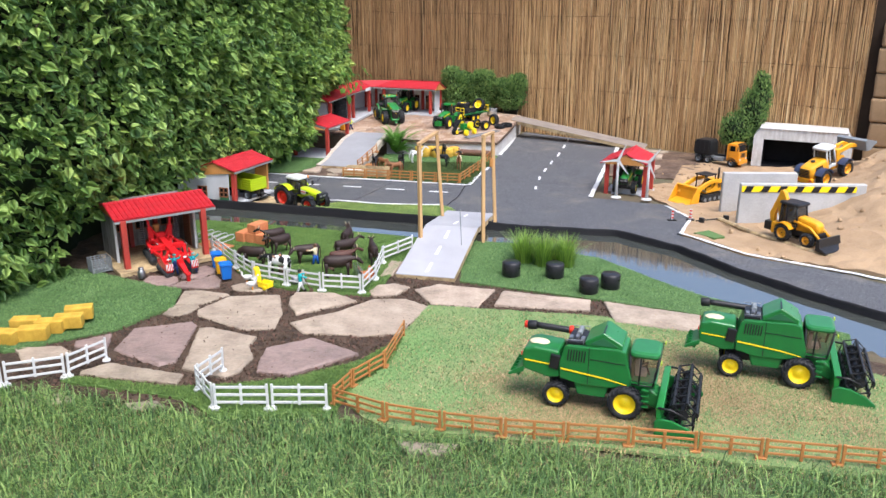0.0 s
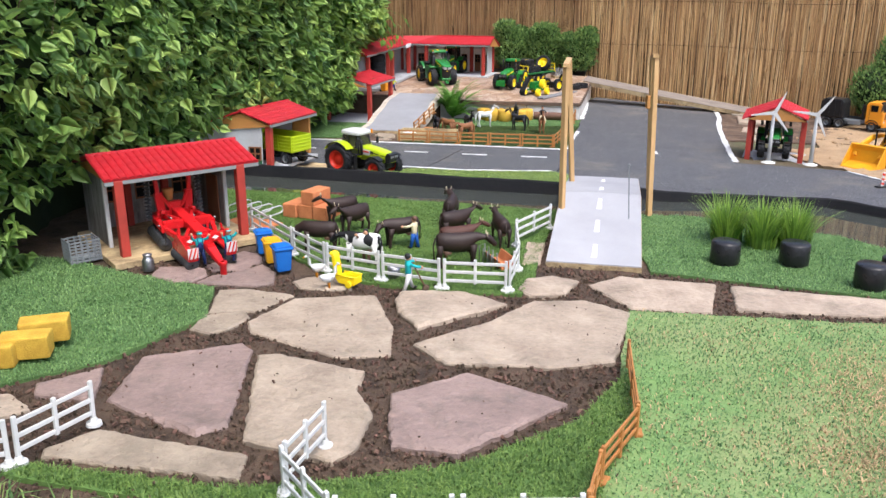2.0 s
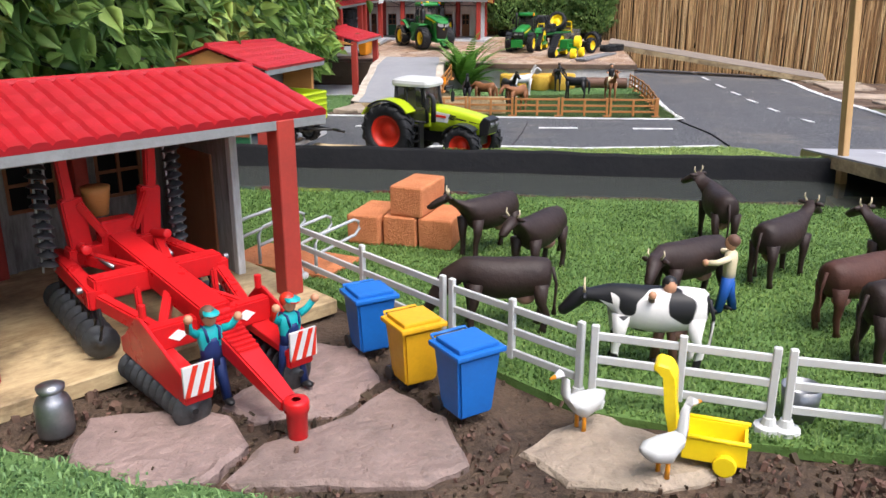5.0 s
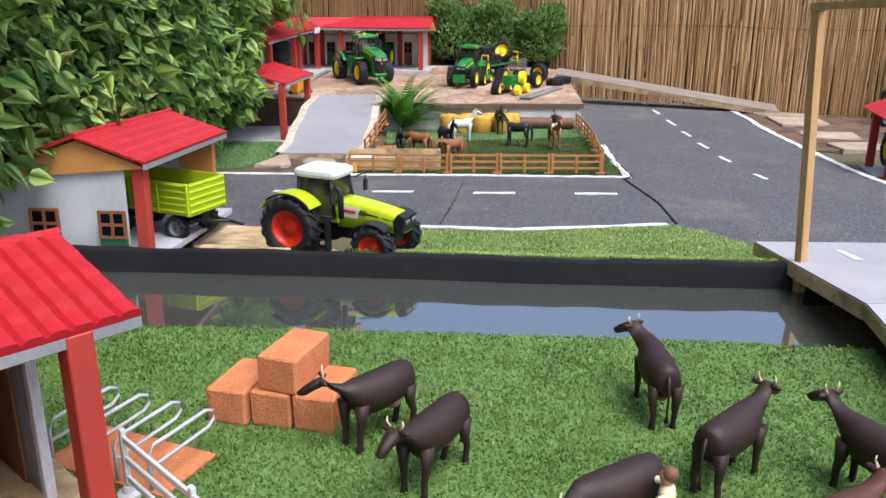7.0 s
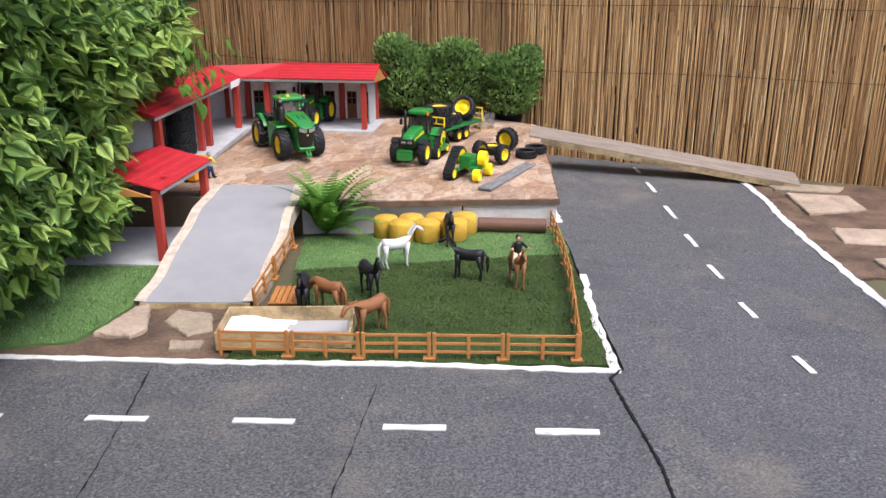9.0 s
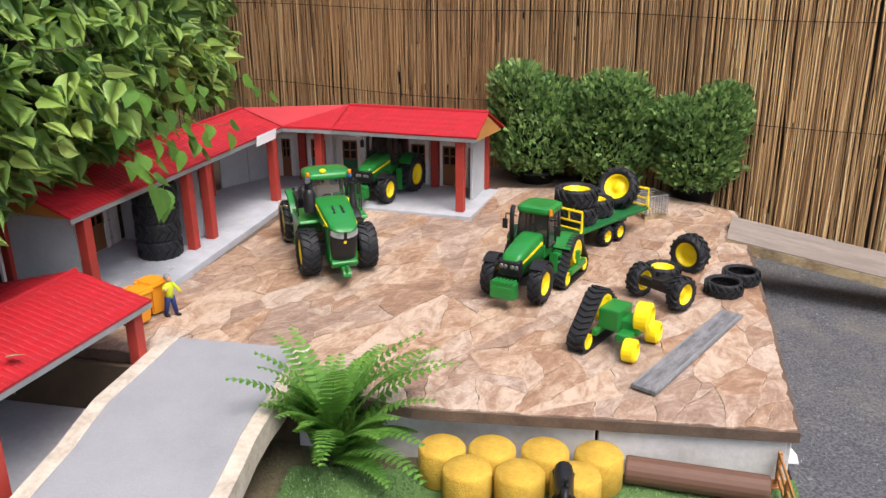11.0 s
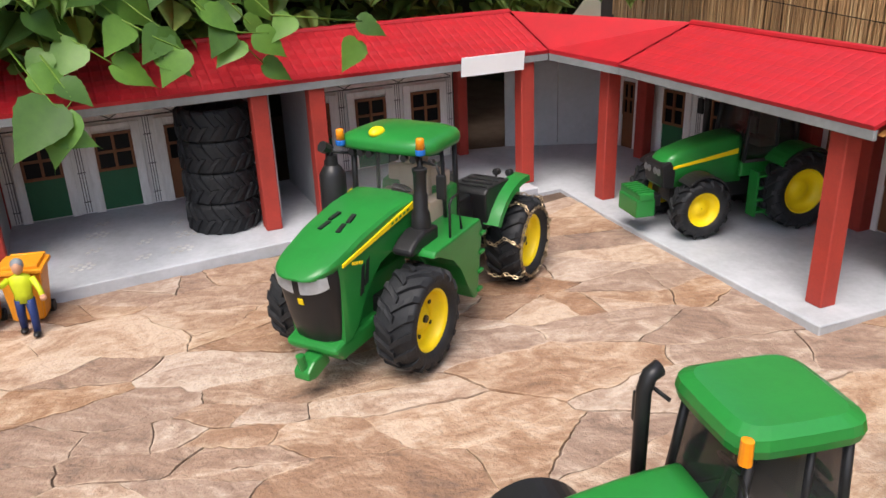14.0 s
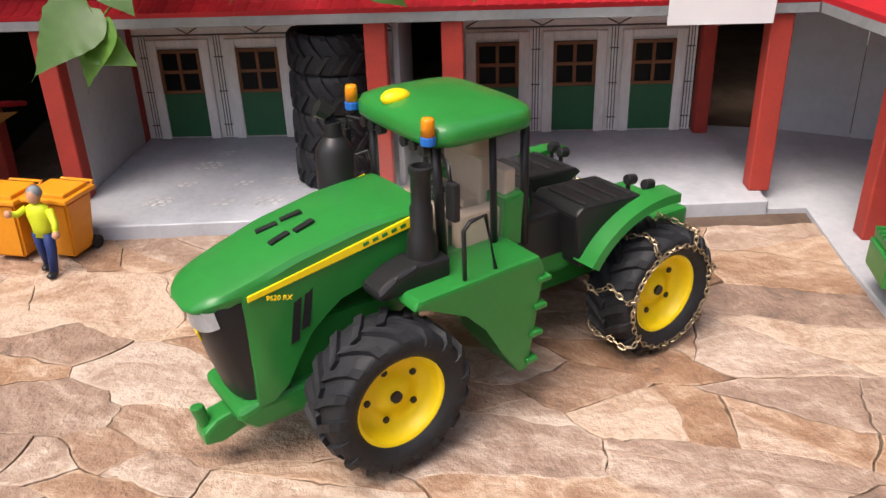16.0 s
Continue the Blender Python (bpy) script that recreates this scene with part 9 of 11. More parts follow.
def excavator():
    t = empty("tracked_loader", "yellow tracked loader with its shovel lowered", "tracked loader")
    y = "digger"
    for s in (-1, 1):
        bm = BM()
        prism(bm, [(-0.09, 0.02), (-0.075, 0.0), (0.055, 0.0), (0.075, 0.02), (0.06, 0.042), (-0.07, 0.042)], s * 0.04 - 0.014, s * 0.04 + 0.014, 0.006, 2)
        tr = part("track", bm, "rubber", t)
        for k in range(16):
            for z in (-0.0005, 0.0425):
                box_part(tr, "track_pad", "black", ((0.005, 0.03, 0.003), (-0.07 + k * 0.009, s * 0.04, z)), bev=0.0)
        for k in range(4):
            bm = BM()
            cyl(bm, 0.009, 0.003, (-0.056 + 0.034 * k, s * 0.0545, 0.018), (90, 0, 0), 12, bev=0.001)
            part("road_wheel", bm, "grey_plastic", tr, "", True)
    bm = BM()
    prism(bm, [(-0.112, 0.048), (-0.112, 0.088), (-0.10, 0.100), (-0.05, 0.098), (-0.03, 0.062), (0.03, 0.055), (0.03, 0.042)], -0.04, 0.04, 0.006, 2)
    part("engine_cover", bm, y, t)
    for s in (-1, 1):
        for k in range(5):
            box_part(t, "vent", "black", ((0.006, 0.002, 0.022), (-0.098 + k * 0.01, s * 0.0405, 0.074)), bev=0.0)
    # open canopy on black posts, seat behind the levers
    for s in (-1, 1):
        for x in (-0.040, 0.022):
            bar_part(t, "canopy_post", "black", 0.0032, [(x, s * 0.030, 0.058), (x - 0.002, s * 0.030, 0.128)])
    box_part(t, "canopy", "black", ((0.078, 0.072, 0.006), (-0.010, 0, 0.131)), bev=0.002)
    box_part(t, "seat", "black", ((0.026, 0.030, 0.010), (-0.022, 0, 0.070)), ((0.008, 0.030, 0.034), (-0.036, 0, 0.088)), bev=0.003)
    for s in (-1, 1):
        bm = BM()
        prism(bm, [(-0.062, 0.094), (-0.058, 0.108), (0.012, 0.112), (0.086, 0.088), (0.128, 0.050), (0.116, 0.040), (0.076, 0.072), (0.010, 0.096)], s * 0.047 - 0.006, s * 0.047 + 0.006, 0.002, 1)
        part("lift_arm", bm, y, t)
        bm = BM()
        tube(bm, [(0.02, s * 0.036, 0.050), (0.088, s * 0.036, 0.078)], 0.0042, 8)
        part("ram", bm, "steel", t, "bright hydraulic ram", True)
    bm = BM()
    prism(bm, [(0.104, 0.012), (0.098, 0.075), (0.112, 0.092), (0.124, 0.088), (0.116, 0.070), (0.122, 0.026), (0.176, 0.010), (0.174, 0.004), (0.116, 0.004)], -0.066, 0.066, 0.002, 1)
    sh = part("shovel", bm, y, t, "yellow shovel")
    for s in (-1, 1):
        bm = BM()
        prism(bm, [(0.106, 0.008), (0.104, 0.084), (0.124, 0.084), (0.172, 0.010)], s * 0.064 - 0.0025, s * 0.064 + 0.0025, 0.0008, 1)
        part("shovel_side", bm, y, sh)
    for k in range(6):
        box_part(sh, "tooth", "steel", ((0.014, 0.006, 0.004), (0.180, -0.058 + k * 0.0232, 0.006)), bev=0.0008)
    bm = BM()
    tube(bm, [(-0.075, 0.022, 0.098), (-0.075, 0.022, 0.150), (-0.079, 0.022, 0.158)], 0.0055, 8)
    part("exhaust", bm, "black", t, "", True)
    return t


ex = put(excavator(), 1.79, 5.56, gz(1.79, 5.56) + heap(1.79, 5.56), 213)
ex.scale = (1.4,) * 3


def wheel_loader():
    t = empty("wheel_loader", "yellow wheel loader with white cab driving up the sand", "wheel loader")
    y = "digger"
    hood(t, -0.02, -0.15, 0.088, 0.078, 0.050, 0.128, 0.108, y, round_=0.3)
    for k in range(6):
        box_part(t, "grille_bar", "black", ((0.004, 0.058, 0.0045), (-0.1505, 0, 0.062 + 0.0078 * k)), bev=0.0006)
    box_part(t, "counterweight", y, ((0.020, 0.092, 0.026), (-0.146, 0, 0.043)), bev=0.006)
    for s in (-1, 1):
        box_part(t, "tail_lamp", "rim_red", ((0.003, 0.010, 0.008), (-0.1565, s * 0.036, 0.048)), bev=0.001)
        for k in range(4):
            box_part(t, "side_vent", "black", ((0.009, 0.002, 0.018), (-0.112 + 0.014 * k, s * 0.0425, 0.098)), bev=0.0)
    bm = BM()
    cyl(bm, 0.012, 0.006, (-0.085, 0, 0.126), (0, 0, 0), 14, bev=0.002)
    part("air_intake", bm, "black", t, "", True)
    cab(t, -0.03, 0.04, 0.08, 0.085, 0.17, 0.014, roof_m="white", glass="glass_dark", bars="white", over=0.008)
    box_part(t, "cab_base", "white", ((0.074, 0.082, 0.020), (0.005, 0, 0.080)), bev=0.003)
    box_part(t, "front_frame", y, ((0.1, 0.05, 0.05), (0.08, 0, 0.07)), ((0.03, 0.06, 0.09), (0.075, 0, 0.1)))
    for x in (-0.085, 0.085):
        for s in (-1, 1):
            wheel(t, (x, s * 0.062, 0.045), 0.045, 0.04, 0.026, y, lugs=16)
    for s in (-1, 1):
        fender(t, -0.085, s * 0.062, 0.049, 0.042, 20, 150, "mudguard_blue", z=0.045)
        fender(t, 0.085, s * 0.062, 0.049, 0.042, 40, 140, "mudguard_blue", z=0.045)
        bm = BM()
        prism(bm, [(0.07, 0.12), (0.08, 0.145), (0.18, 0.15), (0.235, 0.125), (0.23, 0.11), (0.17, 0.13)], s * 0.025 - 0.007, s * 0.025 + 0.007, 0.003, 1)
        part("lift_arm", bm, y, t)
        bm = BM()
        tube(bm, [(0.09, s * 0.014, 0.10), (0.165, s * 0.018, 0.132)], 0.005, 8)
        part("ram", bm, "steel", t, "bright hydraulic ram", True)
    bm = BM()
    prism(bm, [(0.22, 0.10), (0.215, 0.155), (0.235, 0.16), (0.238, 0.152), (0.224, 0.148), (0.228, 0.108), (0.248, 0.101), (0.305, 0.13), (0.31, 0.12), (0.25, 0.095)], -0.085, 0.085, 0.001, 1)
    bk_ = part("bucket", bm, "grey_plastic", t, "dark grey bucket")
    for s in (-1, 1):
        bm = BM()
        prism(bm, [(0.22, 0.10), (0.217, 0.155), (0.236, 0.158), (0.306, 0.128), (0.25, 0.096)], s * 0.083 - 0.002, s * 0.083 + 0.002, 0.0008, 1)
        part("bucket_side", bm, "grey_plastic", bk_)
    return t


wl = put(wheel_loader(), 2.50, 5.33, gz(2.5, 5.33) + heap(2.5, 5.33) + 0.0, 30, -12)
wl.scale = (1.25,) * 3


def dump_truck():
    t = empty("hook_truck", "orange truck with grey chassis and black tank behind", "truck")
    o = "orange"
    bm = BM()
    prism(bm, [(0.080, 0.040), (0.080, 0.150), (0.088, 0.164), (0.146, 0.166), (0.158, 0.158), (0.174, 0.104), (0.176, 0.040)], -0.060, 0.060, 0.007, 3)
    body = part("cab", bm, o, t)
    bm = BM()
    prism(bm, [(0.1615, 0.112), (0.1735, 0.112), (0.1595, 0.154), (0.148, 0.154)], -0.052, 0.052, 0.001, 1)
    part("windscreen", bm, "dark_pane", body, "dark windscreen")
    box_part(body, "sun_visor", "black", ((0.016, 0.108, 0.006), (0.160, 0, 0.163), (0, 18, 0)), bev=0.002)
    for s in (-1, 1):
        box_part(body, "side_window", "dark_pane", ((0.038, 0.003, 0.036), (0.124, s * 0.0600, 0.132)), bev=0.001)
        box_part(body, "door_seam", "black", ((0.0018, 0.002, 0.095), (0.100, s * 0.0602, 0.105)), bev=0.0)
        box_part(body, "headlight", "lamp", ((0.003, 0.018, 0.010), (0.1765, s * 0.044, 0.058)), bev=0.001)
        bar_part(t, "mirror_arm", "black", 0.0016, [(0.158, s * 0.060, 0.150), (0.168, s * 0.074, 0.146)])
        box_part(t, "mirror", "black", ((0.005, 0.012, 0.026), (0.168, s * 0.076, 0.132)), bev=0.002)
        fender(t, 0.120, s * 0.052, 0.034, 0.026, 20, 160, "black", z=0.030)
    for k in range(4):
        box_part(body, "grille_bar", "black", ((0.003, 0.074, 0.0045), (0.1765, 0, 0.074 + 0.0085 * k)), bev=0.0006)
    box_part(t, "bumper", o, ((0.014, 0.122, 0.024), (0.176, 0, 0.036)), bev=0.003)
    box_part(t, "chassis", "grey_plastic", ((0.35, 0.044, 0.018), (-0.005, 0, 0.046)), bev=0.002)
    for s in (-1, 1):
        box_part(t, "side_locker", "grey_plastic", ((0.070, 0.020, 0.026), (0.022, s * 0.045, 0.044)), bev=0.003)
    for x in (0.12, -0.06, -0.13):
        for s in (-1, 1):
            wheel(t, (x, s * 0.05, 0.03), 0.03, 0.024, 0.016, "grey_plastic", lugs=12)
    # black ribbed tank standing on the rear of the chassis
    bm = BM()
    prism(bm, [(-0.040, 0.058), (-0.046, 0.150), (-0.060, 0.166), (-0.150, 0.166), (-0.172, 0.150), (-0.176, 0.075), (-0.165, 0.058)], -0.056, 0.056, 0.008, 2)
    tank = part("tank", bm, "black", t, "black tank body")
    for k in range(4):
        box_part(tank, "rib", "black", ((0.006, 0.120, 0.10), (-0.062 - 0.032 * k, 0, 0.112)), bev=0.002)
    for s in (-1, 1):
        bm = BM()
        cyl(bm, 0.017, 0.006, (-0.176, s * 0.028, 0.098), (0, 90, 0), 14, bev=0.002)
        part("rear_cap", bm, "yellow", tank, "yellow round cap", True)
    box_part(t, "hook_arm", "black", ((0.014, 0.022, 0.085), (0.050, 0, 0.098)), ((0.080, 0.018, 0.012), (0.006, 0, 0.064)), bev=0.002)
    return t


dt = put(dump_truck(), 2.405, 7.13, gz(2.4, 7.1) + 0.0, -45)
dt.scale = (1.22,) * 3
gm = row_tractor("small green tractor under the fuel station roof", tracks=False, weight=False)
put(gm, 1.345, 5.90, gz(1.34, 5.9) + 0.008, -112)


def wind_turbine(x, y, h, spin, turn):
    t = empty("toy_wind_turbine", "small white toy wind turbine on a round foot", "wind turbine", "wind turbines")
    bm = BM()
    lathe(bm, [(0.0005, 0.012), (0.012, 0.011), (0.034, 0.004), (0.036, 0.0), (0.0005, 0.0)], 20)
    part("foot", bm, "white", t)
    bm = BM()
    tube(bm, [(0, 0, 0.008), (0, 0, h)], 0.0115, 10, taper=0.007)
    part("mast", bm, "white", t, "", True)
    bm = BM()
    box(bm, (0.016, 0.034, 0.014), (0, -0.006, h), bev=0.004, seg=2)
    hub = part("nacelle", bm, "white", t)
    for k in range(3):
        bm = BM()
        prism(bm, [(-0.009, 0.004), (0.008, 0.004), (0.009, 0.03), (0.004, 0.118), (-0.001, 0.118)], -0.0015, 0.0015, 0.0008, 1, xf((0, -0.026, h), (0, spin + 120 * k, 0)))
        part("rotor_blade", bm, "white", hub)
    put(t, x, y, gz(x, y) + 0.004, turn)


wind_turbine(1.20, 5.60, 0.265, 22, -12)
wind_turbine(1.40, 5.545, 0.265, 35, -20)


def barrier(x, y, turn):
    t = empty("warning_beacon", "red and white striped toy warning beacon", "warning beacon", "beacons")
    box_part(t, "foot", "black", ((0.05, 0.03, 0.008), (0, 0, 0.004)))
    bm = BM()
    box(bm, (0.014, 0.004, 0.06), (0, 0, 0.038), bev=0.001)
    p = part("board", bm, "white", t)
    for k in range(3):
        box_part(p, "stripe", "rim_red", ((0.0142, 0.0046, 0.009), (0, 0, 0.018 + k * 0.02), (0, 20, 0)), bev=0.0003)
    put(t, x, y, gz(x, y) + 0.004, turn)


barrier(1.375, 4.80, 10)
barrier(1.49, 4.82, -15)
bb = empty("tool_bar", "black bar with two square end plates lying on sand", "bar")
bar_part(bb, "rod", "black", 0.004, [(-0.11, 0, 0.015), (0.11, 0, 0.015)])
for x in (-0.07, 0.1):
    box_part(bb, "plate", "black", ((0.02, 0.03, 0.03), (x, 0, 0.016), (0, 0, 12)))
put(bb, 1.6, 4.76, gz(1.6, 4.76) + 0.006, 18)

sandbed = sheet("sand", [(1.5, 4.88), (1.34, 4.47), (1.58, 4.1), (2.0, 3.82), (2.4, 3.45), (3.4, 2.9), (4.2, 4.0), (4.2, 6.6), (3.2, 7.2), (2.5, 7.3), (2.05, 7.0), (1.75, 6.2), (1.45, 6.15), (1.46, 5.66), (1.5, 5.34)], 0.0, 0.03, "sand",
                height=lambda x, y: gz(x, y) + heap(x, y), step=0.05, rough=0.007)
tagged(sandbed, "heap of loose yellow-brown sand with ruts", "sand", kind="structure")
rng5 = random.Random(5)
bm = BM()
for k in range(120):
    x, y = rng5.uniform(1.55, 3.0), rng5.uniform(4.0, 6.6)
    if x > 1.72 and 4.6 < y < 5.3 and x < 2.5:
        continue
    z = gz(x, y) + heap(x, y)
    r = rng5.uniform(0.006, 0.022)
    bmesh.ops.create_icosphere(bm, subdivisions=1, radius=r, matrix=xf((x, y, z + r * 0.2), (rng5.uniform(0, 90), rng5.uniform(0, 90), 0), (1, 0.8, 0.6)))
tagged(part("sand_clods", bm, "sand"), "lumps of dried sand scattered over the heap", "clods", kind="stuff")
kerb = empty("timber_edge", "weathered timber edging beside the sand", "edging")
bm = BM()
tube(bm, [(1.63, 4.72, 0.012), (1.72, 4.45, 0.012), (1.9, 4.12, 0.014), (2.1, 3.85, 0.012)], 0.012, 6)
part("timber", bm, "board", kerb)
tagged(sheet("turf_patch", [(1.4, 4.44), (1.48, 4.33), (1.55, 4.36), (1.5, 4.5)], 0.012, 0.01, "turf", seed=3), "small scrap of green turf on the sand", "turf scrap")
M["plank"] = mat("old_plank", (0.27, 0.23, 0.195), (0.16, 0.135, 0.115), 6, 60, 0.8, 0.4, stretch=(0.6, 6, 6), amount=0.9)
# long grey plank leaning by the reed fence
pl = slope_board("plank", "long grey weathered plank leaning along the reed fence", (0.70, 8.22), (1.90, 7.70), 0.17, 0.018, plat(0.7, 8.2) + 0.022, gz(1.86, 7.7) + 0.028, material="plank")
zc = (plat(0.7, 8.2) + gz(1.86, 7.7)) / 2 + 0.025
pl.matrix_basis = pl.matrix_basis @ xf((0, 0, zc), (7, 0, 0)) @ xf((0, 0, -zc))


# ---- toy animals and figures, each one plain moulded shape ----
def ring(c, rx, rz, n=10, tilt=0.0):
    """An upright oval ring across x, leaning by tilt degrees."""
    out = []
    for k in range(n):
        a = k * math.tau / n
        y, z = rx * math.cos(a), rz * math.sin(a)
        out.append((c[0] - z * math.sin(radians(tilt)), c[1] + y, c[2] + z * math.cos(radians(tilt))))
    return out


def limb(bm, pts, radii, seg=7):
    rings = []
    for p, r in zip(pts, radii):
        rings.append([(p[0] + r * math.cos(k * math.tau / seg), p[1] + r * 0.85 * math.sin(k * math.tau / seg), p[2]) for k in range(seg)])
    loft(bm, rings)


def cow_mesh(head_up=True, turn=0.0, horns=True):
    bm = BM()
    sec = [(-0.066, 0.086, 0.012, 0.018, 0), (-0.06, 0.084, 0.022, 0.026, 0), (-0.04, 0.082, 0.026, 0.030, 0), (-0.01, 0.079, 0.028, 0.032, 0), (0.02, 0.079, 0.027, 0.032, 0), (0.042, 0.083, 0.023, 0.029, 0), (0.056, 0.088, 0.017, 0.024, -15)]
    ca, sa = math.cos(radians(turn)), math.sin(radians(turn))

    def hd(dx, dz):
        return (0.056 + dx * ca, dx * sa, dz)
    if head_up == "mid":
        nk = [(hd(0.018, 0.092), 0.013, 0.019, -55), (hd(0.034, 0.094), 0.0115, 0.0145, -50), (hd(0.044, 0.09), 0.0115, 0.0125, -70), (hd(0.056, 0.078), 0.0085, 0.0095, -50), (hd(0.066, 0.068), 0.007, 0.0075, -50), (hd(0.069, 0.065), 0.003, 0.003, -50)]
    elif head_up:
        nk = [(hd(0.018, 0.102), 0.013, 0.019, -40), (hd(0.032, 0.113), 0.0115, 0.0145, -30), (hd(0.042, 0.114), 0.0115, 0.0125, -70), (hd(0.056, 0.107), 0.0085, 0.0095, -60), (hd(0.068, 0.099), 0.007, 0.0075, -60), (hd(0.071, 0.097), 0.003, 0.003, -60)]
    else:
        nk = [(hd(0.02, 0.083), 0.013, 0.018, -60), (hd(0.036, 0.064), 0.0115, 0.0145, -50), (hd(0.044, 0.052), 0.0115, 0.0125, -60), (hd(0.054, 0.036), 0.0085, 0.0095, -30), (hd(0.062, 0.024), 0.007, 0.0075, -30), (hd(0.064, 0.021), 0.003, 0.003, -30)]
    rings = [ring((x, 0, z), rx, rz, 12, t) for x, z, rx, rz, t in sec] + [ring(c, rx, rz, 12, t) for c, rx, rz, t in nk]
    loft(bm, rings)
    for x, s, f in ((0.044, 1, 0.006), (0.05, -1, 0.0), (-0.05, 1, -0.006), (-0.056, -1, 0.004)):
        limb(bm, [(x, s * 0.017, 0.075), (x + f * 0.3, s * 0.018, 0.045), (x + f - (0.004 if x < 0 else 0), s * 0.017, 0.028), (x + f, s * 0.017, 0.008), (x + f + 0.002, s * 0.017, 0.0)], [0.013, 0.008, 0.0058, 0.005, 0.0068])
    u0 = len(bm.faces)
    ball(bm, 0.0135, (-0.03, 0, 0.05), (1.1, 1, 0.9))
    u1 = len(bm.faces)
    limb(bm, [(-0.068, 0, 0.096), (-0.075, 0, 0.07), (-0.073, 0, 0.035), (-0.073, 0, 0.022)], [0.003, 0.0025, 0.002, 0.0045])
    b = nk[2][0]
    for s in (-1, 1):
        ball(bm, 0.008, (b[0] - 0.006 * ca - s * 0.015 * sa, b[1] - 0.006 * sa + s * 0.015 * ca, b[2] + 0.006), (0.5, 1.1, 0.5), u=8, v=6)
    n0 = len(bm.faces)
    if horns:
        for s in (-1, 1):
            x, y = b[0] - 0.006 * ca - s * 0.008 * sa, b[1] - 0.006 * sa + s * 0.008 * ca
            tube(bm, [(x, y, b[2] + 0.009), (x - s * 0.004 * sa, y + s * 0.005 * ca, b[2] + 0.016), (x - s * 0.003 * sa, y + s * 0.004 * ca, b[2] + 0.023)], 0.0024, 6, taper=0.0008)
    me = bpy.data.meshes.new("toy_cow")
    bmesh.ops.recalc_face_normals(bm, faces=bm.faces)
    bm.to_mesh(me)
    bm.free()
    me.shade_smooth()
    me.materials.append(M["cow"])
    me.materials.append(M["cream"])
    me.materials.append(M["udder"])
    for k in range(u0, u1):
        me.polygons[k].material_index = 2
    if horns:
        for k in range(n0, len(me.polygons)):
            me.polygons[k].material_index = 1
    return me


def toy(name, me, x, y, turn, label, category, scale=1.0, z=None, group="", material=None):
    if material:
        me = me.copy()
        me.materials[0] = M[material]
        if material == "cow_spotted":
            me.materials.append(M["horse_black"])
            for p in me.polygons:
                if p.center.x > 0.066 and p.material_index == 0:
                    p.material_index = 3
    ob = new(name, me)
    ob.matrix_basis = xf((x, y, gz(x, y) + 0.007 if z is None else z), (0, 0, turn), (scale,) * 3)
    return tagged(ob, label, category, group)


M["udder"] = plastic("udder", (0.36, 0.19, 0.15), 0.5)
COWS = {k: cow_mesh(*a) for k, a in {"up": (True, 0), "left": (True, 40), "right": (True, -35), "mid": ("mid", 0), "midl": ("mid", 30), "down": (False, 0)}.items()}
CL = "dark brown plastic toy cow standing on the turf"
for key, x, y, turn, m, lab in (("right", -0.893, 4.205, 214, None, CL), ("up", -0.837, 4.094, 226, None, "dark brown toy cow facing forward on the turf"), ("down", -0.933, 3.896, 171, None, "dark brown toy cow grazing beside the white fence"),
                           ("mid", -0.786, 3.77, 162, "cow_spotted", "black and white spotted toy cow near the fence"), ("midl", -0.672, 3.933, 200, None, "dark brown toy cow lowering its head"), ("left", -0.505, 4.195, 79, None, "dark brown toy cow seen from behind"),
                           ("up", -0.494, 4.017, 32, None, CL), ("up", -0.493, 3.835, 18, "cow_red", "reddish brown toy cow standing on the turf"), ("up", -0.348, 3.945, 101, None, "dark brown toy cow facing the canal"), ("mid", -0.498, 3.725, 6, None, "large dark brown toy bull by the trough")):
    toy("toy_cow", COWS[key], x, y - 0.010, turn, lab, "toy cow", 0.86 if "bull" not in lab else 0.96, group="toy cows", material=m)


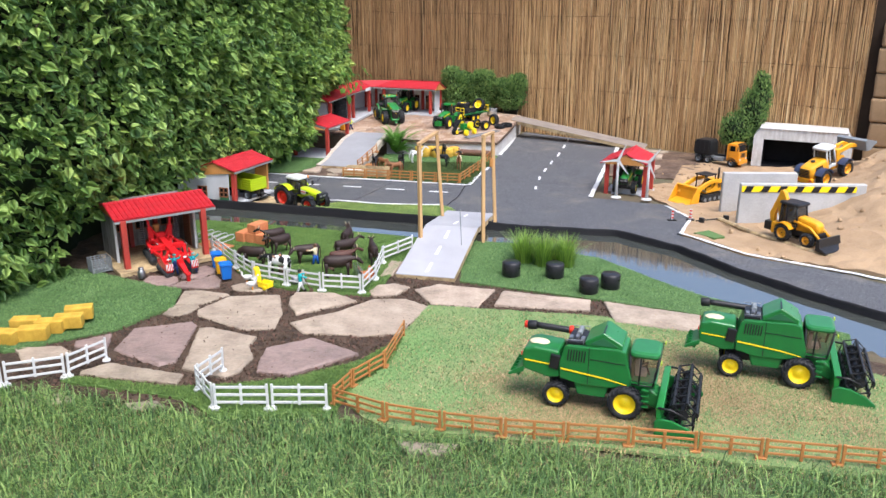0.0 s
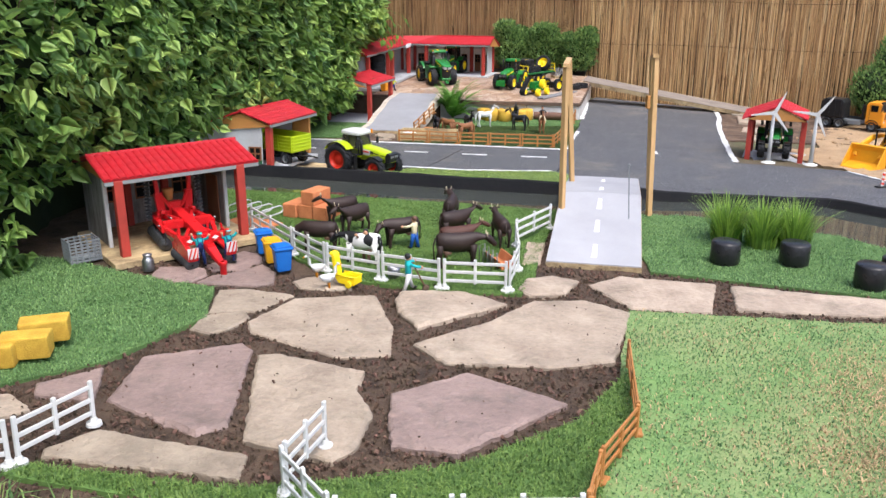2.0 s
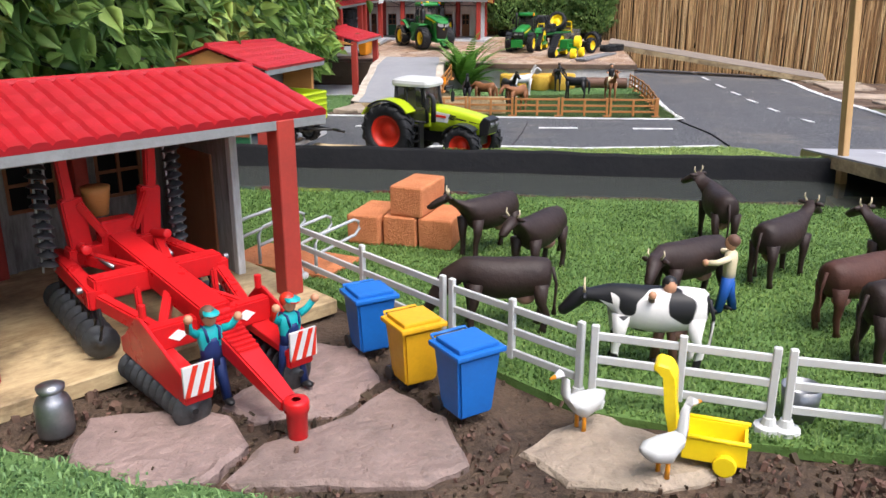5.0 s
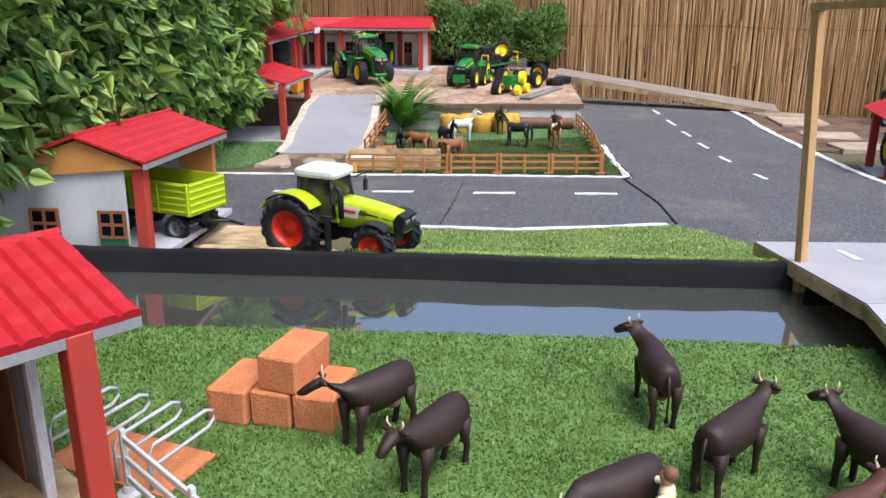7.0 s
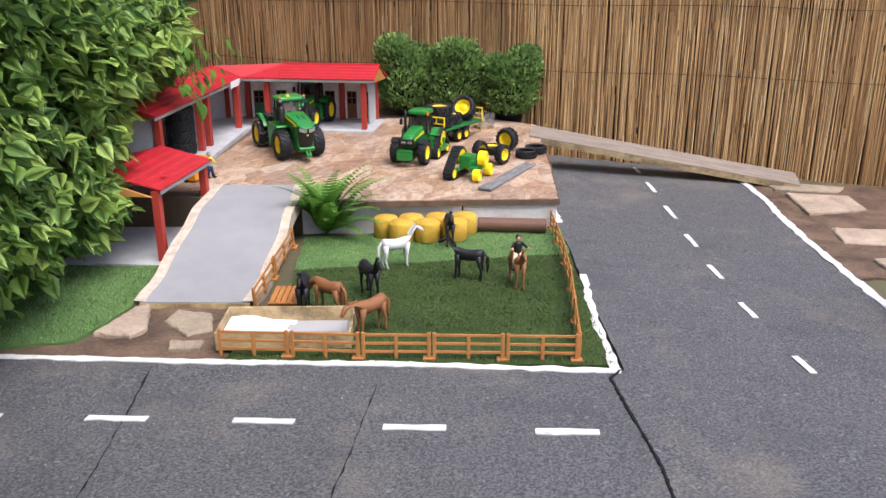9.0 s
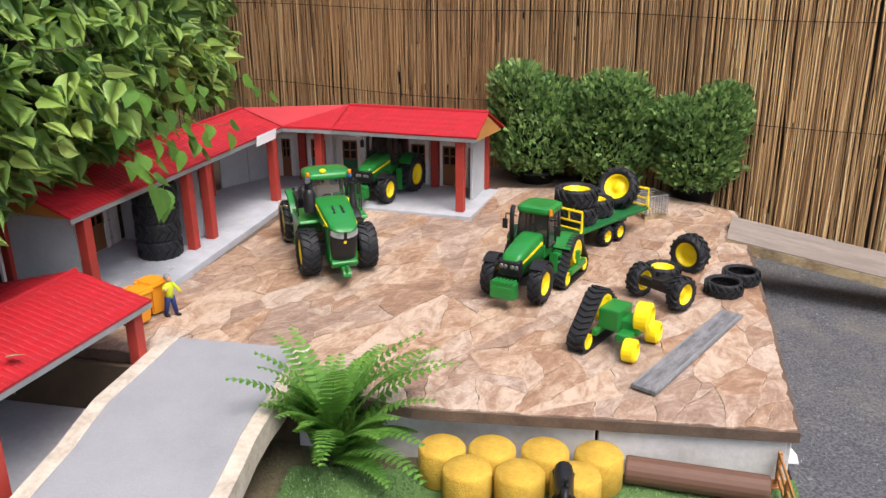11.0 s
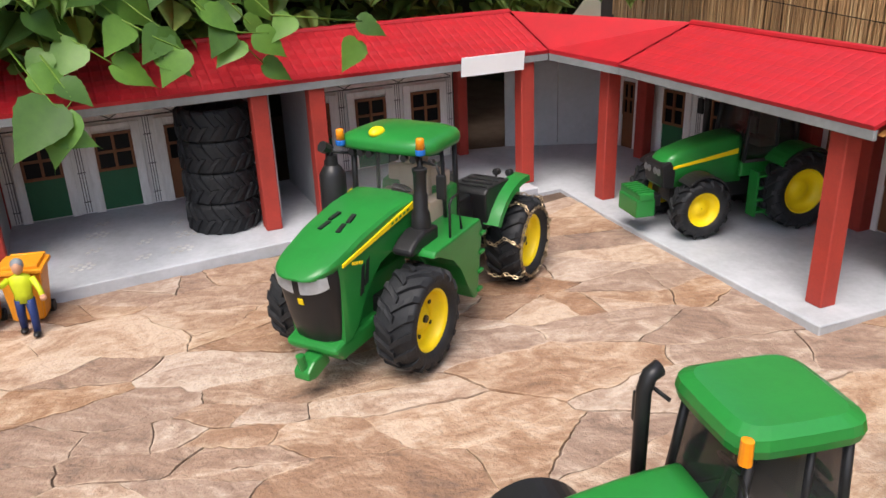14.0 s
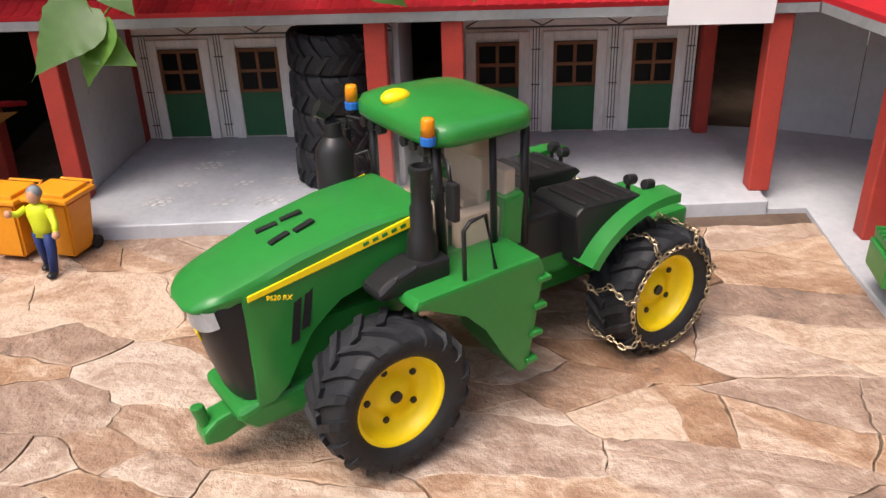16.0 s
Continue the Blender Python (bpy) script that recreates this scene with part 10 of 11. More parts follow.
def horse_mesh(down=False, mane=True):
    bm = BM()
    sec = [(-0.058, 0.098, 0.012, 0.016, 0), (-0.05, 0.097, 0.019, 0.022, 0), (-0.03, 0.093, 0.021, 0.022, 0), (0.0, 0.090, 0.020, 0.021, 0), (0.028, 0.092, 0.019, 0.024, 0), (0.044, 0.098, 0.014, 0.022, -25)]
    nk = [((0.058, 0, 0.116), 0.010, 0.017, -45), ((0.072, 0, 0.138), 0.0085, 0.0125, -50), ((0.082, 0, 0.148), 0.0085, 0.0105, -70), ((0.097, 0, 0.139), 0.0065, 0.008, -60), ((0.109, 0, 0.129), 0.0055, 0.006, -60), ((0.111, 0, 0.127), 0.002, 0.002, -60)]
    if down == "mid":
        nk = [((0.060, 0, 0.108), 0.010, 0.017, -60), ((0.080, 0, 0.115), 0.0085, 0.0125, -70), ((0.092, 0, 0.112), 0.0085, 0.0105, -80), ((0.104, 0, 0.099), 0.0065, 0.008, -50), ((0.112, 0, 0.087), 0.0055, 0.006, -50), ((0.113, 0, 0.085), 0.002, 0.002, -50)]
    elif down:
        nk = [((0.06, 0, 0.098), 0.010, 0.016, -80), ((0.08, 0, 0.083), 0.0085, 0.0125, -60), ((0.088, 0, 0.07), 0.0085, 0.0105, -60), ((0.094, 0, 0.052), 0.0065, 0.008, -20), ((0.097, 0, 0.038), 0.0055, 0.006, -20), ((0.097, 0, 0.036), 0.002, 0.002, -20)]
    loft(bm, [ring((x, 0, z), rx, rz, 12, t) for x, z, rx, rz, t in sec] + [ring(c, rx, rz, 12, t) for c, rx, rz, t in nk])
    for x, s, f in ((0.036, 1, 0.008), (0.04, -1, -0.004), (-0.042, 1, -0.01), (-0.048, -1, 0.004)):
        limb(bm, [(x, s * 0.012, 0.094), (x + f * 0.4, s * 0.012, 0.056), (x + f * 0.7 - (0.005 if x < 0 else 0), s * 0.012, 0.036), (x + f, s * 0.012, 0.01), (x + f + 0.003, s * 0.012, 0.0)], [0.013, 0.007, 0.0048, 0.004, 0.0065])
    limb(bm, [(-0.06, 0, 0.106), (-0.073, 0, 0.09), (-0.075, 0, 0.055), (-0.072, 0, 0.03)], [0.004, 0.0065, 0.006, 0.002])
    b = nk[2][0]
    for s in (-1, 1):
        bmesh.ops.create_cone(bm, segments=6, radius1=0.003, radius2=0.0005, depth=0.011, matrix=xf((b[0] - 0.006, s * 0.005, b[2] + 0.012)))
    if mane:
        for k in range(5):
            t = k / 4
            p = Vector(nk[0][0]).lerp(Vector(nk[2][0]), t)
            ball(bm, 0.0065, (p.x - 0.009, 0, p.z + 0.008), (0.7, 0.6, 1.2), u=8, v=6)
    me = bpy.data.meshes.new("toy_horse")
    bmesh.ops.recalc_face_normals(bm, faces=bm.faces)
    bm.to_mesh(me)
    bm.free()
    me.shade_smooth()
    me.materials.append(M["horse_black"])
    return me


HORSE, GRAZER, NODDER = horse_mesh(), horse_mesh(True), horse_mesh("mid")
for me, x, y, turn, m, lab in ((HORSE, -0.215, 6.79, 15, "white", "white plastic toy horse on the paddock turf"), (HORSE, -0.335, 6.545, 285, None, "black toy horse beside the white one"), (HORSE, -0.01, 6.625, 150, None, "black plastic toy horse on dark turf"),
                               (HORSE, 0.01, 7.0, 262, None, "black toy horse beside the round bales"), (HORSE, 0.125, 6.53, 268, "horse_brown", "brown toy horse carrying a small rider"), (NODDER, -0.368, 6.262, 214, "horse_brown", "chestnut toy horse beside the tray"),
                               (GRAZER, -0.468, 6.432, 133, "horse_brown", "chestnut toy horse turned away behind the tray"), (HORSE, -0.538, 6.462, 262, None, "black toy horse behind the tray")):
    toy("toy_horse", me, x, y, turn, lab, "toy horse", 0.88, group="toy horses", material=m)


def goose():
    bm = BM()
    loft(bm, [ring(c, rx, rz, 10, t) for c, rx, rz, t in (((-0.028, 0, 0.034), 0.003, 0.003, 0), ((-0.018, 0, 0.03), 0.011, 0.010, 0), ((0.0, 0, 0.027), 0.014, 0.014, 0), ((0.014, 0, 0.03), 0.010, 0.012, -30), ((0.02, 0, 0.042), 0.005, 0.006, -70),
                                                   ((0.021, 0, 0.06), 0.004, 0.0045, -80), ((0.026, 0, 0.068), 0.005, 0.005, -20), ((0.034, 0, 0.066), 0.0025, 0.0025, 0), ((0.04, 0, 0.065), 0.001, 0.001, 0))])
    for s in (-1, 1):
        limb(bm, [(0.0, s * 0.006, 0.018), (0.0, s * 0.006, 0.0)], [0.0022, 0.0028], 6)
    me = bpy.data.meshes.new("toy_goose")
    bmesh.ops.recalc_face_normals(bm, faces=bm.faces)
    bm.to_mesh(me)
    bm.free()
    me.shade_smooth()
    me.materials.append(M["white"])
    me.materials.append(M["orange"])
    for p in me.polygons:
        if p.center.x > 0.031 or p.center.z < 0.014:
            p.material_index = 1
    return me


G = goose()
toy("toy_goose", G, -0.912, 3.628, 200, "white plastic toy goose on the soil", "toy goose", 0.98, group="toy geese")
toy("toy_goose", G, -0.865, 3.535, 20, "white plastic toy goose on the soil", "toy goose", 0.98, group="toy geese")


def doll(x, y, turn, shirt, legs, hair, label, arms=((40, 20), (40, 20)), z=None, scale=1.0, stride=0.006, seated=False, bib=False):
    """A plain toy figure moulded in one piece. arms: how far each is raised and put forward."""
    bm = BM()
    spans = []

    def mark(i, f):
        n0 = len(bm.faces)
        f()
        bm.faces.ensure_lookup_table()
        spans.append((i, n0, len(bm.faces)))

    def leg_parts():
        for s in (-1, 1):
            kx = 0.022 if seated else s * stride * 0.5
            limb(bm, [(0, s * 0.006, 0.052), (kx, s * 0.008 * (2 if seated else 1), 0.03), (kx + s * stride * (0 if seated else 1), s * 0.009 * (2 if seated else 1), 0.004)], [0.0085, 0.0068, 0.0055])
    mark(1, leg_parts)

    def shoe_parts():
        for s in (-1, 1):
            kx = 0.026 if seated else s * stride * 1.5 + 0.004
            ball(bm, 0.006, (kx, s * 0.009 * (2 if seated else 1), 0.004), (1.6, 0.9, 0.65), u=8, v=6)
    mark(4, shoe_parts)
    mark(0, lambda: loft(bm, [ring((0, 0, z_), ry, rx_, 10, 90) for z_, ry, rx_ in ((0.048, 0.0115, 0.0085), (0.06, 0.0115, 0.0085), (0.075, 0.0145, 0.0095), (0.084, 0.0135, 0.008), (0.088, 0.005, 0.005))]))
    if bib:
        mark(1, lambda: loft(bm, [ring((0.0, 0, z_), ry, rx_, 10, 90) for z_, ry, rx_ in ((0.046, 0.0122, 0.0092), (0.062, 0.0122, 0.0092), (0.072, 0.0110, 0.0102), (0.0765, 0.0075, 0.0100))]))
        mark(1, lambda: [tube(bm, [(0.0095, s * 0.006, 0.074), (0.007, s * 0.0075, 0.086), (-0.007, s * 0.006, 0.086), (-0.0095, s * 0.005, 0.072)], 0.0016, 5) for s in (-1, 1)])
        mark(3, lambda: cyl(bm, 0.0085, 0.0018, (0.008, 0, 0.1035), (0, 12, 0), 10))
    ends = []

    def arm_parts():
        for s, (up, fwd) in zip((-1, 1), arms):
            a, b = radians(up), radians(fwd)
            sh = Vector((0, s * 0.014, 0.081))
            e = sh + Vector((0.018 * math.sin(b) * math.cos(a), s * 0.008, -0.018 * math.cos(a) * math.cos(b) + 0.008 * math.sin(a)))
            h = e + Vector((0.012 * math.sin(b) + 0.004, s * 0.004, 0.018 * math.sin(a) - 0.014 * math.cos(a) * math.cos(b)))
            tube(bm, [sh, e, h], 0.0046, 7, taper=0.0036)
            ends.append(h)
    mark(0, arm_parts)

    def skin_parts():
        for h in ends:
            ball(bm, 0.0048, h, u=8, v=6)
        ball(bm, 0.0088, (0.001, 0, 0.0975), (0.95, 0.85, 1.15), u=12, v=8)
    mark(2, skin_parts)
    mark(3, lambda: ball(bm, 0.0094, (-0.0012, 0, 0.1005), (0.98, 0.92, 0.95), u=12, v=8))
    me = bpy.data.meshes.new("toy_figure")
    bm.to_mesh(me)
    bm.free()
    me.shade_smooth()
    for m in (shirt, legs, "skin", hair, "black"):
        me.materials.append(M[m])
    for i, a, b in spans:
        for k in range(a, b):
            me.polygons[k].material_index = i
    ob = new("toy_figure", me)
    ob.matrix_basis = xf((x, y, gz(x, y) + 0.007 if z is None else z), (0, 0, turn), (scale,) * 3)
    return tagged(ob, label, "toy figure", "toy figures")


doll(-0.64, 3.50, 25, "teal", "white", "black", "plastic toy farmer in teal shirt and white trousers", ((15, 60), (10, 70)), stride=0.012)
doll(-0.63, 3.893, 150, "cream", "jeans", "drab", "plastic toy farmer in cream shirt and blue trousers", ((25, 70), (20, 60)))
doll(-0.775, 3.752, 265, "drab", "drab", "black", "plastic toy farmer in brown overalls", ((60, 60), (0, 10)))
doll(-1.275, 3.735, -60, "teal", "navy", "drab", "brown-haired plastic toy mechanic in teal shirt and navy dungarees", ((85, 40), (70, 30)), bib=True)
doll(-1.196, 3.762, -50, "teal", "navy", "rim_red", "plastic toy mechanic in red cap and navy dungarees", ((80, 40), (75, 30)), bib=True)
doll(-0.851, 7.628, -25, "hi_vis", "navy", "grey_plastic", "plastic toy worker in yellow-green top", ((45, 30), (10, 20)), z=plat(-0.82, 7.615) + 0.001)
doll(0.128, 6.54, 268, "black", "cream", "black", "plastic toy rider seated on the brown horse", ((15, 60), (15, 60)), z=gz(0.12, 6.53) + 0.062, scale=1.0, seated=True)
tool = empty("toy_spade", "toy spade with wooden handle", "spade")
bm = BM()
tube(bm, [(0, 0, 0.012), (-0.035, 0.0, 0.085)], 0.0022, 6)
part("shaft", bm, "drab", tool)
box_part(tool, "blade", "bark", ((0.016, 0.014, 0.018), (0.003, 0, 0.006), (0, 25, 0)), bev=0.003)
put(tool, -0.595, 3.5, gz(-0.595, 3.5) + 0.008, 10)


# ---- fences ----
def white_fence_unit(L):
    f = empty("white_fence", "white plastic three-rail toy fence panel", "fence", "white fence panels")
    for k in range(3):
        bm = BM()
        box(bm, (L - 0.006, 0.004, 0.0085), (L / 2, 0, 0.026 + k * 0.026), bev=0.0008)
        part("rail", bm, "white", f)
    for x, w in ((0.006, 0.008), (L / 2, 0.008), (L - 0.006, 0.008)):
        bm = BM()
        z0 = 0.018 if x == L / 2 else 0.0
        box(bm, (w, 0.0065, 0.09 - z0), (x, 0, z0 + (0.09 - z0) / 2), bev=0.001)
        part("post", bm, "white", f)
    for x in (0.006, L - 0.006):
        bm = BM()
        lathe(bm, [(0.0005, 0.016), (0.006, 0.015), (0.008, 0.008), (0.014, 0.006), (0.015, 0.0), (0.0005, 0.0)], 12, xf((x, 0, 0)))
        part("foot", bm, "white", f)
    return f


def brown_fence_unit(L, H=0.066):
    f = empty("brown_fence", "brown plastic toy ranch fence panel", "fence", "brown fence panels")
    for k in range(3):
        bm = BM()
        box(bm, (L, 0.004, 0.0075), (L / 2, 0, H * (0.28 + 0.31 * k)), bev=0.0008)
        part("rail", bm, "brown_fence", f)
    for x in (0.005, L / 2, L - 0.005):
        bm = BM()
        box(bm, (0.009, 0.007, H if x != L / 2 else H * 0.85), (x, 0, (H if x != L / 2 else H * 0.85) / 2 + (0.002 if x == L / 2 else 0)), bev=0.001)
        part("post", bm, "brown_fence", f)
    bm = BM()
    box(bm, (0.03, 0.022, 0.006), (L - 0.005, 0, 0.003), bev=0.001)
    part("foot", bm, "brown_fence", f)
    return f


def run(unit, pts, dz=0.006, H=None, heights=None):
    """Panels end to end along points."""
    for k, ((ax, ay), (bx, by)) in enumerate(zip(pts, pts[1:])):
        L = math.hypot(bx - ax, by - ay)
        f = unit(L - 0.004) if H is None else unit(L - 0.004, H)
        za, zb = heights[k:k + 2] if heights else (gz(ax, ay) + dz, gz(bx, by) + dz)
        f.matrix_basis = xf((ax, ay, za), (0, -math.degrees(math.atan2(zb - za, L)), math.degrees(math.atan2(by - ay, bx - ax))))


run(white_fence_unit, [(-1.2, 4.12), (-1.012, 3.84), (-0.89, 3.68), (-0.72, 3.595), (-0.545, 3.515), (-0.36, 3.485), (-0.315, 3.68), (-0.30, 3.92), (-0.155, 4.12)])
run(white_fence_unit, [(-1.64, 2.46), (-1.465, 2.505), (-1.285, 2.575), (-1.205, 2.73)])
run(white_fence_unit, [(-0.765, 2.635), (-0.815, 2.48), (-0.72, 2.335), (-0.54, 2.335), (-0.355, 2.335)])
run(brown_fence_unit, [(-0.15, 2.97), (-0.205, 2.66), (-0.305, 2.5), (-0.35, 2.37)])
run(brown_fence_unit, [(-0.35, 2.365), (-0.175, 2.26), (0.0, 2.205), (0.18, 2.165), (0.36, 2.14), (0.545, 2.115), (0.73, 2.085), (0.905, 2.05), (1.105, 2.015), (1.3, 1.98), (1.5, 1.95)])
run(brown_fence_unit, [(-0.765, 6.205), (-0.585, 6.155), (-0.41, 6.105), (-0.235, 6.065), (-0.055, 6.02), (0.125, 5.975)], H=0.074)
run(brown_fence_unit, [(0.125, 5.98), (0.2, 6.22), (0.275, 6.46), (0.34, 6.7), (0.40, 6.95), (0.44, 7.13)], H=0.074)
run(brown_fence_unit, [(-0.676, 6.475), (-0.612, 6.655), (-0.545, 6.835)], H=0.074, heights=(-0.078, -0.046, -0.010))


# ---- bales ----
def block(name, label, size, m, x, y, z, turn, group, tilt=(0, 0), cat="bale"):
    bm = BM()
    box(bm, size, (0, 0, size[2] / 2), bev=min(size) * 0.1, seg=3)
    for v in bm.verts:
        v.co += Vector((noise.noise(v.co * 60 + Vector((x * 9, y, 0))), noise.noise(v.co * 60 + Vector((5, x, y))), 0)) * 0.002
    ob = part(name, bm, m)
    ob.matrix_basis = xf((x, y, z), (tilt[0], tilt[1], turn))
    return tagged(ob, label, cat, group)


zb = gz(-1.55, 2.95) + 0.008
for x, y, z, turn, lab in ((-1.66, 2.89, 0, -4, "golden square straw bale on the turf"), (-1.565, 2.925, 0, 10, "golden square straw bale on the turf"), (-1.535, 2.995, 0, 8, "golden square straw bale leaning on another"), (-1.475, 3.03, 0.006, 12, "golden square straw bale on the turf"),
                           (-1.63, 3.0, 0.005, 5, "golden square straw bale on the turf"), (-1.465, 3.105, 0.012, 18, "golden square straw bale on the turf")):
    block("straw_bale", lab, (0.105, 0.055, 0.052), "straw", x, y, zb + z, turn, "golden straw bales")
zb = gz(-1.0, 4.35) + 0.006
for x, y, z, turn in ((-1.07, 4.312, 0, 63), (-1.013, 4.293, 0, 66), (-0.957, 4.268, 0, 66), (-0.997, 4.29, 0.051, 60)):
    block("orange_bale", "orange-brown pressed toy bale in a small stack", (0.105, 0.058, 0.051), "bale_orange", x, y, zb + z, turn, "orange bales")


def drum(name, label, r, h, m, x, y, z, group, cat="round bale"):
    bm = BM()
    lathe(bm, [(0.0005, 0), (r * 0.9, 0), (r, h * 0.08), (r * 1.01, h * 0.5), (r, h * 0.92), (r * 0.9, h), (0.0005, h)], 24)
    ob = part(name, bm, m, smooth=True)
    ob.matrix_basis = xf((x, y, z))
    return tagged(ob, label, cat, group)


for x, y in ((0.325, 3.735), (0.53, 3.715), (0.655, 3.5), (0.765, 3.565)):
    drum("wrapped_bale", "black film-wrapped round bale on the turf", 0.044, 0.07, "wrap", x, y, gz(x, y) + 0.008, "wrapped bales")
for x, y in ((-0.155, 7.075), (-0.06, 7.06), (0.04, 7.05), (-0.2, 7.15), (-0.105, 7.145), (-0.005, 7.135), (0.095, 7.12)):
    drum("round_bale", "yellow round straw bale by the yard wall", 0.046, 0.075, "straw", x, y, gz(x, y) + 0.006, "round bales")
bm = BM()
cyl(bm, 0.027, 0.26, (0, 0, 0.027), (90, 0, 84), 18, bev=0.004)
ob = part("felt_roll", bm, "drab", smooth=False)
put(ob, 0.275, 7.10, gz(0.27, 7.1) + 0.006, -10)
tagged(ob, "dark brown roll of felt below the yard", "roll")


# ---- bins, cans, crates ----
def wheelie(m, x, y, turn, label, z=None, scale=1.0):
    t = empty("wheelie_bin", label, "bin", "toy bins")
    bm = BM()
    loft(bm, [[(sx * w, sy * d, zz) for sx, sy in ((-1, -1), (1, -1), (1, 1), (-1, 1))] for w, d, zz in ((0.021, 0.019, 0.006), (0.027, 0.025, 0.078))])
    bmesh.ops.bevel(bm, geom=bm.edges[:], offset=0.003, segments=2, affect="EDGES")
    part("body", bm, m, t)
    box_part(t, "lid", m, ((0.062, 0.058, 0.006), (0, 0, 0.081)), ((0.05, 0.046, 0.006), (0, 0, 0.086)), bev=0.002)
    bar_part(t, "handle", m, 0.002, [(-0.022, 0.03, 0.08), (-0.022, 0.037, 0.084), (0.022, 0.037, 0.084), (0.022, 0.03, 0.08)])
    for s in (-1, 1):
        bm = BM()
        cyl(bm, 0.009, 0.006, (s * 0.022, 0.022, 0.009), (0, 90, 0), 12)
        part("wheel", bm, "black", t, "small black wheel")
    put(t, x, y, gz(x, y) + 0.006 if z is None else z, turn)
    t.scale = (scale,) * 3
    return t


wheelie("blue", -1.106, 3.845, 20, "blue plastic toy wheelie bin", scale=0.9)
wheelie("ochre_bin", -1.063, 3.754, 22, "yellow-orange plastic toy wheelie bin", scale=0.9)
wheelie("blue", -1.018, 3.675, 24, "blue plastic toy wheelie bin", scale=0.95)
wheelie("orange", -0.915, 7.585, 62, "orange plastic toy wheelie bin on the yard", z=plat(-0.87, 7.56) + 0.001)
wheelie("orange", -0.865, 7.60 - 0.03, 80, "orange plastic toy wheelie bin on the yard", z=plat(-0.87, 7.56) + 0.001).matrix_basis = xf((-0.895, 7.645, plat(-0.86, 7.62) + 0.001), (0, 0, 60))
can = empty("milk_can", "grey metal toy milk can", "milk can")
bm = BM()
lathe(bm, [(0.0005, 0), (0.021, 0), (0.022, 0.004), (0.022, 0.04), (0.019, 0.048), (0.014, 0.053), (0.014, 0.06), (0.0005, 0.06)], 20)
part("body", bm, "steel", can, "", True)
bm = BM()
lathe(bm, [(0.016, 0.058), (0.017, 0.064), (0.006, 0.068), (0.0005, 0.068)], 20)
part("lid", bm, "steel", can, "", True)
put(can, -1.425, 3.70, gz(-1.42, 3.69) + 0.004, 0)
can.scale = (0.8,) * 3
cr = empty("wire_crate", "grey plastic grid crate beside the shed", "crate")
for sx, sy, w, a in ((0, -1, 0.09, 0), (0, 1, 0.09, 0), (-1, 0, 0.07, 90), (1, 0, 0.07, 90)):
    bm = BM()
    for k in range(7):
        box(bm, (w, 0.002, 0.0035), (0, 0, 0.006 + k * 0.01))
    for k in range(6):
        box(bm, (0.0035, 0.0024, 0.07), (-w / 2 + k * w / 5, 0, 0.035))
    bmesh.ops.transform(bm, matrix=xf((sx * 0.045, sy * 0.035, 0), (0, 0, a)), verts=bm.verts)
    part("side_grid", bm, "grey_plastic", cr)
box_part(cr, "bottom", "grey_plastic", ((0.09, 0.07, 0.004), (0, 0, 0.002)))
put(cr, -1.66, 3.80, gz(-1.66, 3.8) + 0.006, 40)
wb = empty("toy_barrow", "yellow plastic toy barrow standing on the soil", "barrow")
box_part(wb, "tub_bottom", "yellow", ((0.052, 0.036, 0.003), (0.004, 0, 0.010)), bev=0.001)
for s in (-1, 1):
    box_part(wb, "tub_side", "yellow", ((0.056, 0.003, 0.022), (0.004, s * 0.0185, 0.021)), bev=0.001)
    box_part(wb, "tub_end", "yellow", ((0.003, 0.034, 0.020), (0.004 + s * 0.0265, 0, 0.020)), bev=0.001)
    bar_part(wb, "rim", "yellow", 0.0022, [(-0.026, s * 0.0195, 0.033), (0.034, s * 0.0195, 0.033)])
bm = BM()
prism(bm, [(-0.026, 0.012), (-0.032, 0.05), (-0.034, 0.084), (-0.040, 0.094), (-0.052, 0.096), (-0.056, 0.090), (-0.052, 0.086), (-0.044, 0.084), (-0.042, 0.05), (-0.034, 0.012)], -0.013, 0.013, 0.002, 1)
part("upright", bm, "yellow", wb)
for s in (-1, 1):
    bm = BM()
    cyl(bm, 0.0105, 0.006, (0.014, s * 0.0225, 0.0105), (90, 0, 0), 16, bev=0.0015)
    part("wheel", bm, "yellow", wb)
put(wb, -0.812, 3.555, gz(-0.8, 3.57) + 0.006, -28)
bk = empty("toy_bucket", "small grey metal bucket behind the fence", "bucket")
bm = BM()
lathe(bm, [(0.0005, 0.002), (0.014, 0.002), (0.019, 0.036), (0.020, 0.036), (0.016, 0.0), (0.0005, 0.0)], 18)
part("pail", bm, "steel", bk, "", True)
put(bk, -0.685, 3.62, gz(-0.68, 3.62) + 0.006, 0)


def trough(x, y, turn, label, m):
    t = empty("feed_trough", label, "trough")
    bm = BM()
    prism(bm, [(-0.03, 0.03), (-0.02, 0.0), (0.02, 0.0), (0.03, 0.03), (0.026, 0.03), (0.017, 0.004), (-0.017, 0.004), (-0.026, 0.03)], -0.06, 0.06)
    part("tray", bm, m, t)
    for k in range(4):
        bar_part(t, "hoop", "steel", 0.002, [(-0.05, -0.05 + k * 0.033, 0.0), (-0.05, -0.05 + k * 0.033, 0.05), (-0.032, -0.05 + k * 0.033, 0.055), (-0.03, -0.05 + k * 0.033, 0.0)])
    put(t, x, y, gz(x, y) + 0.006, turn)


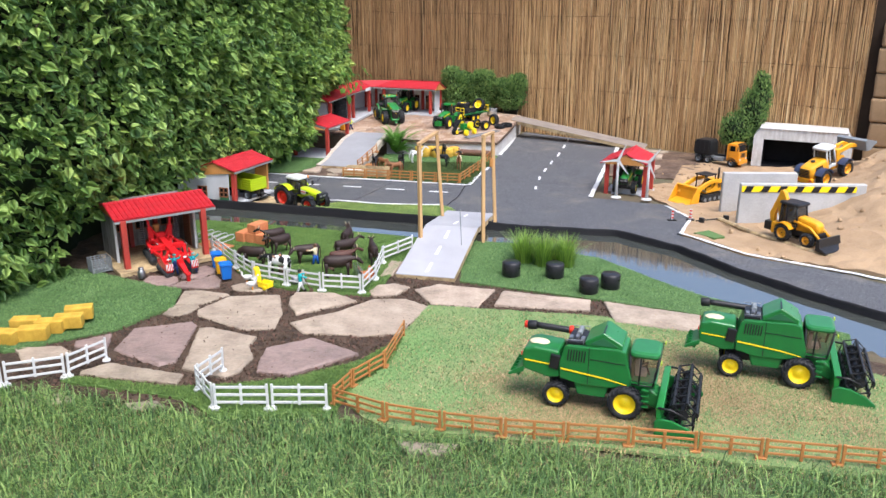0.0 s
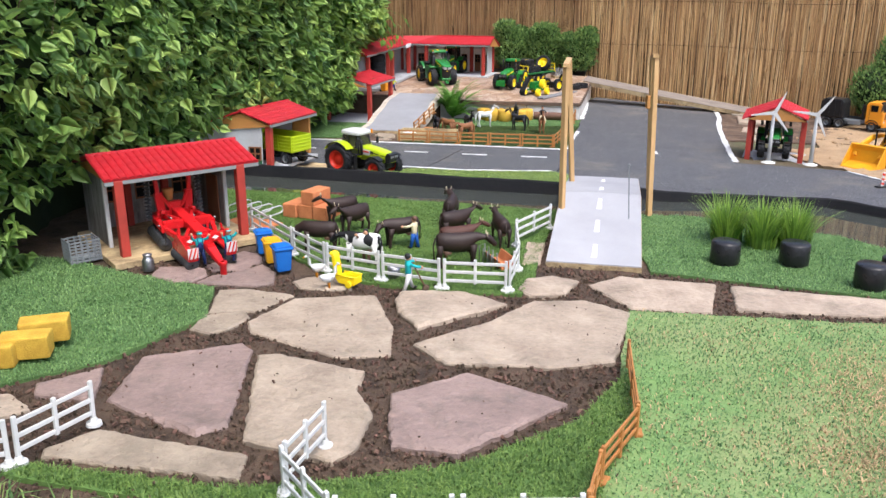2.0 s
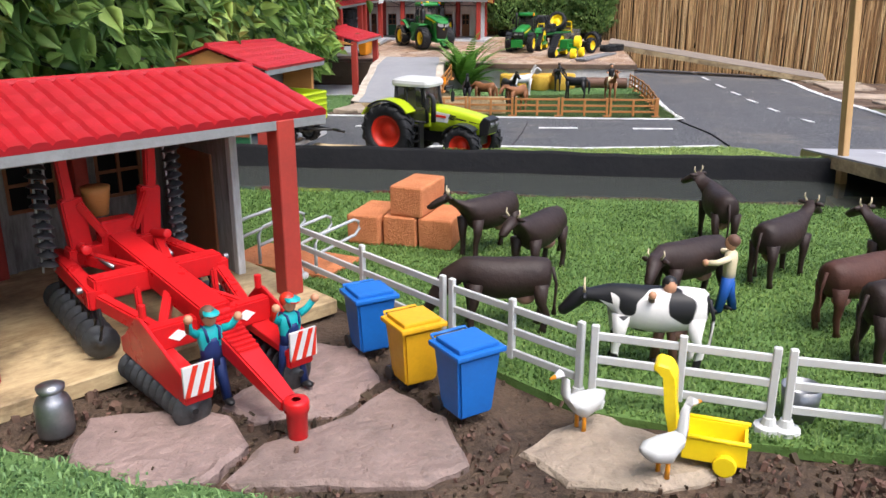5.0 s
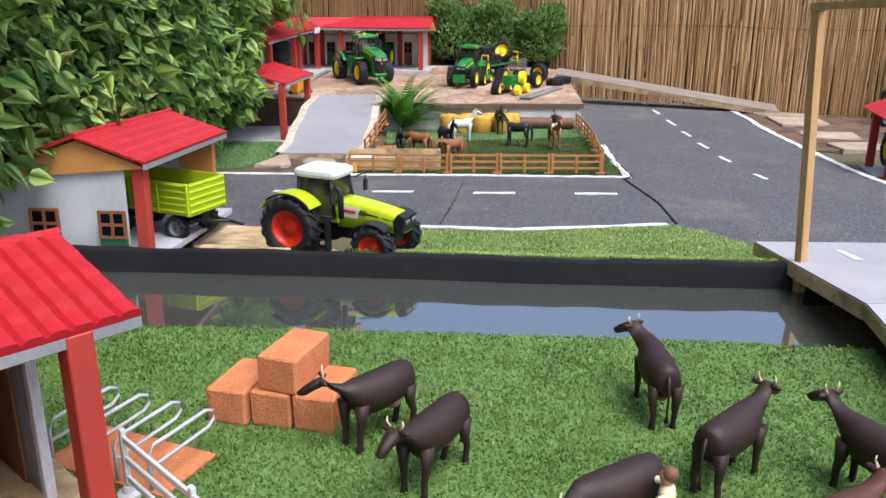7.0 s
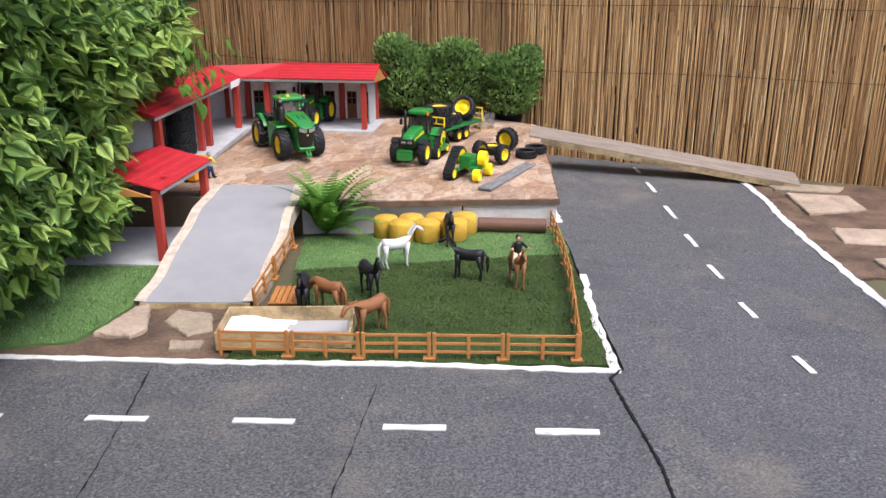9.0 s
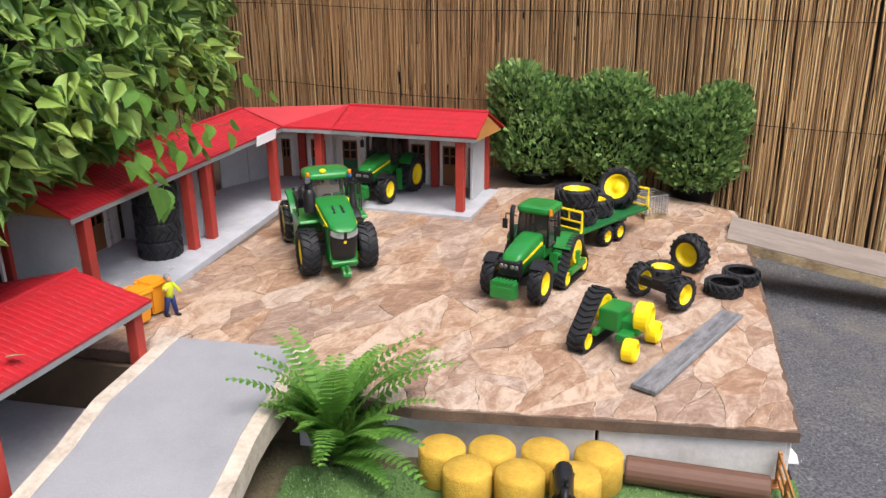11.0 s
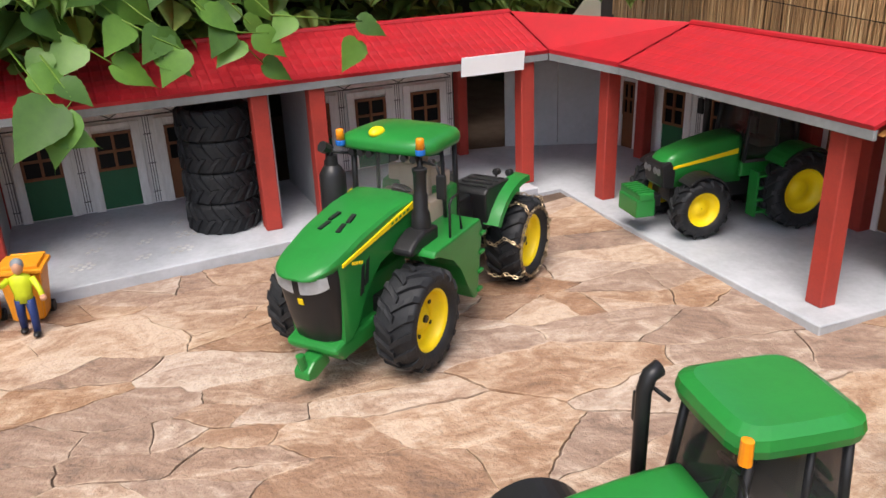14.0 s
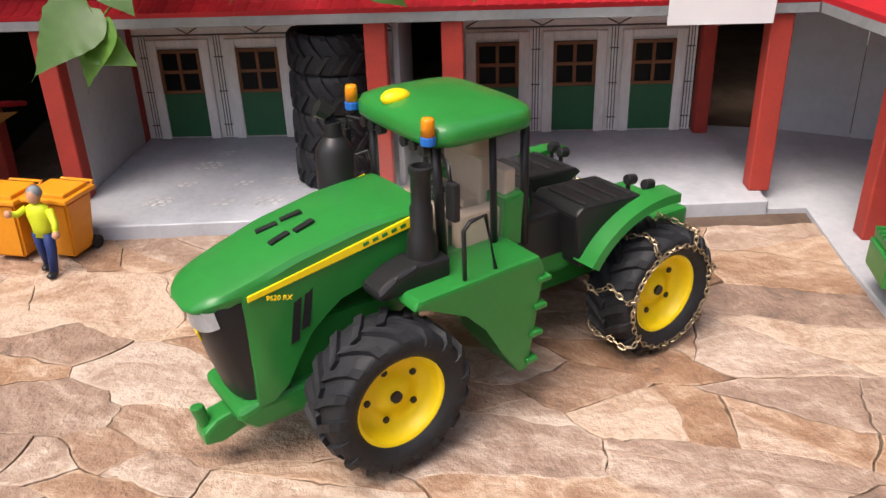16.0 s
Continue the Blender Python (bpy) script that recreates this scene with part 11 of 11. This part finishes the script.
trough(-0.365, 3.735, 18, "orange feed trough with grey steel hoops", "bale_orange")
cb = empty("cattle_cubicles", "grey tubular cattle cubicles on an orange board", "cubicles")
box_part(cb, "base_board", "bale_orange", ((0.19, 0.10, 0.006), (0.02, 0, 0.003)))
for k in range(4):
    x = -0.06 + 0.052 * k
    bar_part(cb, "hoop", "grey_tube", 0.0026, [(x, -0.045, 0.0), (x, -0.045, 0.052), (x + 0.004, -0.038, 0.064), (x + 0.01, -0.02, 0.068), (x + 0.012, 0.045, 0.068), (x + 0.012, 0.058, 0.062), (x + 0.012, 0.060, 0.05), (x + 0.010, 0.05, 0.042), (x + 0.002, -0.044, 0.036)])
put(cb, -1.225, 4.205, gz(-1.2, 4.2) + 0.006, -34)

# paddock trough, pallet and yard oddments
tw = empty("sand_tray", "wooden tray filled with white grain by the paddock fence", "tray")
for s in (-1, 1):
    box_part(tw, "long_side", "board", ((0.352, 0.006, 0.05), (0, s * 0.084, 0.025)), bev=0.001)
    box_part(tw, "short_side", "board", ((0.006, 0.161, 0.05), (s * 0.173, 0, 0.025)), bev=0.001)
box_part(tw, "bottom", "grey_deck", ((0.338, 0.16, 0.005), (0, 0, 0.006)), bev=0.0)
bm = BM()
bmesh.ops.create_grid(bm, x_segments=56, y_segments=26, size=0.5, matrix=Matrix.Diagonal((0.336, 0.158, 1, 1)))
for v in bm.verts:
    u = (v.co.x + 0.02 + 0.03 * noise.noise(v.co * 16)) / 0.10
    v.co.z = 0.026 + 0.008 * noise.noise(v.co * 18) + 0.002 * noise.noise(v.co * 90) - 0.03 * max(0.0, min(1.4, 0.5 + 0.5 * u))
part("white_grain", bm, "grain", tw, "white grain filling")
put(tw, -0.587, 6.290, gz(-0.59, 6.27) + 0.006, -10.5)


def pallet(x, y, z, turn, label, m="brown_fence", s=1.0):
    t = empty("toy_pallet", label, "pallet", "pallets")
    for k in range(5):
        box_part(t, "slat", m, ((0.014, 0.09, 0.004), (-0.034 + k * 0.017, 0, 0.016)), bev=0.0008)
    for k in range(3):
        box_part(t, "runner", m, ((0.09, 0.01, 0.013), (0, -0.036 + k * 0.036, 0.0068)), bev=0.0008)
    put(t, x, y, z, turn)
    t.scale = s if isinstance(s, tuple) else (s,) * 3


pallet(-0.585, 6.545, gz(-0.6, 6.5) + 0.012, -11, "orange-brown toy pallet leaning by the ramp", s=(1.0, 1.5, 1.0))
pallet(0.49, 8.38, plat(0.49, 8.38), 20, "pale wooden toy pallet on the yard", "board", 0.9)
cg = empty("mesh_cage", "grey steel mesh cage box on the pallet", "cage")
for sx, sy, a in ((0, -1, 0), (0, 1, 0), (-1, 0, 90), (1, 0, 90)):
    bm = BM()
    for k in range(8):
        tube(bm, [(-0.04, 0, 0.004 + k * 0.008), (0.04, 0, 0.004 + k * 0.008)], 0.0012, 4)
        tube(bm, [(-0.04 + k * 0.0114, 0, 0), (-0.04 + k * 0.0114, 0, 0.06)], 0.0012, 4)
    bmesh.ops.transform(bm, matrix=xf((sx * 0.04, sy * 0.04, 0), (0, 0, a)), verts=bm.verts)
    part("mesh_side", bm, "steel", cg)
put(cg, 0.49, 8.38, plat(0.49, 8.38) + 0.018, 20)
gr = empty("grey_plank", "dark grey weathered toy plank lying on the yard", "plank")
bm = BM()
box(bm, (0.48, 0.056, 0.009), (0, 0, 0.0045), bev=0.0012)
part("board", bm, "weathered", gr)
for s in (-1, 1):
    bm = BM()
    box(bm, (0.474, 0.003, 0.0035), (0, s * 0.0235, 0.0102), bev=0.0006)
    part("rim", bm, "fascia", gr, "raised rim along the plank")
put(gr, 0.358, 7.443, plat(0.36, 7.46) + 0.001, 50.6)
for k, (x, y, s) in enumerate(((-0.98, 7.12, 0.03),)):
    ob = leaves("fallen_leaf", np.array([[x, y, gz(x, y) + 0.29]]), np.array([[0.6, 0.4, 0.05]]), np.array([0.035]), "blade_dry")
    tagged(ob, "dry brown leaf lying on the carport roof", "leaf")


# ---- plants ----
def fern(x, y, z, r, label):
    """Arching fronds with rows of leaflets that shorten to the tip."""
    t = empty("fern", label, "fern")
    rng = random.Random(6)
    for k in range(58):
        a = k * 2.399 + rng.uniform(-0.2, 0.2)
        L = r * rng.uniform(0.55, 1.15)
        tilt = radians(rng.uniform(34, 88))
        if math.cos(a) < -0.1:
            tilt = max(tilt, radians(70))
            L *= 0.8
        pts = [Vector((0, 0, 0))]
        n = 22
        for i in range(n):
            e = tilt - radians(62) * (i / n) ** 1.6
            pts.append(pts[-1] + Vector((math.cos(a) * math.cos(e), math.sin(a) * math.cos(e), math.sin(e))) * (L / n))
        bm = BM()
        tube(bm, pts, 0.0014, 4, taper=0.0005)
        for i in range(3, n + 1):
            p = pts[i]
            d = (pts[min(i + 1, n)] - pts[i - 1]).normalized()
            side = d.cross(Vector((0, 0, 1))).normalized()
            f = (i - 2) / (n - 1)
            w = 0.036 * (min(1, f * 4) ** 0.6) * (1.05 - f) ** 0.75 * (r / 0.25)
            for s in (-1, 1):
                q = p
                tip = q + side * s * w + d * w * 0.3 + Vector((0, 0, -w * 0.12))
                b = d * (0.0052 * (1.2 - 0.6 * f))
                v = [bm.verts.new(c) for c in (q - b, q + b, q + side * s * w * 0.55 + d * w * 0.2 + b, tip, q + side * s * w * 0.5 + d * w * 0.1 - b)]
                bm.faces.new(v)
        part("frond", bm, "fern", t)
    t.matrix_basis = xf((x, y, z))


fern(-0.42, 7.225, gz(-0.4, 7.24) + 0.006, 0.325, "green fern growing in front of the yard")


def thuja(x, y, z, lobes, label, seed, count=5200, name="thuja_bush", boxy=0.55, trunk=0.3):
    """A conifer of many small flat sprays round one or more lobes (x, y, z, width, height)."""
    t = empty(name, label, "bush", "conifers")
    rng = np.random.default_rng(seed)
    bm = BM()
    tube(bm, [(0, 0, 0), (0.004, 0, trunk * 0.5), (0, 0, trunk)], 0.012, 7, taper=0.004)
    part("trunk", bm, "bark", t)
    allp, alld = [], []
    # near-black lobes under the sprays paint the shade inside the bush
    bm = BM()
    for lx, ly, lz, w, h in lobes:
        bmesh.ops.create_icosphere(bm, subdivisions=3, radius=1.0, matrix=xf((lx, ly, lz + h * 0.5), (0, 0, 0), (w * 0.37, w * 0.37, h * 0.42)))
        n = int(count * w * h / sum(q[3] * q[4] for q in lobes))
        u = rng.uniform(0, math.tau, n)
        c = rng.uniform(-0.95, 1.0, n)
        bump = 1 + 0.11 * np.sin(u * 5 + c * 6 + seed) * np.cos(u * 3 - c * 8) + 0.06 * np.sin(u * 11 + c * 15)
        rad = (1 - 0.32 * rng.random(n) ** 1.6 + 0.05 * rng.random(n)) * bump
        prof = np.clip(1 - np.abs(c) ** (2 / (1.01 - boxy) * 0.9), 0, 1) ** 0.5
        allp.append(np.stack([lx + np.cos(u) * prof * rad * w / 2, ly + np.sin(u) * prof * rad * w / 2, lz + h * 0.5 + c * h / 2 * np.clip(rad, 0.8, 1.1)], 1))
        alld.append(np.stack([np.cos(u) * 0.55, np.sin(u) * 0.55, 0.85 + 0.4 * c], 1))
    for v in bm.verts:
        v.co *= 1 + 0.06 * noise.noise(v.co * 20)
    part("inner_growth", bm, "foliage_shade", t, "near-black core that paints the shade inside the bush")
    p, d = np.concatenate(allp), np.concatenate(alld)
    n = len(p)
    d = d + rng.normal(0, 0.38, (n, 3))
    d /= np.linalg.norm(d, axis=1, keepdims=True)
    s = np.cross(d, rng.normal(0, 1, (n, 3)))
    s /= np.linalg.norm(s, axis=1, keepdims=True)
    L = rng.uniform(0.012, 0.030, n)[:, None]
    rows = [p, p + d * L * 0.45 + s * L * 0.17, p + d * L * 0.55, p + d * L * 0.45 - s * L * 0.17, p + d * L * 0.95 + s * L * 0.26, p + d * L, p + d * L * 0.95 - s * L * 0.26]
    V = np.stack(rows, 1).reshape(-1, 3)
    tri = np.array([[0, 1, 2], [0, 2, 3], [2, 4, 5], [2, 5, 6], [1, 4, 2], [2, 6, 3]])
    F = (tri[None] + (np.arange(n) * 7)[:, None, None]).reshape(-1, 3)
    arr_mesh("foliage", V, F, "thuja", t)
    t.matrix_basis = xf((x, y, z))
    return t


for k, (x, y, w, h) in enumerate(((0.165, 8.82, 0.34, 0.40), (0.43, 8.73, 0.35, 0.39), (0.70, 8.61, 0.31, 0.365))):
    thuja(x, y, plat(x, y) - 0.01, [(0, 0, 0.035, w * 0.94, h - 0.06)] + [(0.085 * math.cos(i * 1.9 + k), 0.085 * math.sin(i * 1.9 + k), h * (0.42 + 0.07 * (i * 7 % 3)), w * 0.5, h * (0.42 + 0.05 * (i % 3))) for i in range(6)], "dense green thuja bush behind the yard", 20 + k, 15000, boxy=0.4)
    pot = empty("plant_pot", "black plastic plant pot under a thuja", "pot", "pots")
    bm = BM()
    lathe(bm, [(0.0005, 0), (0.06, 0), (0.075, 0.075), (0.08, 0.075), (0.08, 0.085), (0.07, 0.08), (0.0005, 0.07)], 20)
    part("pot_wall", bm, "black", pot, "", True)
    pot.matrix_basis = xf((x, y, plat(x, y) - 0.045))
thuja(2.62, 7.30, gz(2.6, 7.2), [(-0.03, 0, 0.1, 0.28, 0.32), (0.02, 0.02, 0.05, 0.3, 0.3), (0.10, 0.0, 0.24, 0.22, 0.40), (0.15, 0.0, 0.36, 0.18, 0.34), (0.13, 0.0, 0.58, 0.09, 0.2), (0.18, 0.0, 0.55, 0.07, 0.2)], "loose dark green conifer beside the reed fence", 31, 7000, boxy=0.1, trunk=0.5)


def clump(x, y, label, seed, h=0.16):
    t = empty("grass_clump", label, "ornamental grass", "ornamental grasses")
    rng = random.Random(seed)
    V, F = [], []
    for k in range(430):
        a, r0 = rng.uniform(0, math.tau), rng.uniform(0, 0.05)
        L, lean = h * rng.uniform(0.6, 1.15), rng.uniform(0.1, 0.75)
        w = 0.0028
        px, py = r0 * math.cos(a), r0 * math.sin(a)
        b = len(V)
        for i in range(5):
            s = i / 4
            d = L * lean * s * s * 0.9
            z = L * s * (1 - 0.35 * lean * s)
            ww = w * (1 - s * 0.9)
            x0, y0 = px + math.cos(a) * d, py + math.sin(a) * d
            V += [(x0 - math.sin(a) * ww, y0 + math.cos(a) * ww, z), (x0 + math.sin(a) * ww, y0 - math.cos(a) * ww, z)]
        for i in range(4):
            F.append((b + 2 * i, b + 2 * i + 1, b + 2 * i + 3, b + 2 * i + 2))
    raw("leaves", V, F, "grass_clump", t)
    t.matrix_basis = xf((x, y, gz(x, y) + 0.004))


M["grass_clump"] = leafy("grass_clump", (0.26, 0.42, 0.07), (0.13, 0.26, 0.04), 0.45, 0.4, 0.4)
clump(0.405, 3.955, "spiky green ornamental grass clump on the bank", 1)
clump(0.50, 3.90, "spiky green ornamental grass clump on the bank", 2)
clump(0.60, 3.885, "spiky green ornamental grass clump on the bank", 3)


def spray(pts, sizes, label, seed):
    """A trailing shoot of the hedge with a few large leaves."""
    t = empty("leafy_shoot", label, "shoot", "leafy shoots")
    bm = BM()
    tube(bm, pts, 0.0016, 5, taper=0.0008)
    part("stem", bm, "grass_clump", t, "thin green stem", True)
    rng = random.Random(seed)
    for k, s in enumerate(sizes):
        f = (k + 0.6) / len(sizes) * (len(pts) - 1)
        i = min(len(pts) - 2, int(f))
        p = Vector(pts[i]).lerp(Vector(pts[i + 1]), f - i)
        side = -1 if k % 2 else 1
        d = Vector((0.3 + rng.uniform(-0.2, 0.2), side * 0.6 + rng.uniform(-0.2, 0.2), -0.5 + rng.uniform(-0.3, 0.25)))
        leaves("leaf", np.array([p]), np.array([d]), np.array([s * 1.12]), "vine_leaf" if (k + seed) % 3 else "vine_leaf_dark", t, roll=0.5, seed=seed * 10 + k, shape=(BIG_LEAF_V, BIG_LEAF_F), face=(0.85, -0.15, 0.6))


HL = "trailing hedge shoot with large green leaves over the roof"
spray([(-1.03, 7.68, 0.56), (-0.95, 7.70, 0.495), (-0.944, 7.732, 0.443), (-0.938, 7.747, 0.37)], [0.055, 0.06, 0.055, 0.05], HL, 1)
spray([(-0.99, 7.87, 0.62), (-0.89, 7.89, 0.593), (-0.87, 7.961, 0.537), (-0.848, 8.026, 0.49), (-0.81, 8.145, 0.49)], [0.06, 0.06, 0.055, 0.06, 0.06, 0.05], HL, 2)
spray([(-1.0, 7.80, 0.58), (-0.915, 7.822, 0.539), (-0.89, 7.898, 0.491), (-0.863, 7.982, 0.40), (-0.845, 8.036, 0.335)], [0.06, 0.06, 0.065, 0.055, 0.055, 0.055, 0.05], HL, 3)
spray([(-0.93, 8.03, 0.47), (-0.843, 8.042, 0.42), (-0.80, 8.177, 0.401), (-0.804, 8.164, 0.36)], [0.05, 0.05, 0.05, 0.055], HL, 4)
spray([(-1.0, 7.73, 0.62), (-0.937, 7.753, 0.582), (-0.92, 7.806, 0.502), (-0.916, 7.82, 0.465)], [0.06, 0.065, 0.06, 0.055], HL, 6)
spray([(-0.98, 7.84, 0.48), (-0.90, 7.867, 0.433), (-0.886, 7.911, 0.394), (-0.90, 7.862, 0.37)], [0.06, 0.06, 0.055], HL, 8)
spray([(-0.90, 8.19, 0.60), (-0.789, 8.208, 0.552), (-0.762, 8.293, 0.497), (-0.715, 8.437, 0.43)], [0.05, 0.05, 0.055, 0.045, 0.05], HL, 9)
spray([(-1.06, 8.5, 0.5), (-0.98, 8.53, 0.46), (-0.90, 8.56, 0.41)], [0.045, 0.05, 0.045], HL, 10)
spray([(-1.02, 8.02, 0.47), (-0.96, 8.04, 0.43), (-0.92, 8.05, 0.40)], [0.055, 0.055, 0.05], HL, 11)

spray([(-1.0, 7.74, 0.44), (-0.95, 7.76, 0.42), (-0.911, 7.80, 0.385), (-0.90, 7.83, 0.36)], [0.06, 0.065, 0.065], HL, 12)
spray([(-0.98, 7.82, 0.47), (-0.92, 7.84, 0.43), (-0.886, 7.878, 0.40), (-0.87, 7.92, 0.375)], [0.055, 0.06, 0.06, 0.06], HL, 13)
spray([(-0.94, 7.95, 0.46), (-0.88, 7.96, 0.42), (-0.85, 7.985, 0.40), (-0.836, 8.03, 0.395)], [0.05, 0.055, 0.055], HL, 14)
spray([(-0.92, 7.73, 0.39), (-0.87, 7.744, 0.335), (-0.876, 7.724, 0.312), (-0.878, 7.711, 0.288)], [0.05, 0.075, 0.055], HL, 15)
spray([(-0.95, 7.70, 0.40), (-0.89, 7.715, 0.345), (-0.872, 7.725, 0.325)], [0.06, 0.09], HL, 17)

# ---- blades of turf and lawn ----
DEN = {"left": (34000, 0.010, "blade"), "field": (62000, 0.008, "blade"), "lip": (18000, 0.013, "blade_dark"), "pasture": (80000, 0.0085, "blade_dark"), "strip": (30000, 0.010, "blade"),
       "verge": (24000, 0.010, "blade_olive"), "paddock": (26000, 0.009, "blade_deep"), "paddock_back": (9000, 0.008, "blade"), "carport": (6000, 0.010, "blade")}
for key, (n, h, m) in DEN.items():
    blades("turf_blades", MATS[key], n, h, m, "short plastic turf fibres", height=mat_height(key), dz=0.005, lean=1.35, width=0.0011, seed=len(key) * 7 + n % 13)
FIELD_DRY = [([(0.05, 2.32), (0.2, 2.4), (0.45, 2.42), (0.75, 2.36), (0.78, 2.1), (0.5, 2.12), (0.2, 2.2)], 12000), ([(0.11, 2.55), (0.19, 2.63), (0.26, 2.57), (0.21, 2.49)], 1500), ([(0.32, 2.62), (0.62, 2.7), (0.95, 2.6), (1.0, 2.4), (0.6, 2.36), (0.34, 2.45)], 9000),
             ([(0.3, 2.95), (0.5, 3.0), (0.6, 2.75), (0.4, 2.68), (0.25, 2.8)], 3500), ([(0.7, 2.95), (0.95, 2.95), (1.2, 2.6), (1.35, 2.1), (0.85, 2.1), (0.8, 2.5)], 12000), ([(1.1, 2.7), (1.35, 2.6), (1.7, 2.2), (1.65, 1.95), (1.2, 2.0)], 7000)]
for k, (poly, n) in enumerate(FIELD_DRY):
    blades("dry_grass", poly, n, 0.009, "blade_dry", "dry straw-coloured fibres worn into the turf", dz=0.006, lean=1.6, width=0.0012, seed=77 + k, patchy=0.85, feather=0.07)
blades("dry_grass", MATS["field"], 4500, 0.010, "blade_dry", "dry straw-coloured fibres worn into the turf", dz=0.006, lean=1.6, width=0.0012, seed=71, patchy=0.9)
LAWN = [(-2.3, 0.9), (2.3, 0.9), (2.6, 1.9), (1.5, 1.93), (0.5, 2.06), (-0.15, 2.2), (-0.35, 2.29), (-0.7, 2.27), (-0.95, 2.36), (-1.3, 2.47), (-2.2, 2.4)]
blades("lawn_grass", LAWN, 130000, 0.044, "lawn_blade", "long uneven green lawn grass", dz=-0.012, lean=1.45, width=0.0011, seed=9, patchy=0.45)
blades("lawn_grass", LAWN, 26000, 0.078, "lawn_blade", "tall tufts of lawn grass", dz=-0.012, lean=1.6, width=0.0016, seed=10, patchy=0.95)
blades("dry_grass", LAWN, 22000, 0.03, "blade_dry", "dry straw among the lawn grass", dz=-0.010, lean=2.0, width=0.0011, seed=12, patchy=0.9)
